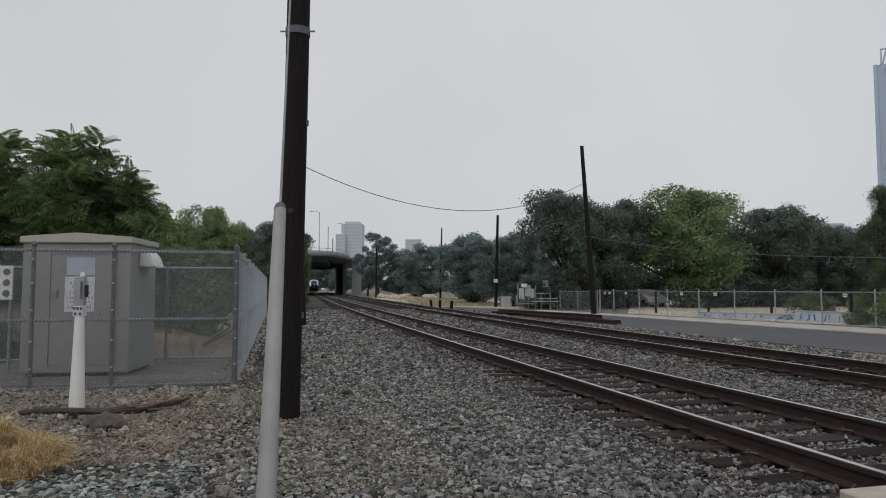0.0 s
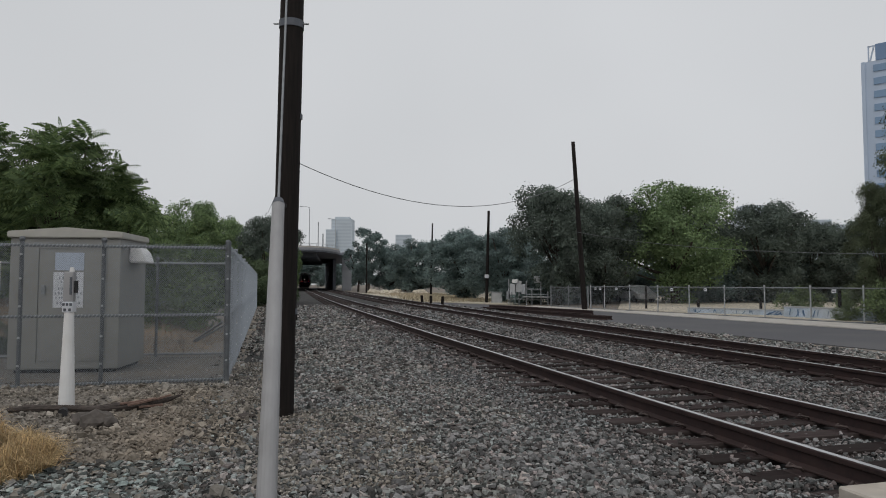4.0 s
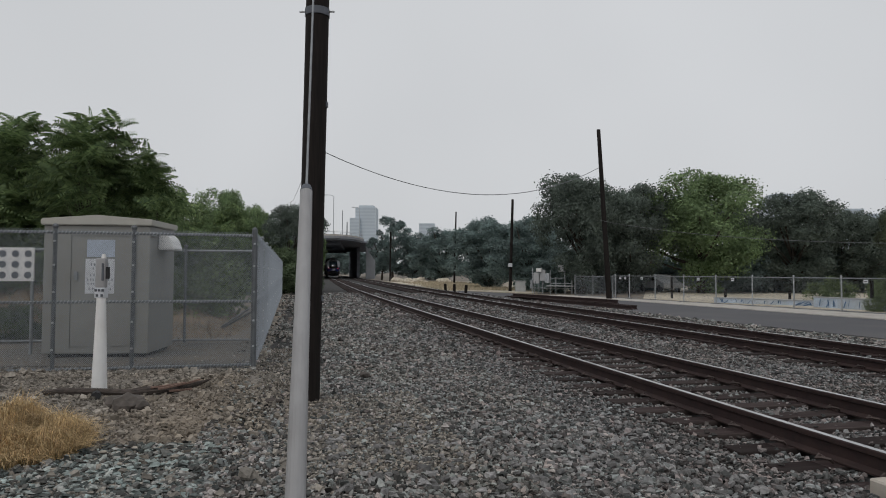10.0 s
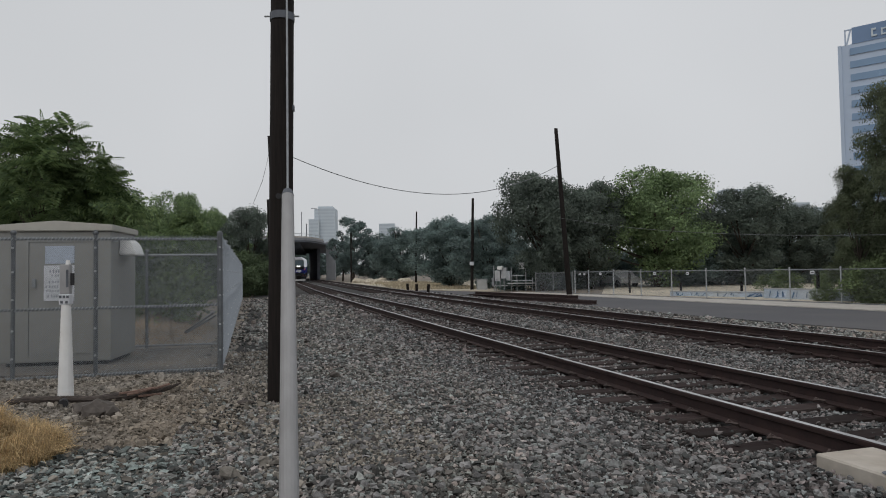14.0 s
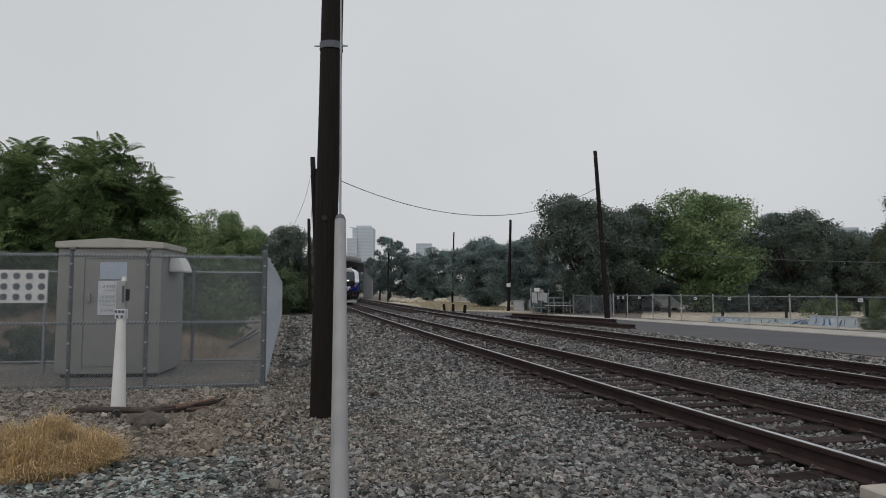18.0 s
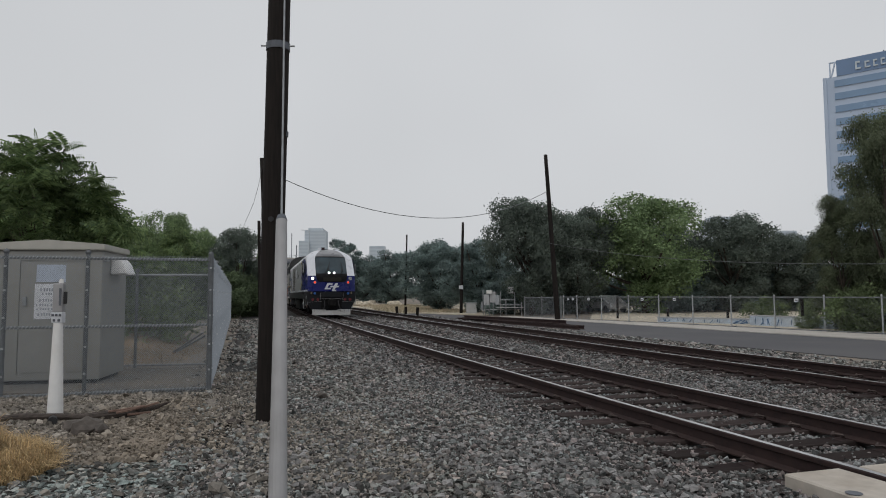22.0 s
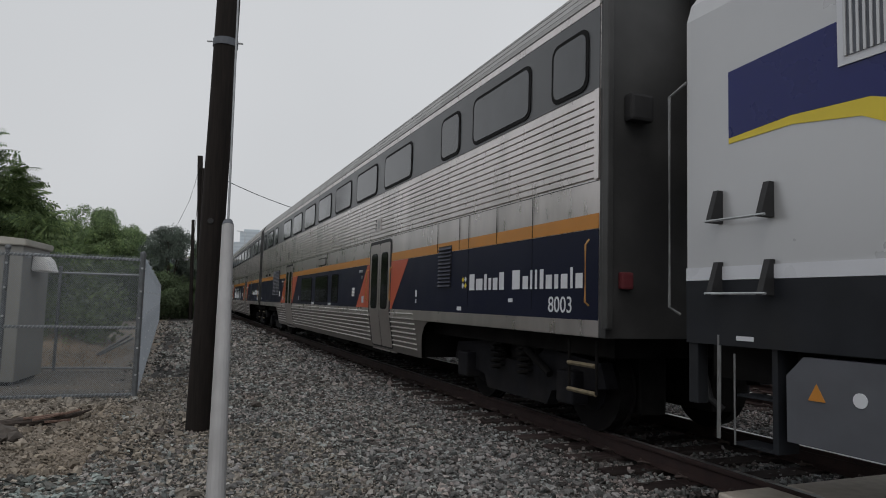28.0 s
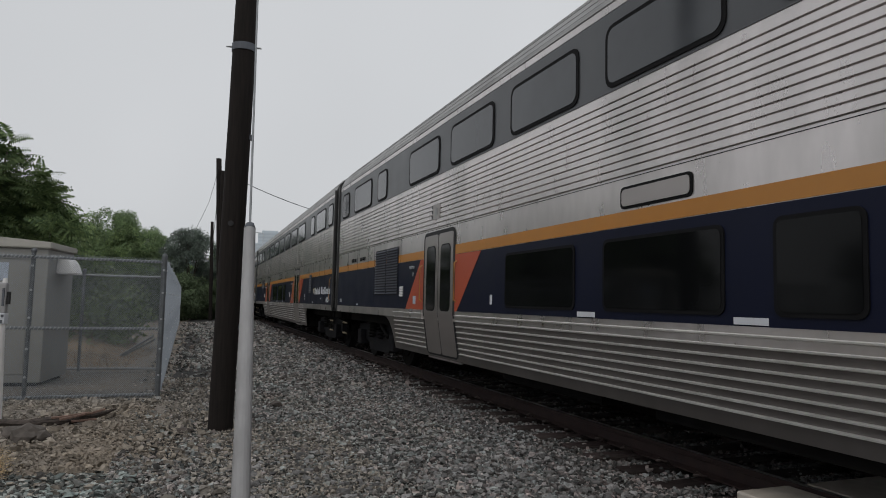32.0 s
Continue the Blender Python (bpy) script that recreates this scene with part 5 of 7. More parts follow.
        for a, b in ((4.95, 6.12), (7.54, L - 7.94), (L - 6.52, L - 4.95)):
            for i in range(8):
                part("lip", tuck(flutes([0.56 + 0.078 * i], a, b, X + sx * 0.006, sx, 0.03, 0.012)), M_LIP, co)
        for y0, y1 in doors:
            ring = rounded_rect(y0 - 0.05, y1 + 0.05, 0.47, 2.4, 0.12)
            d = part("door", tuck(side_panel(ring, X, sx, 0.01)), M_BLACK, co, "double-leaf stainless door with dark rubber seals")
            for q in range(2):
                a = y0 + 0.012 + q * (y1 - y0) / 2
                b = a + (y1 - y0) / 2 - 0.035
                lf = part("leaf", tuck(side_panel(rounded_rect(a, b, 0.5, 2.34, 0.05), X + sx * 0.01, sx, 0.008)), M_SILVER_LOW, d)
                part("pane_seal", side_panel(rounded_rect(a + 0.09, b - 0.09, 1.16, 2.17, 0.09), X + sx * 0.018, sx, 0.003), M_GASKET, lf)
                part("pane", side_panel(rounded_rect(a + 0.105, b - 0.105, 1.175, 2.155, 0.08), X + sx * 0.021, sx, 0.003), M_GLASS, lf)
            part("threshold", box(min(X * 0.9, X * 0.925), max(X * 0.9, X * 0.925), y0 - 0.06, y1 + 0.06, 0.41, 0.47, 0.008), M_SILVER, d)
            for a in (y0 - 0.12, y1 + 0.12):
                part("grab_rail", bar([(X + sx * 0.01, a, 1.3), (X + sx * 0.05, a, 1.33), (X + sx * 0.05, a, 1.86), (X + sx * 0.01, a, 1.89)], 0.012), M_GRAB, d, "orange-yellow grab rail")
            c = (y0 + y1) / 2
            for pts in ([(y0 - 0.06, 1.17), (y0 - 0.06, 1.988), (y0 - 0.95, 1.988), (y0 - 0.14, 1.17)], [(y1 + 0.06, 1.17), (y1 + 0.97, 1.17), (y1 + 0.2, 1.988), (y1 + 0.06, 1.988)]):
                part("accent_panel", side_panel(pts, X + sx * 0.006, sx, 0.004), M_RED, co, "red-orange slanted accent")
            sp = part("door_speaker", side_panel([(c - 0.06, 2.58), (c + 0.24, 2.58), (c + 0.24, 2.82), (c - 0.06, 2.82)], X, sx, 0.03), M_SILVER_LOW, co)
            part("grille", tube((X + sx * 0.03, c + 0.09, 2.7), (X + sx * 0.034, c + 0.09, 2.7), 0.07, n=18), M_ROOFM, sp)
            for z in (2.6, 2.68, 2.76):
                part("clamp", box(min(X, X + sx * 0.036), max(X, X + sx * 0.036), c + 0.25, c + 0.29, z, z + 0.05, 0.004), M_BAND, sp)
            part("notice", side_panel([(y1 + 0.42, 1.26), (y1 + 0.56, 1.26), (y1 + 0.56, 1.39), (y1 + 0.42, 1.39)], X + sx * 0.01, sx, 0.004), M_SIGN_BLUE, co)
            vg = part("vent_grille", side_panel([(y1 + 1.1, 1.38), (y1 + 1.28, 1.38), (y1 + 1.28, 1.57), (y1 + 1.1, 1.57)], X + sx * 0.006, sx, 0.012), M_INK, co)
            for q in range(6):
                part("slat", plate([(X + sx * 0.018, y1 + 1.1, 1.395 + 0.03 * q), (X + sx * 0.018, y1 + 1.28, 1.395 + 0.03 * q), (X + sx * 0.03, y1 + 1.28, 1.385 + 0.03 * q), (X + sx * 0.03, y1 + 1.1, 1.385 + 0.03 * q)], (0, 0, 0.016)), M_WHITE, vg)
            lk = part("lock", tube((X + sx * 0.006, y1 + 0.58, 1.76), (X + sx * 0.02, y1 + 0.58, 1.76), 0.035, n=14), M_GALV_DARK, co)
            part("lock_lamp", box(min(X, X + sx * 0.05), max(X, X + sx * 0.05), y1 + 0.53, y1 + 0.68, 1.85, 1.9, 0.01), M_GALV, co)
        # upper windows
        ups = [(0.28, 0.93), (1.36, 2.86), (3.27, 3.95)] + [(5.2 + 1.96 * i, 6.7 + 1.96 * i) for i in range(7)] + [(L - 4.3, L - 3.62), (L - 3.15, L - 1.62), (L - 1.1, L - 0.4)]
        for a, b in ups:
            side_window(co, X + sx * 0.008, sx, a, b, 3.31, 3.92, M_GLASS2, 0.042, 0.12)
        # lower windows
        for a, b in ((10.05, 10.7), (11.13, 12.62), (13.1, 14.64)):
            side_window(co, X + sx * 0.006, sx, a, b, 1.24, 1.9, M_GLASS, 0.03, 0.07)
        wn_ = part("destination_sign", side_panel(rounded_rect(11.45, 12.36, 2.15, 2.35, 0.05), X, sx, 0.01), M_GASKET, co)
        part("pane", side_panel(rounded_rect(11.475, 12.335, 2.175, 2.325, 0.04), X + sx * 0.01, sx, 0.006), M_SILVER_LOW, wn_)
        # equipment bays: hatches with thin seams, louvres
        for a in (1.29, 2.13, 2.92, 3.22, 4.0, L - 1.15, L - 2.05, L - 3.0, L - 3.5, L - 5.3):
            part("seam", side_panel([(a, 2.0), (a + 0.01, 2.0), (a + 0.01, 2.42), (a, 2.42)], X + sx * 0.006, sx, 0.003), M_GASKET, co)
        for a in (1.29, 2.92, L - 3.5):
            part("seam", side_panel([(a, 1.25), (a + 0.008, 1.25), (a + 0.008, 1.99), (a, 1.99)], X + sx * 0.006, sx, 0.002), M_GASKET, co)
        for a, b, z0, z1 in ((3.47, 3.93, 1.5, 2.08), (L - 5.15, L - 4.42, 1.42, 2.3), (L - 4.38, L - 3.63, 1.42, 2.3)):
            lv = part("louvre", side_panel([(a, z0), (b, z0), (b, z1), (a, z1)], X + sx * 0.006, sx, 0.006), M_BLACK, co)
            n = int((z1 - z0) / 0.05)
            for i in range(n):
                z = z0 + 0.02 + i * (z1 - z0 - 0.02) / n
                part("slat", plate([(X + sx * 0.012, a, z + 0.03), (X + sx * 0.012, b, z + 0.03), (X + sx * 0.03, b, z), (X + sx * 0.03, a, z)], (0, 0, -0.008)), M_NAVY, lv)
        for a, b in ((L - 1.95, L - 1.5), (L - 2.75, L - 2.3)):
            for i in range(12):
                y = a + (b - a) * i / 11
                part("vent_slot", side_panel([(y, 2.17), (y + 0.016, 2.17), (y + 0.016, 2.25), (y, 2.25)], X + sx * 0.006, sx, 0.004), M_GASKET, co)
        for a in (10.75, 12.75):
            part("sticker", side_panel([(a, 1.18), (a + 0.3, 1.18), (a + 0.3, 1.23), (a, 1.23)], X + sx * 0.01, sx, 0.004), M_SIGN, co)
        for a, z, w, hh in ((4.8, 1.38, 0.07, 0.1), (4.81, 1.28, 0.05, 0.06), (3.1, 1.2, 0.14, 0.05), (15.0, 1.28, 0.06, 0.12), (L - 2.2, 1.2, 0.12, 0.03), (1.7, 1.32, 0.1, 0.04)):
            part("small_notice", side_panel([(a, z), (a + w, z), (a + w, z + hh), (a, z + hh)], X + sx * 0.01, sx, 0.004), M_SIGN, co)
        part("edge_rail", bar([(X + sx * 0.02, 0.24, 1.3), (X + sx * 0.06, 0.24, 1.33), (X + sx * 0.06, 0.24, 1.85), (X + sx * 0.02, 0.24, 1.9)], 0.009), M_GRAB, co)
    # lettering on the side towards the camera
    X = -(HALF - 0.01) - 0.0065
    yw = 2.86
    for w, hh, gap in ((0.13, 0.2, 0.03), (0.16, 0.14, 0.03), (0.06, 0.19, 0.03), (0.06, 0.14, 0.03), (0.1, 0.14, 0.03), (0.1, 0.2, 0.12), (0.15, 0.21, 0.04), (0.1, 0.14, 0.03), (0.035, 0.2, 0.035), (0.035, 0.2, 0.035), (0.06, 0.2, 0.03), (0.1, 0.14, 0.03), (0.06, 0.14, 0.03), (0.1, 0.14, 0.03), (0.035, 0.2, 0.03), (0.1, 0.14, 0.02)):
        w *= 1.12
        part("letter_bar", side_panel([(yw - w, 1.46), (yw, 1.46), (yw, 1.46 + hh), (yw - w, 1.46 + hh)], X, -1, 0.004), M_SIGN, co)
        yw -= w + gap * 1.7
    for k in range(4):
        a = radians(45 + 90 * k)
        c0, c1 = 3.03 + 0.055 * math.cos(a), 1.56 + 0.055 * math.sin(a)
        part("emblem", side_panel([(c0 + 0.035 * math.cos(b), c1 + 0.035 * math.sin(b)) for b in (0, 1.57, 3.14, 4.71)], X, -1, 0.004), M_SIGN if k % 2 else M_YELLOW, co)
    text_part(str(number), 0.22, M_SIGN, co, X, 0.96, 1.23, "number")
    text_part(str(number), 0.11, M_SIGN, co, X, L - 0.35, 1.26, "number")
    if name_text:
        text_part(name_text, 0.12, M_SIGN, co, X - 0.006, 5.9, 1.8, "coach_name", 0.9)
    return co


TAPER = 0.935     # the cab narrows towards its front
NU = [1.5, 1.8, 2.15, 2.43, 2.6, 2.9, 3.2, 3.46, 3.6, 3.72, 3.85, 3.98, 4.08, 4.15, 4.2]


def nose_centre(z):
    return float(np.interp(z, [1.5, 2.3, 2.45, 3.6, 3.8, 4.0, 4.12, 4.2], [-0.22, -0.25, -0.2, 0.72, 1.0, 1.6, 2.3, 3.0]))


def nose_edge(z):
    return float(np.interp(z, [1.5, 2.43, 3.3, 3.69, 3.9, 4.05, 4.15, 4.2], [0.0, 0.1, 1.15, 1.7, 2.0, 2.3, 2.6, 2.8]))


def loco_width(z):
    return float(np.interp(z, [1.5, 3.46, 3.6, 3.72, 3.85, 3.98, 4.08, 4.15, 4.2], [1.5, 1.5, 1.455, 1.36, 1.2, 1.02, 0.8, 0.52, 0.05]))


def nose_point(a, z, out=0.0):
    f = abs(a) ** 2.6
    return Vector((a * loco_width(z) * TAPER, nose_centre(z) + (nose_edge(z) - nose_centre(z)) * f - out, z))


def nose_patch(a0, a1, z0, z1, na, nz, out=0.0, thick=0.03):
    """A shell piece of the rounded cab front between two fractions and two heights."""
    bm = bmesh.new()
    f = [[bm.verts.new(nose_point(a0 + (a1 - a0) * i / na, z0 + (z1 - z0) * j / nz, out)) for i in range(na + 1)] for j in range(nz + 1)]
    b = [[bm.verts.new(nose_point(a0 + (a1 - a0) * i / na, z0 + (z1 - z0) * j / nz, out - thick)) for i in range(na + 1)] for j in range(nz + 1)]
    for j in range(nz):
        for i in range(na):
            bm.faces.new((f[j][i], f[j][i + 1], f[j + 1][i + 1], f[j + 1][i]))
            bm.faces.new((b[j][i], b[j + 1][i], b[j + 1][i + 1], b[j][i + 1]))
    for i in range(na):
        bm.faces.new((f[0][i], b[0][i], b[0][i + 1], f[0][i + 1]))
        bm.faces.new((f[nz][i], f[nz][i + 1], b[nz][i + 1], b[nz][i]))
    for j in range(nz):
        bm.faces.new((f[j][0], f[j + 1][0], b[j + 1][0], b[j][0]))
        bm.faces.new((f[j][na], b[j][na], b[j + 1][na], f[j + 1][na]))
    return bm


LOCO_L = 20.6
ARC = [(5.34, 1.594), (4.63, 1.79), (4.3, 1.91), (4.0, 2.05), (3.76, 2.19), (3.57, 2.34), (3.45, 2.47), (3.4, 2.6), (3.42, 2.75), (3.52, 2.9), (3.68, 3.06), (3.88, 3.19), (4.1, 3.32), (4.35, 3.43)]
ARC_IN = [(4.52, 3.44), (4.22, 3.3), (3.97, 3.14), (3.77, 2.98), (3.66, 2.82), (3.62, 2.65), (3.66, 2.49), (3.8, 2.33), (4.0, 2.19), (4.3, 2.03), (4.64, 1.89), (5.1, 1.75), (5.75, 1.594)]


def panel_half(z):
    """Half width of the destination panel, as a fraction of the nose, with rounded lower corners."""
    r = 0.15
    side = 0.6 + 0.16 * (z - 2.045)
    low = max(0.0, r - (z - 2.045))
    return side - 0.11 * (1 - math.sqrt(max(0.0, 1 - (low / r) ** 2)))


def nose_panel(half, z0, z1, na, nz, out):
    """A curved plate on the nose whose half width follows a function of the height."""
    bm = bmesh.new()
    rows = []
    for j in range(nz + 1):
        z = z0 + (z1 - z0) * (j / nz) ** 1.5
        rows.append([[bm.verts.new(nose_point(half(z) * (2 * i / na - 1), z, o)) for i in range(na + 1)] for o in (out, out - 0.03)])
    for (f0, b0), (f1, b1) in zip(rows, rows[1:]):
        for i in range(na):
            bm.faces.new((f0[i], f0[i + 1], f1[i + 1], f1[i]))
        bm.faces.new((f0[0], f1[0], b1[0], b0[0]))
        bm.faces.new((f0[na], b0[na], b1[na], f1[na]))
    for k in (0, -1):
        f, b = rows[k]
        for i in range(na):
            bm.faces.new((f[i], b[i], b[i + 1], f[i + 1]))
    return bm


def cab_side(pts, sx, out, depth):
    """A polygon (y, z) laid on the cab side, which narrows towards the front; cut at the start of the taper."""
    bm = bmesh.new()

    def clip(keep):
        res = []
        for (ya, za), (yb, zb) in zip(pts, pts[1:] + pts[:1]):
            if keep(ya):
                res.append((ya, za))
            if keep(ya) != keep(yb):
                f = (1.9 - ya) / (yb - ya)
                res.append((1.9, za + (zb - za) * f))
        return res
    for keep in (lambda y: y <= 1.9, lambda y: y > 1.9):
        poly = clip(keep)
        if len(poly) > 2:
            add_plate(bm, [(sx * (1.5 * (1 - (1 - TAPER) * max(0.0, (1.9 - a) / 1.9)) + out), a, b) for a, b in poly], (sx * depth, 0, 0))
    return bm


def plug(x, z, r, y):
    """A padded round cover with a pointed lower lip."""
    bm = bmesh.new()
    ring = [(x + r * 1.05 * math.cos(radians(a)), y, z + r * 0.95 * math.sin(radians(a))) for a in range(-30, 211, 20)] + [(x - r * 0.25, y, z - r * 1.3), (x + r * 0.25, y, z - r * 1.3)]
    add_plate(bm, ring, (0, 0.13, 0))
    bmesh.ops.bevel(bm, geom=bm.edges[:], offset=0.015, segments=2, affect="EDGES")
    return bm


def locomotive():
    lo = thing("locomotive", "blue and silver passenger diesel locomotive with a sloped cab", "locomotive", None, "train")
    # hood shell from the cab edge to the rear
    bm = bmesh.new()
    rows = []
    zs = NU
    for z in zs:
        rows.append((z, loco_width(z), nose_edge(z)))
    left = [[bm.verts.new((-w * (TAPER if f == 0 else 1), max(e, 0.0) if f == 0 else max(1.9, e + 0.2) + (LOCO_L - max(1.9, e + 0.2)) * (f - 0.25) / 0.75, z)) for f in (0, 0.25, 0.5, 0.75, 1)] for z, w, e in rows]
    right = [[bm.verts.new((w * (TAPER if f == 0 else 1), max(e, 0.0) if f == 0 else max(1.9, e + 0.2) + (LOCO_L - max(1.9, e + 0.2)) * (f - 0.25) / 0.75, z)) for f in (0, 0.25, 0.5, 0.75, 1)] for z, w, e in rows]
    for s in (left, right):
        for a, b in zip(s, s[1:]):
            for k in range(4):
                bm.faces.new((a[k], a[k + 1], b[k + 1], b[k]))
    for k in range(4):
        bm.faces.new((left[-1][k], left[-1][k + 1], right[-1][k + 1], right[-1][k]))
    bm.faces.new([r[4] for r in left] + [r[4] for r in right[::-1]])
    part("hood", bm, M_LOCO, lo, "silver-white body")
    # cab front pieces
    part("nose", nose_patch(-1, 1, 1.5, 2.43, 24, 6), M_BLUE, lo, "deep blue nose")
    for a0, a1 in ((-1, -0.66), (0.66, 1)):
        part("pillar", nose_patch(a0, a1, 2.43, 3.64, 8, 8, 0.004), M_LOCOWHITE, lo, "white windscreen pillar")
    ws = part("windscreen", nose_patch(-0.66, 0.66, 2.5, 3.6, 16, 8, -0.02), M_SHIELD, lo, "dark sloped windscreen")
    part("windscreen_frame", nose_patch(-0.66, 0.66, 2.43, 2.56, 16, 1, 0.006), M_GASKET, lo)
    part("windscreen_frame", nose_patch(-0.66, 0.66, 3.58, 3.64, 16, 1, 0.006), M_BLACK, lo)
    part("cab_roof", nose_patch(-0.66, 0.66, 3.64, 4.19, 16, 8, 0.004), M_ROOFG, lo, "grey cab roof")
    for a0, a1 in ((-1, -0.66), (0.66, 1)):
        part("roof_shoulder", nose_patch(a0, a1, 3.64, 4.19, 6, 8, 0.004), M_LOCOWHITE, lo, "white roof shoulder")
    part("roof_hatch", nose_patch(-0.45, 0.45, 3.72, 4.08, 8, 4, 0.03), M_ROOFG, lo)
    part("sign_panel", nose_panel(panel_half, 2.045, 2.432, 20, 14, 0.012), M_GASKET, lo, "black destination panel with rounded lower corners")
    part("display", nose_patch(-0.36, 0.4, 2.12, 2.34, 8, 2, 0.018), M_GRILLE, lo)
    # wipers
    for a, reach, top in ((-0.33, 0.2, -0.06), (0.37, 0.1, 0.43)):
        for k in (0, 1):
            part("wiper_arm", bar([nose_point(a + 0.045 * k, 2.56 + 0.02 * k, 0.05), nose_point(a + 0.6 * reach + 0.03 * k, 2.78, 0.075), nose_point(a + reach + 0.01, 2.95 - 0.03 * k, 0.065)], 0.011), M_BLACK, lo)
        part("wiper_blade", bar([nose_point(top, 3.28, 0.045), nose_point(a + reach, 2.95, 0.055), nose_point(a + reach + 0.02, 2.66, 0.05)], 0.013), M_BLACK, lo)
        part("wiper_pivot", tube(nose_point(a + 0.02, 2.56, -0.01), nose_point(a + 0.02, 2.56, 0.06), 0.03, n=10), M_BLACK, lo)
    # lamps
    for sx in (-1, 1):
        p = nose_point(sx * 0.105, 2.6, 0.0)
        hl = part("headlight", tube(p + Vector((0, -0.004, 0)), p + Vector((0, 0.05, 0)), 0.07, n=16), M_LENS, lo, "lit twin headlight")
        part("reflector", tube(p + Vector((0, -0.0075, 0)), p + Vector((0, -0.004, 0)), 0.066, n=16), M_BEAM, hl, "glowing reflector")
        bm = bmesh.new()
        add_tube(bm, p + Vector((0, -0.13, 0)), p + Vector((0, 0.02, 0)), 0.074, n=18, caps=False)
        add_tube(bm, p + Vector((0, -0.13, 0)), p + Vector((0, 0.02, 0)), 0.068, n=18, caps=False)
        part("lamp_hood", bm, M_GALV_DARK, hl, "short bright hood round the lamp")
        for q in range(7):
            c = p + Vector((0.04 * math.cos(q * 1.047), 0, 0.04 * math.sin(q * 1.047)) if q else (0, 0, 0))
            part("led", tube(c + Vector((0, -0.012, 0)), c + Vector((0, -0.004, 0)), 0.0115, n=8), M_LAMP, hl)
        for a, z, r, mt, nm in ((0.785, 2.27, 0.075, M_DITCH, "ditch_light"), (0.69, 2.03, 0.06, M_MARKER, "marker_light")):
            p = nose_point(sx * a, z)
            d = Vector((sx * 0.45, -1, 0)).normalized()
            rim = part(nm, tube(p - d * 0.02, p + d * 0.03, r * 1.35, n=18), M_GALV, lo)
            part("lens", tube(p + d * 0.03, p + d * 0.045, r, n=16), (M_BEAM if sx < 0 else M_LENS) if nm == "ditch_light" else mt, rim)
            if nm == "ditch_light":
                side = Vector((-d.y, d.x, 0))
                for q in range(6):
                    c = p + d * 0.045 + side * (0.042 * math.cos(q * 1.047)) + Vector((0, 0, 0.042 * math.sin(q * 1.047)))
                    part("led", tube(c, c + d * 0.004, 0.012, n=8), M_LED if sx < 0 else M_DITCH, rim)
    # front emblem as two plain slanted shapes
    def emblem(pts):
        bm = bmesh.new()
        vs = [nose_point(x / 1.5, z, 0.012) for x, z in pts]
        add_plate(bm, vs, (0, 0.006, 0))
        part("emblem", bm, M_LOCOWHITE, lo, "white slanted emblem")
    emblem([(-0.46, 1.62), (-0.08, 1.62), (-0.04, 1.71), (-0.27, 1.71), (-0.18, 1.88), (0.02, 1.88), (0.07, 1.98), (-0.28, 1.98)])
    emblem([(-0.12, 1.74), (0.1, 1.74), (0.0, 1.56), (0.05, 1.51), (0.24, 1.51), (0.28, 1.57), (0.17, 1.57), (0.27, 1.74), (0.42, 1.74), (0.47, 1.83), (0.32, 1.83), (0.4, 1.98), (0.22, 1.98), (0.14, 1.83), (-0.07, 1.83)])
    # pilot below the nose
    part("pilot", plate([(-1.45, -0.05, 1.5), (1.45, -0.05, 1.5), (1.4, -0.08, 0.9), (1.12, -0.05, 0.4), (-1.12, -0.05, 0.4), (-1.4, -0.08, 0.9)], (0, 0.95, 0)), M_FRAME, lo, "charcoal pilot")
    part("coupler_pocket", box(-0.62, 0.62, -0.1, -0.045, 0.43, 1.12, 0.02), M_GASKET, lo)
    bm = bmesh.new()
    for sx in (-1, 1):
        add_plate(bm, [(0, -0.46, 0.1), (sx * 1.12, -0.2, 0.1), (sx * 1.12, -0.16, 0.43), (sx * 0.35, -0.34, 0.43), (sx * 0.3, -0.33, 0.37), (0, -0.4, 0.37)], (0, 0.05, 0))
    part("plow", bm, M_PLOW, lo, "pale grey plow blade")
    for x in (-1.0, -0.75, -0.5, 0.5, 0.75, 1.0):
        part("bolt_slot", box(x - 0.006, x + 0.006, -0.485 + 0.23 * abs(x) - 0.004, -0.43 + 0.23 * abs(x), 0.3, 0.4), M_INK, lo)
    part("buffer_beam", box(-0.62, 0.62, -0.24, -0.02, 1.14, 1.46, 0.03), M_FRAME, lo)
    part("coupler", box(-0.2, 0.2, -0.55, 0.0, 0.68, 0.98, 0.06), M_UNDER, lo, "dark grimy coupler")
    part("coupler_knuckle", box(-0.16, 0.2, -0.66, -0.53, 0.64, 1.02, 0.05), M_UNDER, lo)
    for sx in (-1, 1):
        part("plug_cover", plug(sx * 0.98, 1.38, 0.07, -0.2), M_BLUECAP, lo, "blue plug cover")
        for q in (0.8, 1.1):
            part("plug_cover", plug(sx * q, 1.02, 0.078, -0.18), M_REDCAP, lo, "red plug cover")
        part("light_bracket", box(sx * 1.18 - 0.04, sx * 1.18 + 0.04, -0.12, -0.04, 1.34, 1.47, 0.01), M_BRASS, lo)
        part("grab_rail", bar([(sx * 0.6, -0.28, 0.9), (sx * 1.3, -0.2, 0.86), (sx * 1.4, -0.02, 0.86)], 0.009), M_RAILDULL, lo)
        part("rail_post", bar([(sx * 0.66, -0.28, 1.0), (sx * 0.68, -0.3, 1.42)], 0.009), M_RAILDULL, lo)
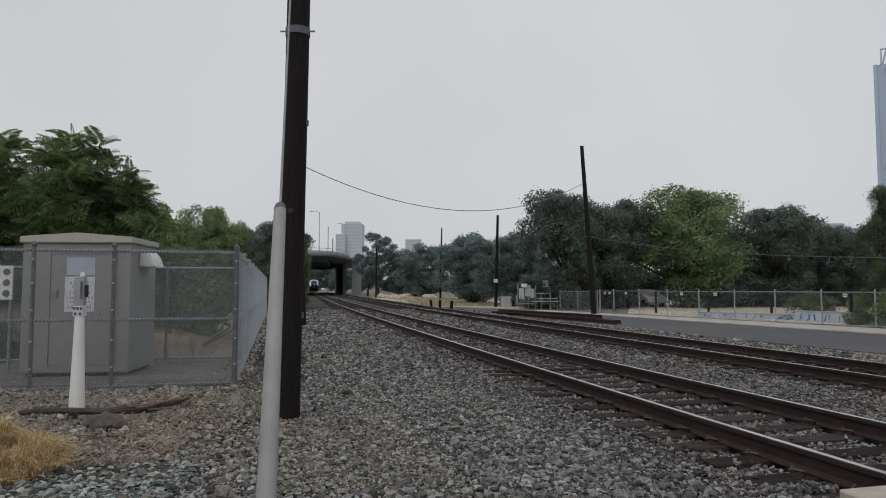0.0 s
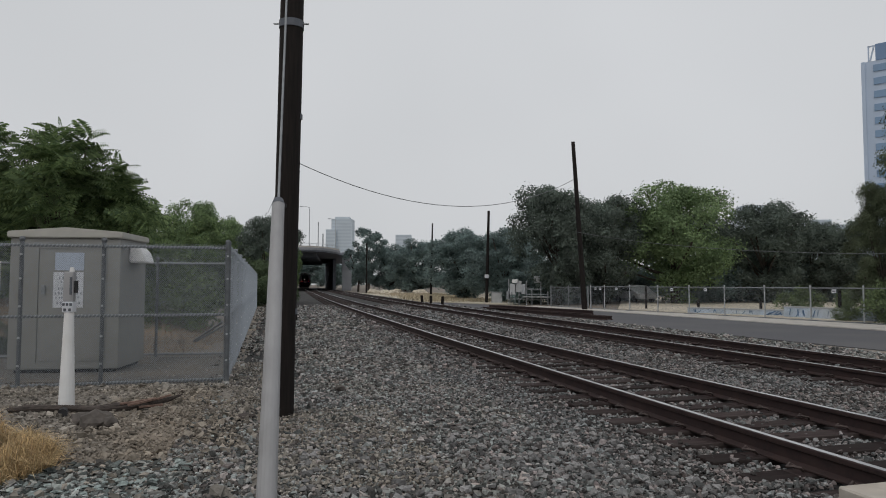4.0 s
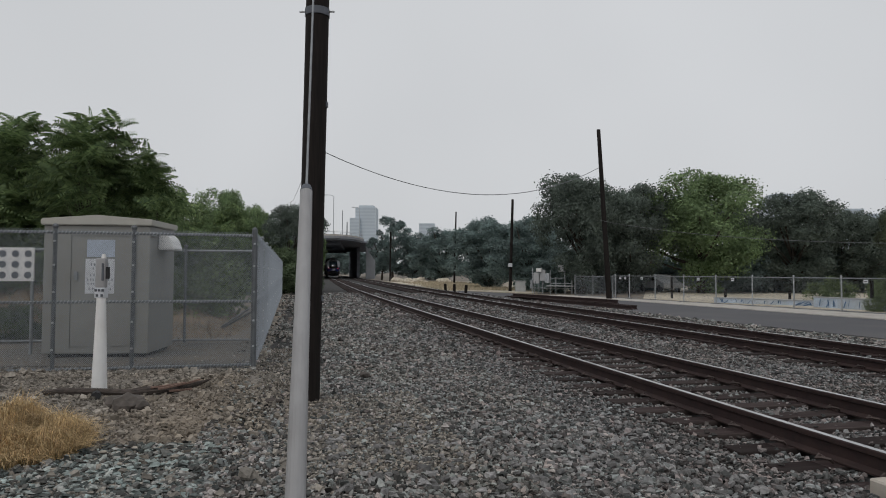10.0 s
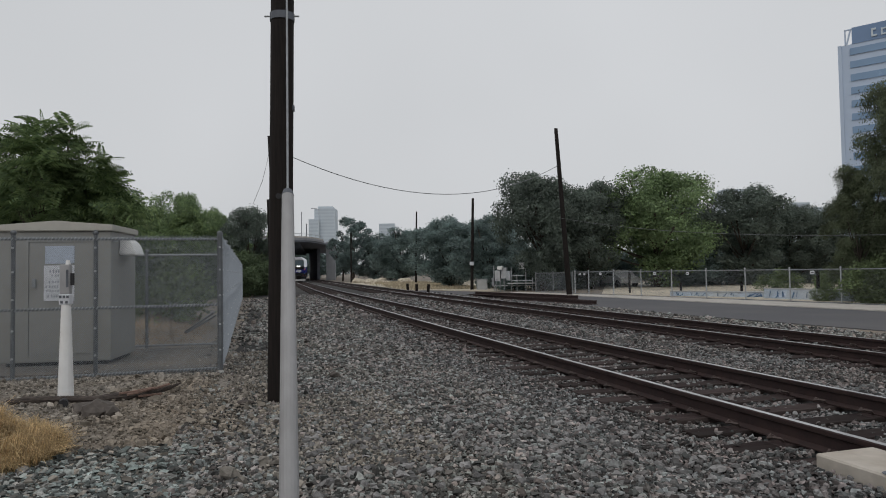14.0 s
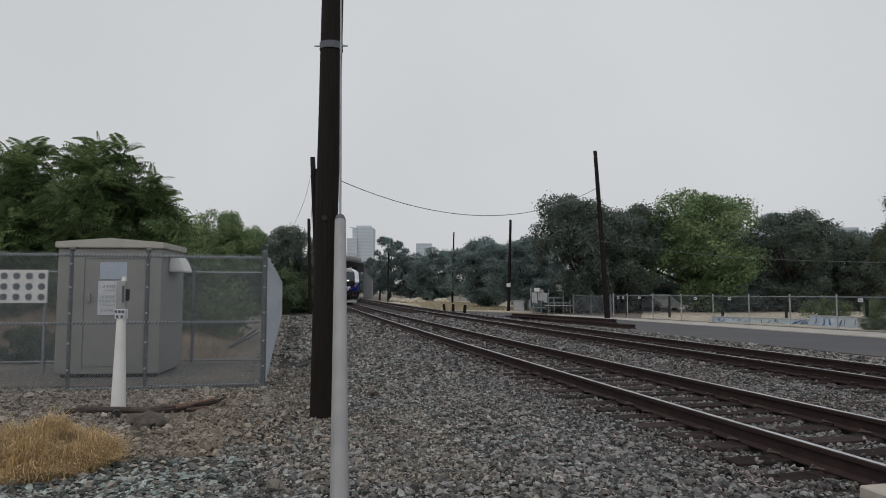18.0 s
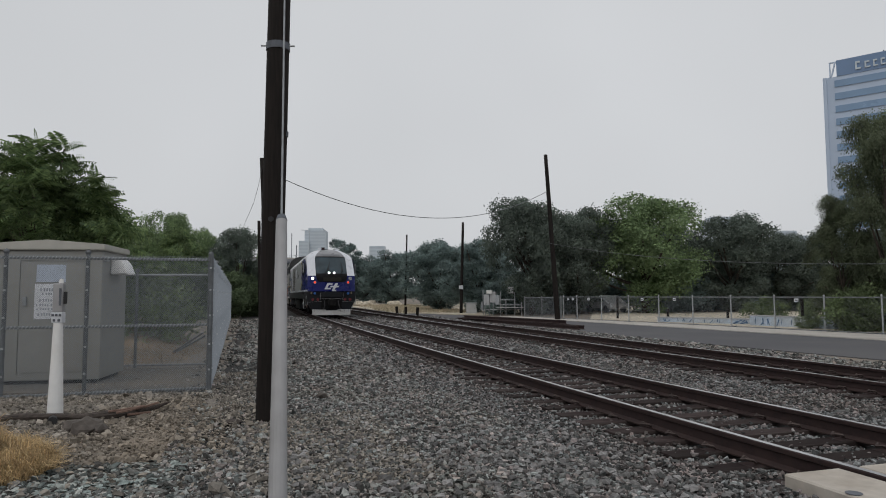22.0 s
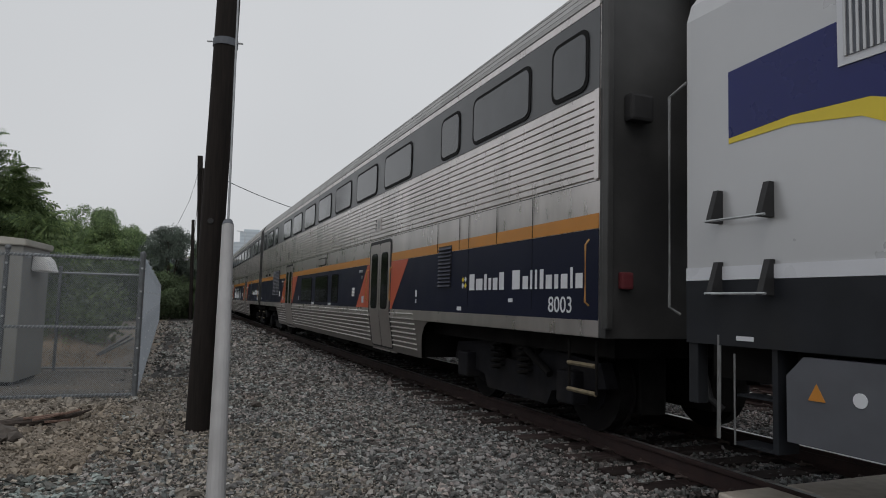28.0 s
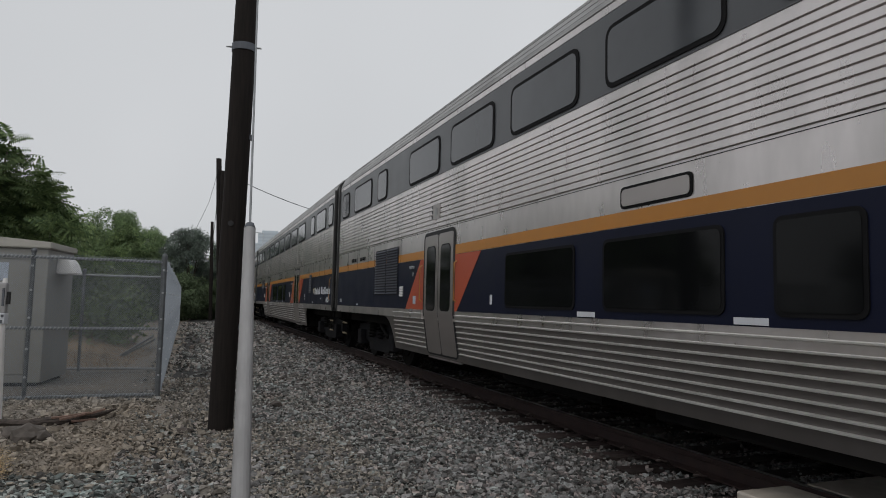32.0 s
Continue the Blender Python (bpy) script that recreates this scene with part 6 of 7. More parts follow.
        part("hose", bar([(sx * 0.4, -0.1, 0.95), (sx * 0.42, -0.4, 0.62), (sx * 0.5, -0.38, 0.45)], 0.035), M_BLACK, lo)
    part("cross_bar", bar([(-0.66, -0.3, 1.06), (0.66, -0.3, 1.06)], 0.01), M_RAILDULL, lo)
    # frame, stripe and side details
    for sx in (-1, 1):
        X = sx * 1.5
        part("side_sill", cab_side([(0.05, 1.05), (LOCO_L, 1.05), (LOCO_L, 1.495), (0.0, 1.495)], sx, -0.06, 0.07), M_SILL, lo, "charcoal side sill")
        part("white_stripe", cab_side([(0.0, 1.498), (LOCO_L, 1.498), (LOCO_L, 1.59), (0.0, 1.59)], sx, 0.0, 0.012), M_LOCOWHITE, lo, "white waist stripe")
        cabp = [(0.02, 1.594)] + ARC + [(4.45, 3.462), (2.75, 3.462), (2.62, 3.5), (2.3, 3.53), (1.9, 3.52), (1.6, 3.47), (1.35, 3.38), (1.19, 3.3), (0.93, 3.12), (0.69, 2.92), (0.46, 2.72), (0.12, 2.43)]
        part("cab_panel", cab_side(cabp, sx, 0.0, 0.006), M_BLUE, lo, "deep blue cab side")
        part("yellow_arc", side_panel(ARC + ARC_IN, X + sx * 0.002, sx, 0.006), M_YELLOW, lo, "yellow arc")
        wave = [(LOCO_L - 0.4, 2.95), (LOCO_L - 1.2, 3.0), (LOCO_L - 1.75, 2.96), (LOCO_L - 2.5, 2.6), (LOCO_L - 3.2, 2.15), (LOCO_L - 4.0, 1.8), (LOCO_L - 4.7, 1.594), (LOCO_L - 3.3, 1.594), (LOCO_L - 2.6, 1.9), (LOCO_L - 2.0, 2.3), (LOCO_L - 1.4, 2.5), (LOCO_L - 0.9, 2.52), (LOCO_L - 0.4, 2.48)]
        part("blue_wave", side_panel(wave, X, sx, 0.006), M_BLUE, lo, "deep blue wave")
        yw_ = [(LOCO_L - 0.4, 2.478), (LOCO_L - 0.9, 2.518), (LOCO_L - 1.4, 2.498), (LOCO_L - 2.0, 2.298), (LOCO_L - 2.6, 1.898), (LOCO_L - 3.3, 1.594), (LOCO_L - 2.9, 1.594), (LOCO_L - 2.3, 1.86), (LOCO_L - 1.75, 2.2), (LOCO_L - 1.35, 2.4), (LOCO_L - 0.9, 2.46), (LOCO_L - 0.4, 2.44)]
        part("yellow_wave", side_panel(yw_, X, sx, 0.006), M_YELLOW, lo, "yellow wave edge")
        dr_ = part("cab_door", cab_side([(1.55, 1.6), (2.52, 1.6), (2.52, 3.3), (2.4, 3.42), (1.75, 3.4), (1.55, 3.25)], sx, 0.006, 0.012), M_BLUE, lo)
        part("pane", side_panel(rounded_rect(1.68, 2.05, 2.5, 3.2, 0.08), X + sx * 0.018, sx, 0.004), M_GLASS, dr_)
        for pts in ([(1.5, 1.6), (1.53, 1.6), (1.53, 3.3), (1.5, 3.3)], [(2.54, 1.6), (2.57, 1.6), (2.57, 3.4), (2.54, 3.4)], [(1.72, 3.43), (2.45, 3.45), (2.45, 3.47), (1.7, 3.45)]):
            part("door_seam", cab_side(pts, sx, 0.006, 0.003), M_INK, dr_)
        part("pane_frame", side_panel(rounded_rect(1.64, 2.09, 2.46, 3.24, 0.09), X + sx * 0.0165, sx, 0.0025), M_GASKET, dr_)
        part("door_handle", bar([(X + sx * 0.02, 1.66, 2.2), (X + sx * 0.06, 1.66, 2.22), (X + sx * 0.06, 1.74, 2.36)], 0.014), M_BLACK, dr_)
        part("grab_rail", bar([(X + sx * 0.06, 1.5, 1.35), (X + sx * 0.07, 1.5, 3.1)], 0.016), M_BLACK, dr_)
        part("grab_rail", bar([(X + sx * 0.06, 2.58, 1.35), (X + sx * 0.07, 2.58, 3.1)], 0.016), M_BLACK, dr_)
        side_window(lo, X + sx * 0.006, sx, 2.72, 3.2, 2.78, 3.36, M_GLASS, 0.03, 0.03)
        part("mirror", box(min(X + sx * 0.06, X + sx * 0.1), max(X + sx * 0.06, X + sx * 0.1), 1.18, 1.52, 2.64, 3.2, 0.02), M_LOCO, lo)
        sw = part("corner_window", cab_side([(0.86, 2.64), (1.42, 2.62), (1.42, 3.3), (1.2, 3.22), (0.9, 3.0)], sx, 0.006, 0.006), M_GLASS2, lo)
        # air intake: dark mesh behind a bolted silver frame with a cross
        tw = part("intake_frame", side_panel([(11.9, 1.596), (15.16, 1.596), (15.16, 3.4), (11.9, 3.4)], X, sx, 0.012), M_LOCO, lo, "bolted silver intake frame")
        for hole in ([(15.08, 1.84), (15.08, 3.02), (14.96, 3.1), (14.27, 2.47), (14.9, 1.72)], [(13.02, 1.84), (13.02, 3.02), (13.14, 3.1), (13.83, 2.47), (13.2, 1.72)],
                     [(14.72, 1.64), (14.05, 2.27), (13.38, 1.64)], [(14.78, 3.34), (14.05, 2.66), (13.32, 3.34)], [(12.1, 1.68), (12.72, 1.68), (12.72, 3.3), (12.1, 3.3)]):
            mesh = part("mesh", side_panel(hole, X + sx * 0.012, sx, 0.003), M_MESH, tw, "bronze-grey wire mesh")
            my, mz = sum(a for a, b in hole) / len(hole), sum(b for a, b in hole) / len(hole)
            for (ya, za), (yb, zb) in zip(hole, hole[1:] + hole[:1]):
                steps = max(1, int(math.hypot(yb - ya, zb - za) / 0.24))
                for k in range(steps):
                    yq, zq = ya + (yb - ya) * k / steps, za + (zb - za) * k / steps
                    q = math.hypot(yq - my, zq - mz)
                    yq, zq = yq + (yq - my) / q * 0.05, zq + (zq - mz) / q * 0.05
                    if sx < 0:
                        part("bolt", box(X - 0.019, X - 0.012, yq - 0.009, yq + 0.009, zq - 0.009, zq + 0.009), M_ROOFG, tw)
        part("panel_seam", side_panel([(15.2, 1.6), (15.212, 1.6), (15.212, 3.42), (15.2, 3.42)], X, sx, 0.004), M_INK, lo)
        for a, b, z0, z1 in ((15.27, 15.85, 2.67, 3.38), (18.75, 19.38, 2.72, 3.42), (9.9, 10.4, 2.4, 3.3)):
            lv = part("louvre", side_panel([(a, z0), (b, z0), (b, z1), (a, z1)], X, sx, 0.016), M_LOCOWHITE, lo)
            part("mesh", side_panel([(a + 0.05, z0 + 0.05), (b - 0.05, z0 + 0.05), (b - 0.05, z1 - 0.05), (a + 0.05, z1 - 0.05)], X + sx * 0.016, sx, 0.004), M_INK, lv)
            for i in range(14):
                y = a + 0.06 + (b - a - 0.12) * i / 13
                part("slat", side_panel([(y, z0 + 0.05), (y + 0.016, z0 + 0.05), (y + 0.016, z1 - 0.05), (y, z1 - 0.05)], X + sx * 0.02, sx, 0.008), M_LOCO, lv)
        for y0 in (LOCO_L - 0.74,):
            for z0 in (1.5, 2.0):
                hh = part("hand_hold", bar([(X + sx * 0.11, y0 - 0.04, z0 - 0.1), (X + sx * 0.11, y0 + 0.46, z0 - 0.1)], 0.01), M_GALV, lo, "silver rung on black brackets")
                for yb in (y0, y0 + 0.42):
                    part("bracket", plate([(X, yb - 0.02, z0 + 0.12), (X + sx * 0.045, yb - 0.02, z0 + 0.12), (X + sx * 0.12, yb - 0.02, z0 - 0.11), (X, yb - 0.02, z0 - 0.11)], (0, 0.045, 0)), M_BLACK, hh)
        part("rear_rail", bar([(X + sx * 0.02, LOCO_L + 0.05, 1.25), (X + sx * 0.08, LOCO_L + 0.1, 1.3), (X + sx * 0.08, LOCO_L + 0.1, 2.9), (X, LOCO_L, 3.0)], 0.012), M_RAILDULL, lo)
        part("end_post", box(X - sx * 0.06 - 0.05, X - sx * 0.06 + 0.05, LOCO_L - 0.09, LOCO_L, 0.62, 1.05, 0.01), M_SILL, lo)
        part("step_rail", bar([(X, LOCO_L - 0.3, 1.12), (X + sx * 0.01, LOCO_L - 0.3, 0.42)], 0.014), M_RAILDULL, lo)
        rs_ = part("rear_step", box(X - sx * 0.1 - 0.09, X - sx * 0.1 + 0.09, LOCO_L - 0.74, LOCO_L - 0.42, 0.4, 0.42), M_SILL, lo)
        part("step_side", box(X - sx * 0.1 - 0.09, X - sx * 0.1 + 0.09, LOCO_L - 0.76, LOCO_L - 0.72, 0.4, 1.06), M_SILL, rs_)
        part("step_side", bar([(X, LOCO_L - 0.43, 1.0), (X, LOCO_L - 0.43, 0.4)], 0.007), M_RAILDULL, rs_)
        part("step_tread", box(X - sx * 0.1 - 0.08, X - sx * 0.1 + 0.08, LOCO_L - 0.73, LOCO_L - 0.43, 0.72, 0.735), M_SILL, rs_)
        part("mark_bar", side_panel([(LOCO_L - 0.6, 1.09), (LOCO_L - 0.46, 1.09), (LOCO_L - 0.46, 1.12), (LOCO_L - 0.6, 1.12)], X + sx * 0.012, sx, 0.004), M_SIGN, lo)
        part("step_niche", cab_side([(1.78, 1.2), (2.22, 1.2), (2.22, 1.47), (1.78, 1.47)], sx, 0.01, 0.003), M_BLACK, lo)
        part("niche_tread", cab_side([(1.76, 1.21), (2.24, 1.21), (2.24, 1.24), (1.76, 1.24)], sx, 0.012, 0.04), M_GALV, lo)
        part("corner_rail", bar([(X * 0.95, 0.1, 1.2), (X * 0.98, 0.16, 1.19), (X * 0.98, 0.25, 0.66)], 0.016), M_GALV, lo)
        part("corner_rail", bar([(X * 0.93, 0.02, 1.0), (X * 0.93, 0.06, 0.7)], 0.014), M_GALV, lo)
        st = part("cab_step", box(X - sx * 0.07 - 0.07, X - sx * 0.07 + 0.07, 1.78, 2.24, 0.46, 0.48), M_GALV, lo)
        part("step_side", bar([(X, 1.79, 1.06), (X, 1.79, 0.46)], 0.018), M_GALV, st)
        part("step_side", bar([(X, 2.22, 1.06), (X, 2.22, 0.46)], 0.018), M_GALV, st)
        part("step_tread", box(X - 0.06, X + 0.02, 1.79, 2.22, 0.75, 0.77), M_GALV, st)
        bx = part("sand_box", plate([(X, LOCO_L - 1.75, 0.5), (X, LOCO_L - 0.83, 0.5), (X, LOCO_L - 0.83, 0.9), (X, LOCO_L - 0.95, 1.02), (X, LOCO_L - 1.6, 1.02), (X, LOCO_L - 1.75, 0.9)], (-sx * 0.5, 0, 0)), M_BOXGREY, lo, "grey equipment box with hazard label")
        part("hazard_label", side_panel([(LOCO_L - 1.09, 0.77), (LOCO_L - 0.98, 0.77), (LOCO_L - 1.035, 0.87)], X, sx, 0.005), M_ORANGE, bx)
        part("round_label", tube((X, LOCO_L - 1.3, 0.81), (X + sx * 0.005, LOCO_L - 1.3, 0.81), 0.042, n=14), M_SIGN, bx)
    # numbers on the side towards the camera
    text_part("2101", 0.29, M_LOCOWHITE, lo, -1.452, 0.78, 2.16, "number", 0.95)
    for k in range(4):
        part("mark_bar", side_panel([(0.5 - k * 0.12, 2.52), (0.58 - k * 0.12, 2.52), (0.58 - k * 0.12, 2.62), (0.5 - k * 0.12, 2.62)], -1.432, -1, 0.004), M_LOCOWHITE, lo)
    for k in range(8):
        part("word_bar", side_panel([(9.0 - k * 0.3, 2.45), (9.2 - k * 0.3, 2.45), (9.2 - k * 0.3, 2.7 if k % 3 else 2.8), (9.0 - k * 0.3, 2.7 if k % 3 else 2.8)], -1.5, -1, 0.004), M_ROOFG, lo)
    # roof gear
    for x, y, r, h, mt in ((-0.5, 2.5, 0.11, 0.06, M_LOCOWHITE), (-0.28, 2.6, 0.1, 0.1, M_RUST), (0.55, 2.5, 0.1, 0.04, M_LOCOWHITE)):
        part("roof_dome", tube((x, y, 4.1), (x, y, 4.2 + h), r, n=14), mt, lo)
    for a, b in ((6, 8.5), (12, 15.5), (17, 19)):
        part("roof_fan", box(-0.5, 0.5, a, b, 4.1, 4.235, 0.03), M_ROOFG, lo)
    part("rear_door", box(-0.5, 0.5, LOCO_L, LOCO_L + 0.05, 1.6, 3.5, 0.02), M_ROOFG, lo)
    part("rear_gangway", box(-0.6, 0.6, LOCO_L + 0.05, LOCO_L + 0.25, 2.3, 3.6, 0.05), M_BLACK, lo)
    part("rear_coupler", box(-0.15, 0.15, LOCO_L, LOCO_L + 0.4, 0.72, 1.0, 0.03), M_UNDER, lo)
    part("underframe", box(-1.25, 1.25, 0.9, LOCO_L, 0.8, 1.49), M_UNDER, lo)
    part("fuel_tank", box(-1.4, 1.4, 7.8, 12.8, 0.3, 1.05, 0.1), M_FRAME, lo, "charcoal fuel tank")
    for yt in (4.4, 16.1):
        wheelset_truck(lo, yt, 0.53, 2.74)
        for dy in (-1.37, 1.37):
            cap = part("axle_cap", tube((-1.2, yt + dy, 0.585), (-1.25, yt + dy, 0.585), 0.13, 0.12, 18), M_CAP, lo, "faded pink axle cap")
            part("cap_bar", box(-1.262, -1.25, yt + dy - 0.1, yt + dy + 0.1, 0.57, 0.6, 0.003), M_BOXGREY, cap)
            for side in (-0.27, 0.27):
                part("coil_spring", bar([(-1.16 + 0.075 * math.cos(q * 0.9), yt + dy + side + 0.075 * math.sin(q * 0.9), 0.62 + q * 0.0105) for q in range(36)], 0.018, 5), M_TRUCK, lo)
        part("damper", bar([(-1.24, yt - 0.62, 0.84), (-1.25, yt + 0.1, 0.7), (-1.25, yt + 0.3, 0.66)], 0.055, 10), M_BOXGREY, lo, "grey damper cylinder")
        part("damper_rod", bar([(-1.25, yt + 0.3, 0.66), (-1.25, yt + 0.62, 0.6)], 0.028, 8), M_RAILDULL, lo)
        part("gusset", plate([(-1.3, yt - 0.42, 1.04), (-1.3, yt - 0.72, 1.04), (-1.3, yt - 0.6, 0.74), (-1.3, yt - 0.5, 0.74)], (0.06, 0, 0)), M_GALV_DARK, lo, "light grey frame gusset")
        for dy, z0, z1, w in ((0.95, 0.8, 1.0, 0.1), (0.45, 0.86, 1.02, 0.16), (-1.7, 0.7, 0.98, 0.12)):
            part("brake_bracket", box(-1.3, -1.22, yt + dy - w / 2, yt + dy + w / 2, z0, z1, 0.03), M_BOXGREY, lo, "grey brake bracket")
        part("brake_pipe", bar([(-1.2, yt - 1.9, 0.98), (-1.2, yt - 0.9, 0.93), (-1.2, yt + 0.6, 0.97), (-1.2, yt + 1.9, 0.95)], 0.014), M_TRUCK, lo)
    return lo


loco = locomotive()
coaches = [coach(8003, "", True, "silver and navy double-deck coach with orange stripe"), coach(8015, "Salinas River", False, "silver and navy double-deck coach with orange stripe")]
for k in range(3):
    coaches.append(copy_thing(coaches[k % 2], Matrix.Identity(4)))

# ---- far buildings ----


def tower(name, label, x, y, turn, w, d, h, floors, mat, glass, cap=0.0):
    b = thing(name, label, "office tower", pose(x, y, 0, 0, 0, turn), "far office towers")
    part("shell", box(0, w, 0, d, 0, h), mat, b)
    fh = h / floors
    for k in range(floors):
        part("window_band", box(0.6, w - 0.6, -0.12, 0.0, k * fh + fh * 0.35, k * fh + fh * 0.85), glass, b)
    if cap:
        part("crown_block", box(w * 0.15, w * 0.85, d * 0.15, d * 0.85, h, h + cap), mat, b)
    return b


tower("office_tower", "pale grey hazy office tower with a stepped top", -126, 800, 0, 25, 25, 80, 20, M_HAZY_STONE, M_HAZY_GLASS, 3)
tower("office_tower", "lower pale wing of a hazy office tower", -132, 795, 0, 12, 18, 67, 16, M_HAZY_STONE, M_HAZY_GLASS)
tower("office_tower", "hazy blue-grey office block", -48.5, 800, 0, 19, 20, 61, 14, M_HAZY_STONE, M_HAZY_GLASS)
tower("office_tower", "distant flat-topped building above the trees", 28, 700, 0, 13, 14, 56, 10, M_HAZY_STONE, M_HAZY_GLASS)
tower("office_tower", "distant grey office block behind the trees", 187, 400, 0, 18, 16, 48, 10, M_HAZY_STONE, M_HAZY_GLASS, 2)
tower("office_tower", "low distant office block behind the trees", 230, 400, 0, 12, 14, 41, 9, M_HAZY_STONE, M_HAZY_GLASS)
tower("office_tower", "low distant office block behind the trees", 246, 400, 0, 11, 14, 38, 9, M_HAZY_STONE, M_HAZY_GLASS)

hq = thing("office_tower", "large white and blue glass office building with a lettered top band", "office tower", pose(159.4, 239.6, 0, 0, 0, -43), "far office towers")
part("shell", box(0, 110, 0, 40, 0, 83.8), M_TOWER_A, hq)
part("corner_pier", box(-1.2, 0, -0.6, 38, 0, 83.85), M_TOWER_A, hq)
for k in range(16):
    part("window_band", box(2.6, 110, -0.35, 0.0, 79.75 - k * 4.89, 82.25 - k * 4.89), M_TOWER_GLASS, hq)
part("top_band", box(3.4, 110, -0.2, 38, 83.8, 89.9), M_TOWER_DARK, hq, "dark blue glazed top storey")
for x0, x1, z0, z1 in ((1.0, 1.4, 83.8, 89.6), (1.0, 3.4, 89.2, 89.6)):
    part("corner_frame", box(x0, x1, -0.2, 0.4, z0, z1), M_TOWER_A, hq)
part("corner_frame", plate([(1.4, -0.2, 84.0), (1.9, -0.2, 84.0), (3.2, -0.2, 89.2), (2.7, -0.2, 89.2)], (0, 0.5, 0)), M_TOWER_A, hq)
# the sign as plain slanted and upright bars
for x0, w, hh in ((9.6, 2.0, 3.0), (12.6, 2.0, 2.5), (15.3, 1.6, 2.5), (17.6, 1.7, 2.5), (20.2, 2.0, 3.0), (23.0, 1.8, 2.5), (25.6, 1.7, 2.7)):
    part("letter_bar", box(x0, x0 + w * 0.26, -0.6, -0.2, 85.0, 85.0 + hh), M_HAZY_STONE, hq, "white sign letter as a plain bar")
    part("letter_bar", box(x0 + w * 0.26, x0 + w * 0.9, -0.6, -0.2, 85.0, 85.0 + hh * 0.2), M_HAZY_STONE, hq)
    part("letter_bar", box(x0 + w * 0.26, x0 + w * 0.75, -0.6, -0.2, 85.0 + hh * 0.78, 85.0 + hh), M_HAZY_STONE, hq)
for x in (18, 40, 62):
    part("roof_mast", tube((x, 6, 89.9), (x, 6, 92.2), 0.2, n=6), M_GALV_DARK, hq)

# ---- vacant lot clutter ----
rngw = random.Random(5)
for x, y, turn, length, height, strokes in ((13.3, 34.0, -46, 5.6, 0.26, 20), (16.2, 29.8, -70, 4.4, 0.46, 10)):
    lw = thing("low_wall", "low pale blue concrete wall with dark painted scrawl", "wall", pose(x, y, 0, 0, 0, turn), "low walls in the lot")
    part("wall", box(0, length, 0, 0.25, -0.05, height, 0.02), M_WALLGRAF, lw)
    part("coping", box(-0.03, length + 0.03, -0.03, 0.28, height + 0.002, height + 0.05, 0.01), M_SHED, lw)
    for k in range(strokes):
        px_, a, ln = 0.2 + rngw.random() * (length - 0.8), rngw.uniform(0.3, 1.9), rngw.uniform(0.15, 0.4)
        z = 0.04 + rngw.random() * height * 0.3
        pts = [(px_ + ln * q * math.cos(a), -0.012, min(height - 0.04, max(0.03, z + height * 0.6 * q * math.sin(a + rngw.uniform(-0.4, 0.4))))) for q in (0, 0.35, 0.7, 1.0)]
        part("paint_stroke", bar(pts, rngw.uniform(0.012, 0.028), 5), M_GRAF, lw)
ps = thing("post_sign", "white sign plate on a thin post by the fence", "sign", pose(18.75, 20.0, 0, 0, 0, -60))
part("post", tube((0, 0.03, -0.1), (0, 0.03, 1.95), 0.025, n=8), M_GALV_DARK, ps)
part("plate", box(-0.13, 0.13, -0.01, 0.004, 1.56, 1.93, 0.004), M_SIGN, ps)


def parked_car(x, y, turn, mat, label):
    pc = thing("parked_car", label, "car", pose(x, y, 0, 0, 0, turn), "parked cars")
    bm = bmesh.new()
    prof = [(-2.2, 0.35), (2.2, 0.35), (2.25, 0.75), (1.3, 0.9), (0.7, 1.42), (-1.2, 1.45), (-1.9, 0.95), (-2.25, 0.85)]
    add_plate(bm, [(px, -0.85, pz) for px, pz in prof], (0, 1.7, 0))
    bmesh.ops.bevel(bm, geom=bm.edges[:], offset=0.08, segments=2, affect="EDGES")
    part("body", bm, mat, pc)
    part("side_window", plate([(-1.55, -0.87, 0.98), (1.1, -0.87, 0.95), (0.62, -0.87, 1.34), (-1.12, -0.87, 1.36)], (0, 1.74, 0)), M_GLASS, pc)
    for px in (-1.4, 1.4):
        for py in (-0.86, 0.66):
            part("wheel", tube((px, py, 0.32), (px, py + 0.2, 0.32), 0.32, n=14), M_BLACK, pc)


parked_car(16.7, 54.6, -78, M_CARPAINT, "silver car parked under the trees")
parked_car(31.0, 40.0, 10, M_CARPAINT, "pale car parked beyond the lot")
parked_car(33.0, 37.0, 160, M_LOCOWHITE, "white car parked beyond the lot")
rngm = random.Random(17)
for k in range(14):
    x, y, r = rngm.uniform(-10.5, -2.0), rngm.uniform(94, 107), rngm.uniform(0.35, 0.95)
    bm = bmesh.new()
    bmesh.ops.create_icosphere(bm, subdivisions=3, radius=r)
    for v in bm.verts:
        v.co *= 1 + 0.35 * noise.noise(v.co * (1.6 / r) + Vector((k * 5, 0, 0))) + 0.12 * noise.noise(v.co * (5 / r) + Vector((k * 5, 3, 0)))
        v.co.z *= 0.7
    tagged(part("dirt_mound", bm, M_FIELD, m=pose(x, y, 0.1)), "pale heap of dirt and brush beyond the weed field", "mound", "dirt mounds")

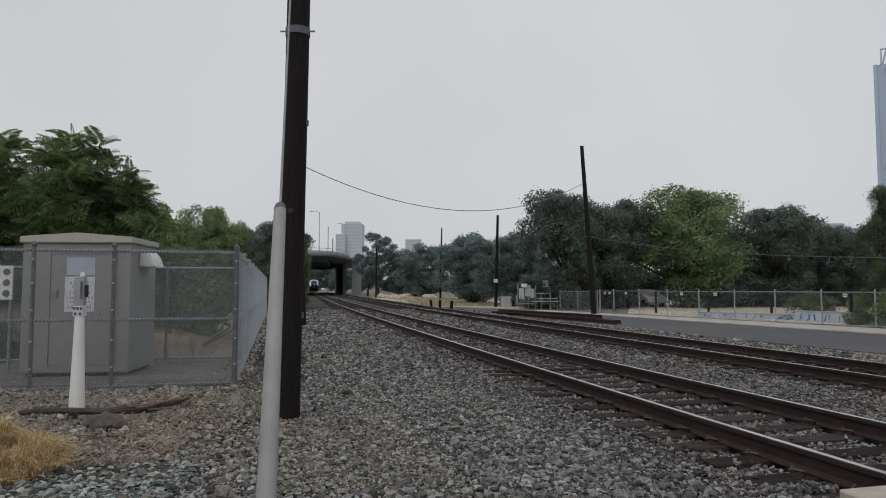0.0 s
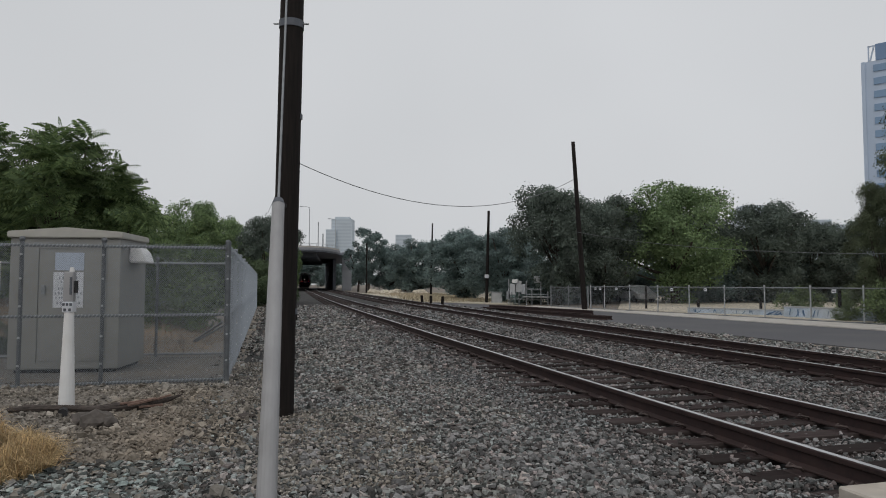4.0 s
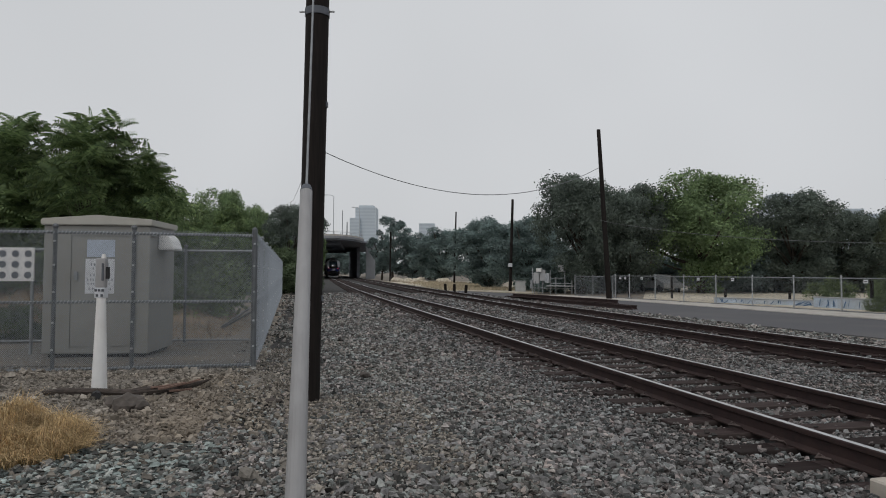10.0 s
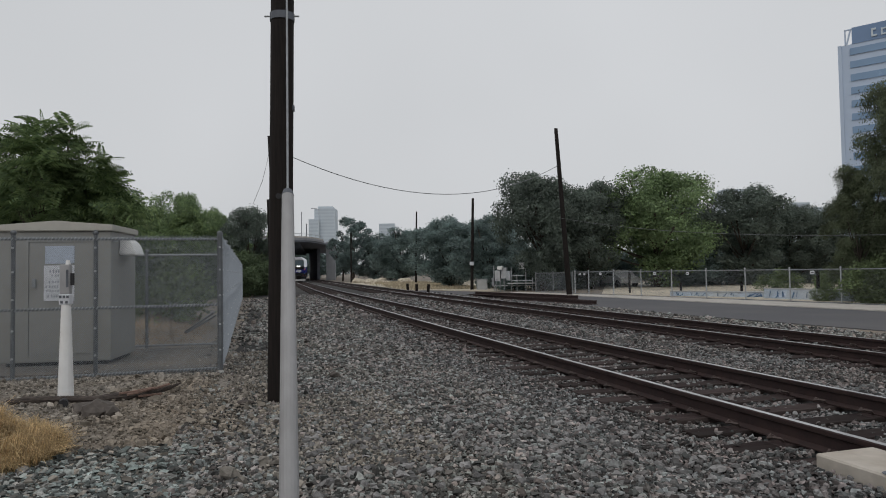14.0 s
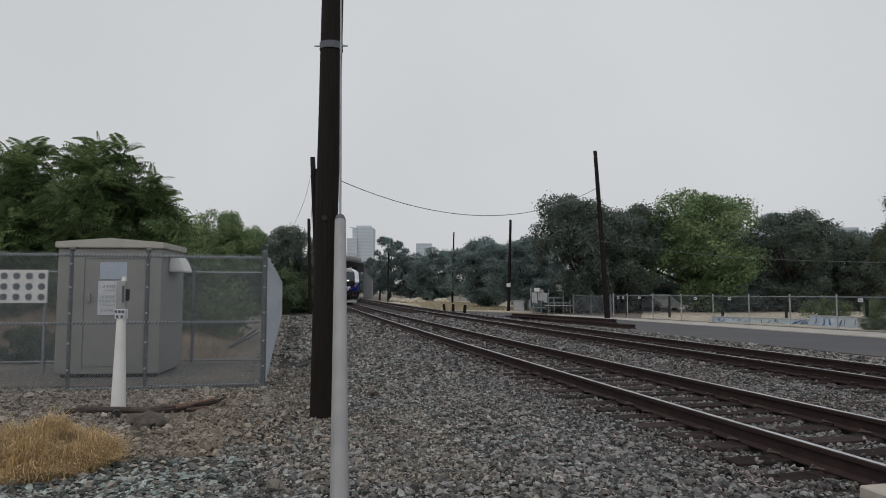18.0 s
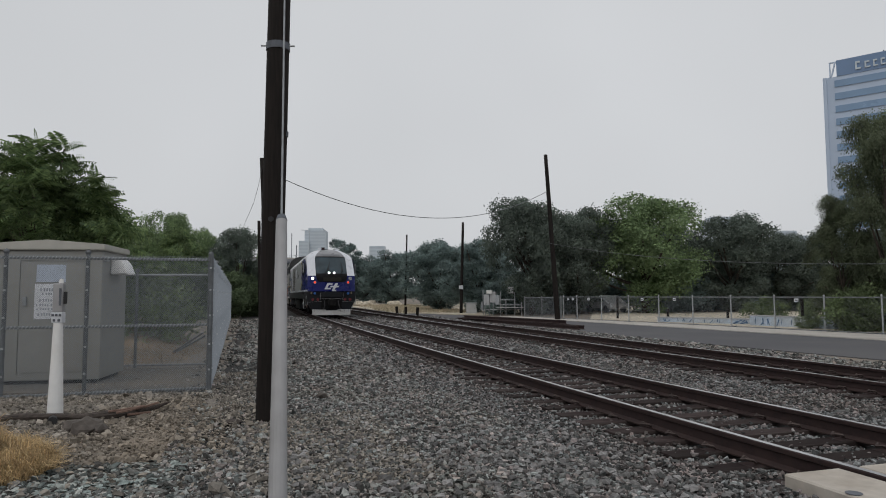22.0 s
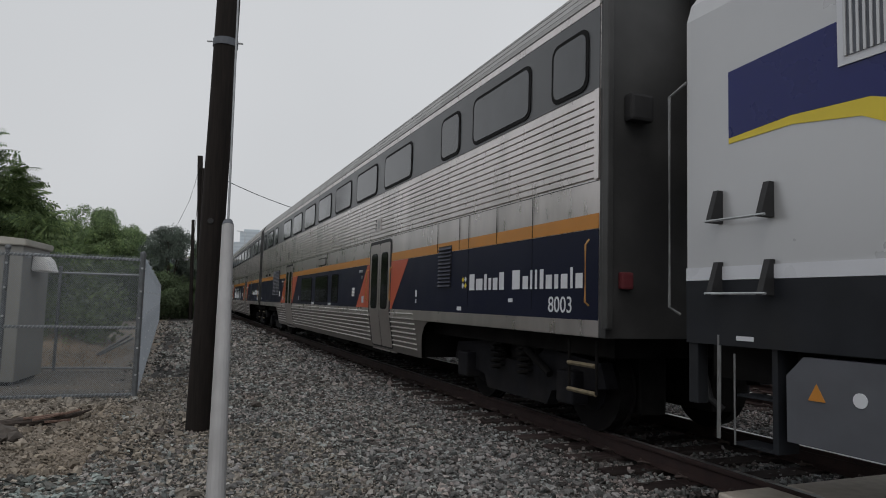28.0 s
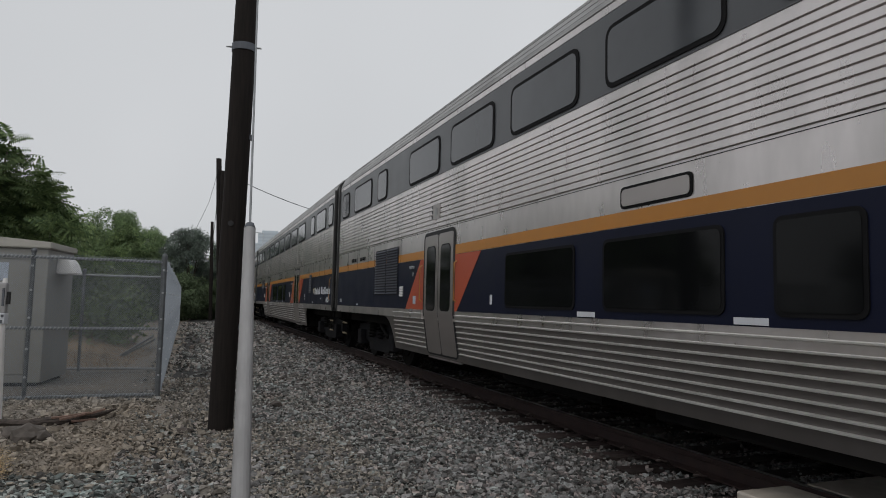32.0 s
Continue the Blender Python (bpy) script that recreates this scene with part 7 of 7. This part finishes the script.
sh = thing("equipment_rack", "white equipment boxes and pipes on a stand by the fence", "equipment stand", pose(6.6, 47.5, 0, 0, 0, -15))
for x0, x1, z0, z1, y, mt in ((-1.15, -0.75, 0.75, 1.55, 0.0, M_SHED), (-0.72, -0.3, 0.95, 1.75, 0.1, M_SHED), (-0.95, -0.55, 1.6, 1.86, -0.1, M_WHITE), (-0.28, 0.02, 0.8, 1.5, -0.15, M_GALV), (0.62, 1.02, 1.62, 2.1, 0.0, M_SHED), (-1.4, -1.2, 0.4, 1.0, 0.05, M_GALV_DARK)):
    part("equipment_box", box(x0, x1, y - 0.25, y + 0.25, z0, z1, 0.03), mt, sh)
for x, h in ((-1.25, 1.9), (-0.5, 1.0), (0.05, 1.75), (0.45, 1.2), (1.1, 1.7), (1.6, 1.0)):
    part("leg", tube((x, 0, -0.05), (x, 0, h), 0.035, n=8), M_GALV, sh)
for z, a, b in ((0.42, -1.25, 1.6), (0.78, 0.05, 1.6), (1.15, 0.05, 1.1)):
    part("crossbar", bar([(a, 0, z), (b, 0, z)], 0.03), M_GALV, sh)
part("platform", box(-0.2, 1.75, -0.5, 0.3, 0.56, 0.62, 0.01), M_SHED, sh)
for k in range(3):
    part("conduit", bar([(-1.05 + 0.3 * k, -0.28, 0.0), (-1.05 + 0.3 * k, -0.3, 0.6), (-0.98 + 0.3 * k, -0.28, 0.95)], 0.03), M_GALV_DARK, sh)
cn = thing("utility_cabinet", "white utility cabinet by the roadside", "cabinet", pose(4.95, 52.6, 0))
part("body", box(-0.42, 0.42, -0.3, 0.3, 0, 0.85, 0.03), M_SHED, cn)
part("lid", box(-0.45, 0.45, -0.33, 0.33, 0.852, 0.9, 0.01), M_GALV, cn)

# bollard stubs and rail stack beside the second track
for k, (x, y) in enumerate(((-1.05, 52.0), (-0.35, 51.0), (0.5, 47.6))):
    st = thing("short_post", "short dark post stub beside the track", "post", pose(x, y, 0, 0, 4 * (k - 1), 0), "post stubs")
    part("stub", box(-0.11, 0.11, -0.11, 0.11, -0.05, 0.62, 0.02), M_POLE, st)
for k, (x0, y0, x1, y1, z) in enumerate(((7.4, 26.9, 3.1, 38.4, 0.02), (7.1, 26.6, 2.8, 38.0, 0.02), (6.75, 27.6, 3.0, 37.2, 0.02), (6.95, 28.3, 3.05, 36.5, 0.192))):
    rs = thing("spare_rail", "long rusty spare rail laid on the roadside stack", "rail", None, "stack of spare rails")
    d = Vector((x1 - x0, y1 - y0, 0))
    q = Vector((-d.y, d.x, 0)).normalized()
    bm = bmesh.new()
    rings = []
    for px, py in ((x0, y0), (x1, y1)):
        rings.append([bm.verts.new((px + q.x * dx, py + q.y * dx, z + dz)) for dx, dz in RAIL_PROFILE])
    nn = len(RAIL_PROFILE)
    for k2 in range(nn):
        bm.faces.new((rings[0][k2], rings[0][(k2 + 1) % nn], rings[1][(k2 + 1) % nn], rings[1][k2]))
    bm.faces.new(rings[0])
    bm.faces.new(rings[1])
    part("rail_bar", bm, M_RUST, rs)

# ---- debris near the pole ----
lg = thing("dead_branch", "dark dead branch with a splintered reddish end on the dirt", "branch", pose(0, 0, 0))
LIMB = [(-4.72, 6.5, 0.125, 0.03), (-4.5, 6.54, 0.14, 0.04), (-4.2, 6.5, 0.15, 0.042), (-3.95, 6.53, 0.14, 0.038), (-3.72, 6.5, 0.135, 0.042), (-3.55, 6.56, 0.15, 0.05), (-3.38, 6.6, 0.155, 0.046), (-3.2, 6.7, 0.165, 0.04), (-3.05, 6.84, 0.2, 0.025), (-2.96, 6.93, 0.23, 0.008)]
bm = bmesh.new()
rings = []
for k, (x, y, z, r) in enumerate(LIMB):
    rings.append([bm.verts.new((x, y + r * (1 + 0.3 * noise.noise(Vector((k * 1.3, q, 0)))) * math.cos(q * math.pi / 4), z + r * (1 + 0.3 * noise.noise(Vector((k * 1.3, q, 4)))) * math.sin(q * math.pi / 4))) for q in range(8)])
for a, b in zip(rings, rings[1:]):
    for q in range(8):
        bm.faces.new((a[q], a[(q + 1) % 8], b[(q + 1) % 8], b[q]))
bm.faces.new(rings[0])
bm.faces.new(rings[-1])
part("limb", bm, M_LOG, lg)
M_SPLIT = material("split_reddish_wood", (0.17, 0.11, 0.088), 0.9, vary=0.4, scale=15, stretch=(1, 4, 4))
for k, (x, y, z, dx, dz) in enumerate(((-3.5, 6.53, 0.19, 0.3, 0.03), (-3.4, 6.5, 0.18, 0.25, 0.05), (-3.25, 6.62, 0.2, 0.22, 0.05), (-3.3, 6.56, 0.15, 0.2, 0.0))):
    part("splinter", bar([(x, y, z), (x + dx * 0.5, y + 0.06, z + dz * 0.4), (x + dx, y + 0.15, z + dz)], 0.014, 5), M_SPLIT, lg, "bare reddish splinter")
part("knot", bar([(-4.08, 6.46, 0.12), (-4.02, 6.34, 0.13), (-3.98, 6.26, 0.135)], 0.05, 8), M_BLACK, lg)


def rock(x, y, r, seed, mat, name="rock", label="rough grey-brown rock lying on the dirt", flat=0.6):
    bm = bmesh.new()
    bmesh.ops.create_icosphere(bm, subdivisions=2, radius=r)
    for v in bm.verts:
        v.co *= 1 + 0.35 * noise.noise(v.co * (1.3 / r) + Vector((seed, 0, 0)))
        v.co.z *= flat
    return tagged(part(name, bm, mat, m=pose(x, y, (0.1 if y < 8.5 else 0.04) + r * flat * 0.5, 0, 0, seed * 40)), label, "rock", "loose rocks")


M_ROCK = material("grey_brown_rock", (0.095, 0.082, 0.073), 0.92, vary=0.35, scale=9, bump=0.01, bump_scale=25)
rock(-3.42, 5.85, 0.16, 1, M_ROCK, flat=0.62)
rock(-3.6, 5.98, 0.13, 2, M_ROCK)
rock(-3.3, 5.85, 0.1, 12, M_ROCK)
rock(-3.45, 6.08, 0.08, 9, M_SIGN, "stone_chip", "pale flat stone chip on the dirt", 0.3)
rock(-2.92, 3.72, 0.06, 10, M_SIGN, "stone_chip", "pale stone beside the grass tuft", 0.5)
rock(-1.28, 8.08, 0.07, 3, M_ROCK)
rock(-0.48, 9.32, 0.12, 4, M_LOG, "bark_chunk", "dark flat chunk of old bark on the gravel", 0.3)
rock(-2.02, 6.22, 0.1, 5, M_LOG, "bark_chunk", "dark flat chunk of old bark by the pole", 0.3)
rock(-1.0, 5.6, 0.06, 6, M_ROCK)
rock(-0.1, 6.4, 0.055, 7, M_ROCK)
rock(-3.6, 4.15, 0.1, 8, M_ROCK)

# dry grass tuft: a soft mound of fine bent blades
rng = np.random.default_rng(7)
verts, faces = [], []
for i in range(15000):
    a, rr = rng.random() * 2 * math.pi, 0.64 * math.sqrt(rng.random())
    bx, by = rr * math.cos(a) * 1.1, rr * math.sin(a)
    lump = noise.noise(Vector((bx * 4.5, by * 4.5, 0)))
    top = 0.47 * math.sqrt(max(0.03, 1 - (rr / 0.68) ** 2)) * (0.8 + 0.5 * lump) + 0.03
    lean = a + rng.normal() * 1.5
    lx, ly = math.cos(lean), math.sin(lean)
    reach = 0.06 + 0.2 * rng.random()
    hgt = top * (0.6 + 0.42 * rng.random())
    w = 0.0018
    b = len(verts)
    wx, wy = -ly * w, lx * w
    mx, my = bx + lx * reach * 0.35, by + ly * reach * 0.35
    tx, ty = bx + lx * reach, by + ly * reach
    z0 = hgt * 0.3 * rng.random()
    verts += [(bx - wx, by - wy, z0), (bx + wx, by + wy, z0), (mx + wx, my + wy, hgt * 0.85), (mx - wx, my - wy, hgt * 0.85), (tx, ty, hgt * (0.6 + 0.45 * rng.random()))]
    faces += [(b, b + 1, b + 2, b + 3), (b + 3, b + 2, b + 4)]
tagged(new("dry_grass", raw_mesh("dry_grass", verts, faces, M_STRAW)), "golden dry grass tuft on the gravel", "grass", kind="stuff").matrix_basis = pose(-3.6, 4.1, 0.08)

# weeds in the dry field
verts, faces = [], []
for i in range(9000):
    f, g = rng.random(), rng.random()
    bx, by = -1 + 6.5 * f + (g * 50 * -0.12), 55 + 46 * g
    bx += rng.normal() * 0.8
    hgt, w = 0.08 + 0.22 * rng.random(), 0.04
    b = len(verts)
    lx, ly = rng.normal() * 0.12, rng.normal() * 0.12
    verts += [(bx - w, by, 0.02), (bx + w, by, 0.02), (bx + lx, by + ly, hgt)]
    faces.append((b, b + 1, b + 2))
tagged(new("weed_stalks", raw_mesh("weed_stalks", verts, faces, M_WEED)), "straw-coloured dry weeds beside the tracks", "weeds", kind="stuff")

# dry bank behind the enclosure
M_BANK = material("dry_brown_bank", (0.15, 0.12, 0.088), 0.95, vary=0.45, scale=5, bump=0.04, bump_scale=9, stain=(0.28, 0.205, 0.13), stain_amount=0.7, stain_scale=0.8)
verts, faces = [], []
nx, ny = 40, 10
for j in range(ny + 1):
    for i in range(nx + 1):
        x, y = -22 + 17.2 * i / nx, 13.6 + 7.0 * j / ny
        x -= 0.25 * (y - 13.6)
        f = j / ny
        z = -0.03 + 1.2 * min(1.0, f * 1.8) * min(1.0, (nx - i) / 9.0) - 0.2 * max(0.0, f - 0.6)
        verts.append((x, y, z + 0.16 * f * noise.noise(Vector((x * 0.9, y * 0.9, 2))) + 0.05 * f * noise.noise(Vector((x * 3.1, y * 3.1, 2)))))
for j in range(ny):
    for i in range(nx):
        a = j * (nx + 1) + i
        faces.append((a, a + 1, a + nx + 2, a + nx + 1))
tagged(new("dirt_bank", raw_mesh("dirt_bank", verts, faces, M_BANK, True)), "brown dry bank behind the fenced enclosure", "bank", kind="structure")
verts, faces = [], []
for i in range(9000):
    u, f = rng.random(), rng.random()
    y = 13.8 + 6.6 * f
    x = -22 + 17.0 * u - 0.25 * (y - 13.6)
    z = -0.05 + 1.2 * min(1.0, f * 1.8) * min(1.0, (1 - u) * 40 / 9.0) - 0.2 * max(0.0, f - 0.6)
    hgt = 0.08 + 0.22 * rng.random() ** 2
    b = len(verts)
    a = rng.random() * 6.28
    w = 0.012
    verts += [(x - w * math.cos(a), y - w * math.sin(a), z), (x + w * math.cos(a), y + w * math.sin(a), z), (x + rng.normal() * 0.1, y + rng.normal() * 0.1, z + hgt)]
    faces.append((b, b + 1, b + 2))
M_BRUSH = material("dry_brown_brush", (0.165, 0.118, 0.072), 0.9, vary=0.25, scale=4, by_island=0.5)
tagged(new("dry_brush", raw_mesh("dry_brush", verts, faces, M_BRUSH)), "brown dry brush on the bank behind the enclosure", "brush", kind="stuff")
for x, y, h, tn in ((-7.5, 17.2, 1.3, 20), (-9.4, 17.6, 1.7, 130), (-12.0, 18.0, 1.8, 250), (-15.0, 17.6, 1.8, 60), (-8.4, 19.4, 2.1, 200), (-18.0, 18.4, 2.0, 320)):
    plant("weed", x, y, h, tn, 1.1, "dusty green brush on the bank behind the fence")

# brush added only to darken the ground beside the cabinet
for x, y, h, tn in ((-9.5, 13.0, 0.8, 40), (-8.7, 13.3, 0.7, 160), (-10.6, 12.9, 0.9, 280)):
    plant("bush", x, y, h, tn, 1.0, "low dark brush added inside the enclosure beside the cabinet")

# ---- ties ----
tie_me = finish(box(-1.33, 1.33, -0.115, 0.115, -0.12, 0.088, 0.012), "tie")
tie_me.materials.append(M_TIE)
plate_me = finish(box(-0.17, 0.17, -0.09, 0.09, 0, 0.014, 0.004), "tie_plate")
plate_me.materials.append(M_RUST)
bm = bmesh.new()
for sx in (-1, 1):
    add_path(bm, [(sx * 0.085, -0.03, 0.02), (sx * 0.125, -0.045, 0.05), (sx * 0.17, -0.02, 0.06), (sx * 0.175, 0.035, 0.045), (sx * 0.13, 0.055, 0.062), (sx * 0.09, 0.04, 0.035)], 0.0125, 5)
clip_me = finish(bm, "rail_clip")
clip_me.materials.append(M_CLIP)
rnd = random.Random(3)
for tr, middle in tracks:
    for k in range(250):
        y = 3.9 + k * 0.5 + rnd.uniform(-0.03, 0.03)
        p = on_track(y, middle + rnd.uniform(-0.04, 0.04), 0.0)
        ti = part("tie", tie_me, M_TIE, tr, m=pose(p.x, p.y, rnd.uniform(-0.006, 0.002), 0, 0, track_heading(y) + rnd.uniform(-1, 1)))
        if k < 60 and not (middle and k > 40):
            for side in (-0.7525, 0.7525):
                part("tie_plate", plate_me, M_RUST, ti, m=pose(side, 0, 0.075))
                part("rail_clip", clip_me, M_CLIP, ti, m=pose(side, 0, 0.085))

# ---- ballast stones ----
ROCK = np.array([(-1, -1, -0.7), (1, -1, -0.7), (1, 1, -0.7), (-1, 1, -0.7), (-0.7, -0.7, 0.7), (0.7, -0.7, 0.7), (0.7, 0.7, 0.7), (-0.7, 0.7, 0.7)]) * 0.78
ROCK_F = np.array([(0, 3, 2), (0, 2, 1), (4, 5, 6), (4, 6, 7), (0, 1, 5), (0, 5, 4), (1, 2, 6), (1, 6, 5), (2, 3, 7), (2, 7, 6), (3, 0, 4), (3, 4, 7)])


def stones(name, count, y0, y1, lat0, lat1, size, seed, mat, label, bare_from=-4.7, thin=0.93, flat=0.8, lift=0.0):
    """Loose crushed stones lying on the bed, as one mesh."""
    rng = np.random.default_rng(seed)
    # one stone to a cell, set off its middle at random
    rows_ = max(1, int((count * (y1 - y0) / (lat1 - lat0)) ** 0.5))
    cols_ = count // rows_
    count = rows_ * cols_
    ci, cj = np.divmod(np.arange(count), cols_)
    y = y0 + (y1 - y0) * (ci + 0.5 + 0.8 * (rng.random(count) - 0.5)) / rows_
    lat = lat0 + (lat1 - lat0) * (cj + 0.5 * (ci % 2) + 0.25 + 0.8 * (rng.random(count) - 0.5)) / cols_
    head = np.arctan(0.2144 + 2 * 0.000383 * np.maximum(0, 60 - y))
    cx = 2.632 - 0.2144 * y + 0.000383 * np.maximum(0, 60 - y) ** 2 + 0.7525 / COS
    X, Y = cx + lat * np.cos(head), y + lat * np.sin(head)
    keep = ((X > -0.78 * (Y + 1.6) - 0.3) & (X < 0.98 * (Y + 1.6)) & (Y > 2.6)) | (y1 < 2.7)
    for middle in (0.0, SECOND):
        for side in (-0.7525, 0.7525):
            keep &= np.abs(lat - middle - side) > 0.13
    keep &= ~((lat > -1.38) & (lat < 1.4) & (y < 3.72) & (y > -3.8))
    # fewer stones on top of the ties
    phase = ((y - 3.9) / 0.5 + 0.5) % 1.0 - 0.5
    on_tie = (np.abs(phase) < 0.25) & ((np.abs(lat) < 1.34) | (np.abs(lat - SECOND) < 1.34))
    keep &= ~(on_tie & (rng.random(count) < 0.95))
    # patches of bare dirt at the fence side
    wave = 0.35 * np.sin(X * 1.9 + 0.6) + 0.3 * np.sin(Y * 2.3 + X)
    bare = (lat < bare_from + wave) & (Y > 4.9 + wave) & (rng.random(count) < thin)
    keep &= ~bare
    X, Y, lat, on_tie = X[keep], Y[keep], lat[keep], on_tie[keep]
    n = len(X)
    bed = np.where((lat < -5.4) & (Y > 5.2), 0.1 * np.clip((9.3 - Y) / 1.6, 0, 1), bed_z(lat, y[keep]))
    bed = np.where(on_tie, 0.082, bed)
    s = size * (0.55 + 0.7 * rng.random(n)) * (1 + 0.5 * (rng.random(n) < 0.06))
    shape = (ROCK[None] + 0.85 * (rng.random((n, 8, 3)) - 0.5)) * (s[:, None, None] * (0.7 + 0.7 * rng.random((n, 1, 3))))
    shape[..., 2] *= flat
    a, b = rng.random(n) * 2 * np.pi, rng.normal(size=n) * 0.4
    ca, sa, cb, sb = np.cos(a), np.sin(a), np.cos(b), np.sin(b)
    x1 = shape[..., 0] * ca[:, None] - shape[..., 1] * sa[:, None]
    y1_ = shape[..., 0] * sa[:, None] + shape[..., 1] * ca[:, None]
    z1 = shape[..., 2]
    y2 = y1_ * cb[:, None] - z1 * sb[:, None]
    z2 = y1_ * sb[:, None] + z1 * cb[:, None]
    v = np.stack([x1 + X[:, None], y2 + Y[:, None], z2 + (bed + lift + s * (1.3 * rng.random(n) ** 1.5 - 0.1))[:, None]], -1).reshape(-1, 3)
    f = (ROCK_F[None] + (np.arange(n) * 8)[:, None, None]).reshape(-1, 3)
    me = bpy.data.meshes.new(name)
    me.vertices.add(len(v))
    me.vertices.foreach_set("co", v.astype(np.float32).ravel())
    me.loops.add(len(f) * 3)
    me.loops.foreach_set("vertex_index", f.astype(np.int32).ravel())
    me.polygons.add(len(f))
    me.polygons.foreach_set("loop_start", np.arange(0, len(f) * 3, 3, dtype=np.int32))
    me.materials.append(mat)
    me.update(calc_edges=True)
    me.shade_flat()
    return tagged(new(name, me), label, "ballast", kind="stuff")


GREY, DARK, PALE = "loose grey crushed ballast stones", "dark oily ballast stones between the rails", "dusty pale stones on the dirt"
stones("ballast_stones", 20000, 2.6, 6.5, -5.6, -2.1, 0.0175, 20, M_STONE, GREY)
stones("ballast_stones", 19000, 6.5, 10.0, -5.6, -2.1, 0.0182, 21, M_STONE, GREY)
stones("ballast_stones", 27000, 10.0, 20.0, -5.8, -2.1, 0.025, 22, M_STONE, GREY)
stones("ballast_stones", 16000, 20.0, 42.0, -5.8, -1.6, 0.042, 23, M_STONE, GREY)
stones("track_stones", 90000, 2.6, 11.0, -3.3, 7.4, 0.0182, 24, M_STONE_DARK, DARK)
stones("track_stones", 52000, 11.0, 22.0, -3.3, 7.4, 0.027, 25, M_STONE_DARK, DARK)
stones("track_stones", 22000, 22.0, 44.0, -3.3, 7.4, 0.045, 26, M_STONE_DARK, DARK)
stones("gravel", 17000, 2.6, 5.8, -9.5, -5.4, 0.022, 31, M_STONE_COOL, "cool grey gravel in front of the enclosure", -5.0, 0.95, 0.45)
stones("dirt_stones", 22000, 4.0, 13.0, -9.5, -4.4, 0.013, 27, M_STONE_PALE, PALE, -30)
stones("dirt_clods", 1500, 4.4, 11.0, -9.5, -4.6, 0.03, 29, M_STONE_PALE, "scattered grey-brown clods and stones on the dirt", -30)
stones("ballast_stones", 16000, -9.0, 2.6, -5.4, -1.4, 0.034, 32, M_STONE, GREY, -20)
stones("track_stones", 16000, -9.0, 2.6, 1.4, 7.4, 0.034, 33, M_STONE_DARK, DARK, -20)
stones("dirt_stones", 3600, 4.7, 7.6, -4.9, -3.5, 0.0125, 35, M_STONE_PALE, "dusty brown grit on the ballast beside the pole", -30, lift=0.016)
stones("roadside_stones", 9000, 2.6, 26.0, 6.2, 8.2, 0.034, 28, M_STONE, GREY, -20)


# single stones on top of the bed where the camera stands nearest
rnd = random.Random(41)
stone_meshes = []
for k in range(10):
    jit = [tuple((c + 0.85 * (rnd.random() - 0.5)) * 0.033 * f for c, f in zip(v, (1.2, 0.9, 0.65))) for v in ROCK]
    stone_meshes.append(raw_mesh("stone", jit, [tuple(int(i) for i in f) for f in ROCK_F], M_STONE_ONE))
for k in range(300):
    y, lat = 3.4 + 2.6 * rnd.random(), -4.6 + 2.9 * rnd.random()
    p = on_track(y, lat, 0)
    part("stone", stone_meshes[k % 10], M_STONE_ONE, bed, m=pose(p.x, p.y, float(bed_z(lat, y)) + 0.03, rnd.uniform(-25, 25), rnd.uniform(-25, 25), rnd.uniform(0, 360)))


# ---- what moves ----
TRAIN = [(0, 223), (3, 205.5), (6, 186.5), (9.5, 156.5), (13, 124.6), (16.5, 92), (20, 59), (22, 39.9), (24, 20.8), (25.5, 6.55), (28, -16.75), (29, -25.9), (30, -35.05), (31, -44.34), (32, -53.66)]


def vehicle_pose(front, length, inset):
    """A rigid vehicle with its front at that distance along the line, carried by its two trucks."""
    a, b = on_track((front + inset) * COS, 0, RAIL_Z), on_track((front + length - inset) * COS, 0, RAIL_Z)
    d = (b - a).normalized()
    p = a - d * inset
    return pose(p.x, p.y, p.z, 0, 0, math.degrees(math.atan2(-d.x, d.y)))


def train_at(t):
    ts, ss = [r[0] for r in TRAIN], [r[1] for r in TRAIN]
    # smooth course through the timetable
    return sum(w * float(np.interp(min(32, max(0, t + o)), ts, ss)) for o, w in ((-0.5, 0.25), (0, 0.5), (0.5, 0.25))) if 0.5 < t < 31.5 else float(np.interp(t, ts, ss))


def motions():
    times = [i * 0.5 for i in range(65)]
    walk(loco, [(t, vehicle_pose(train_at(t), LOCO_L, 4.4)) for t in times])
    for k, co in enumerate(coaches):
        walk(co, [(t, vehicle_pose(train_at(t) + 21.5 + 24.7 * k, CAR_L, 2.45)) for t in times])


motions()
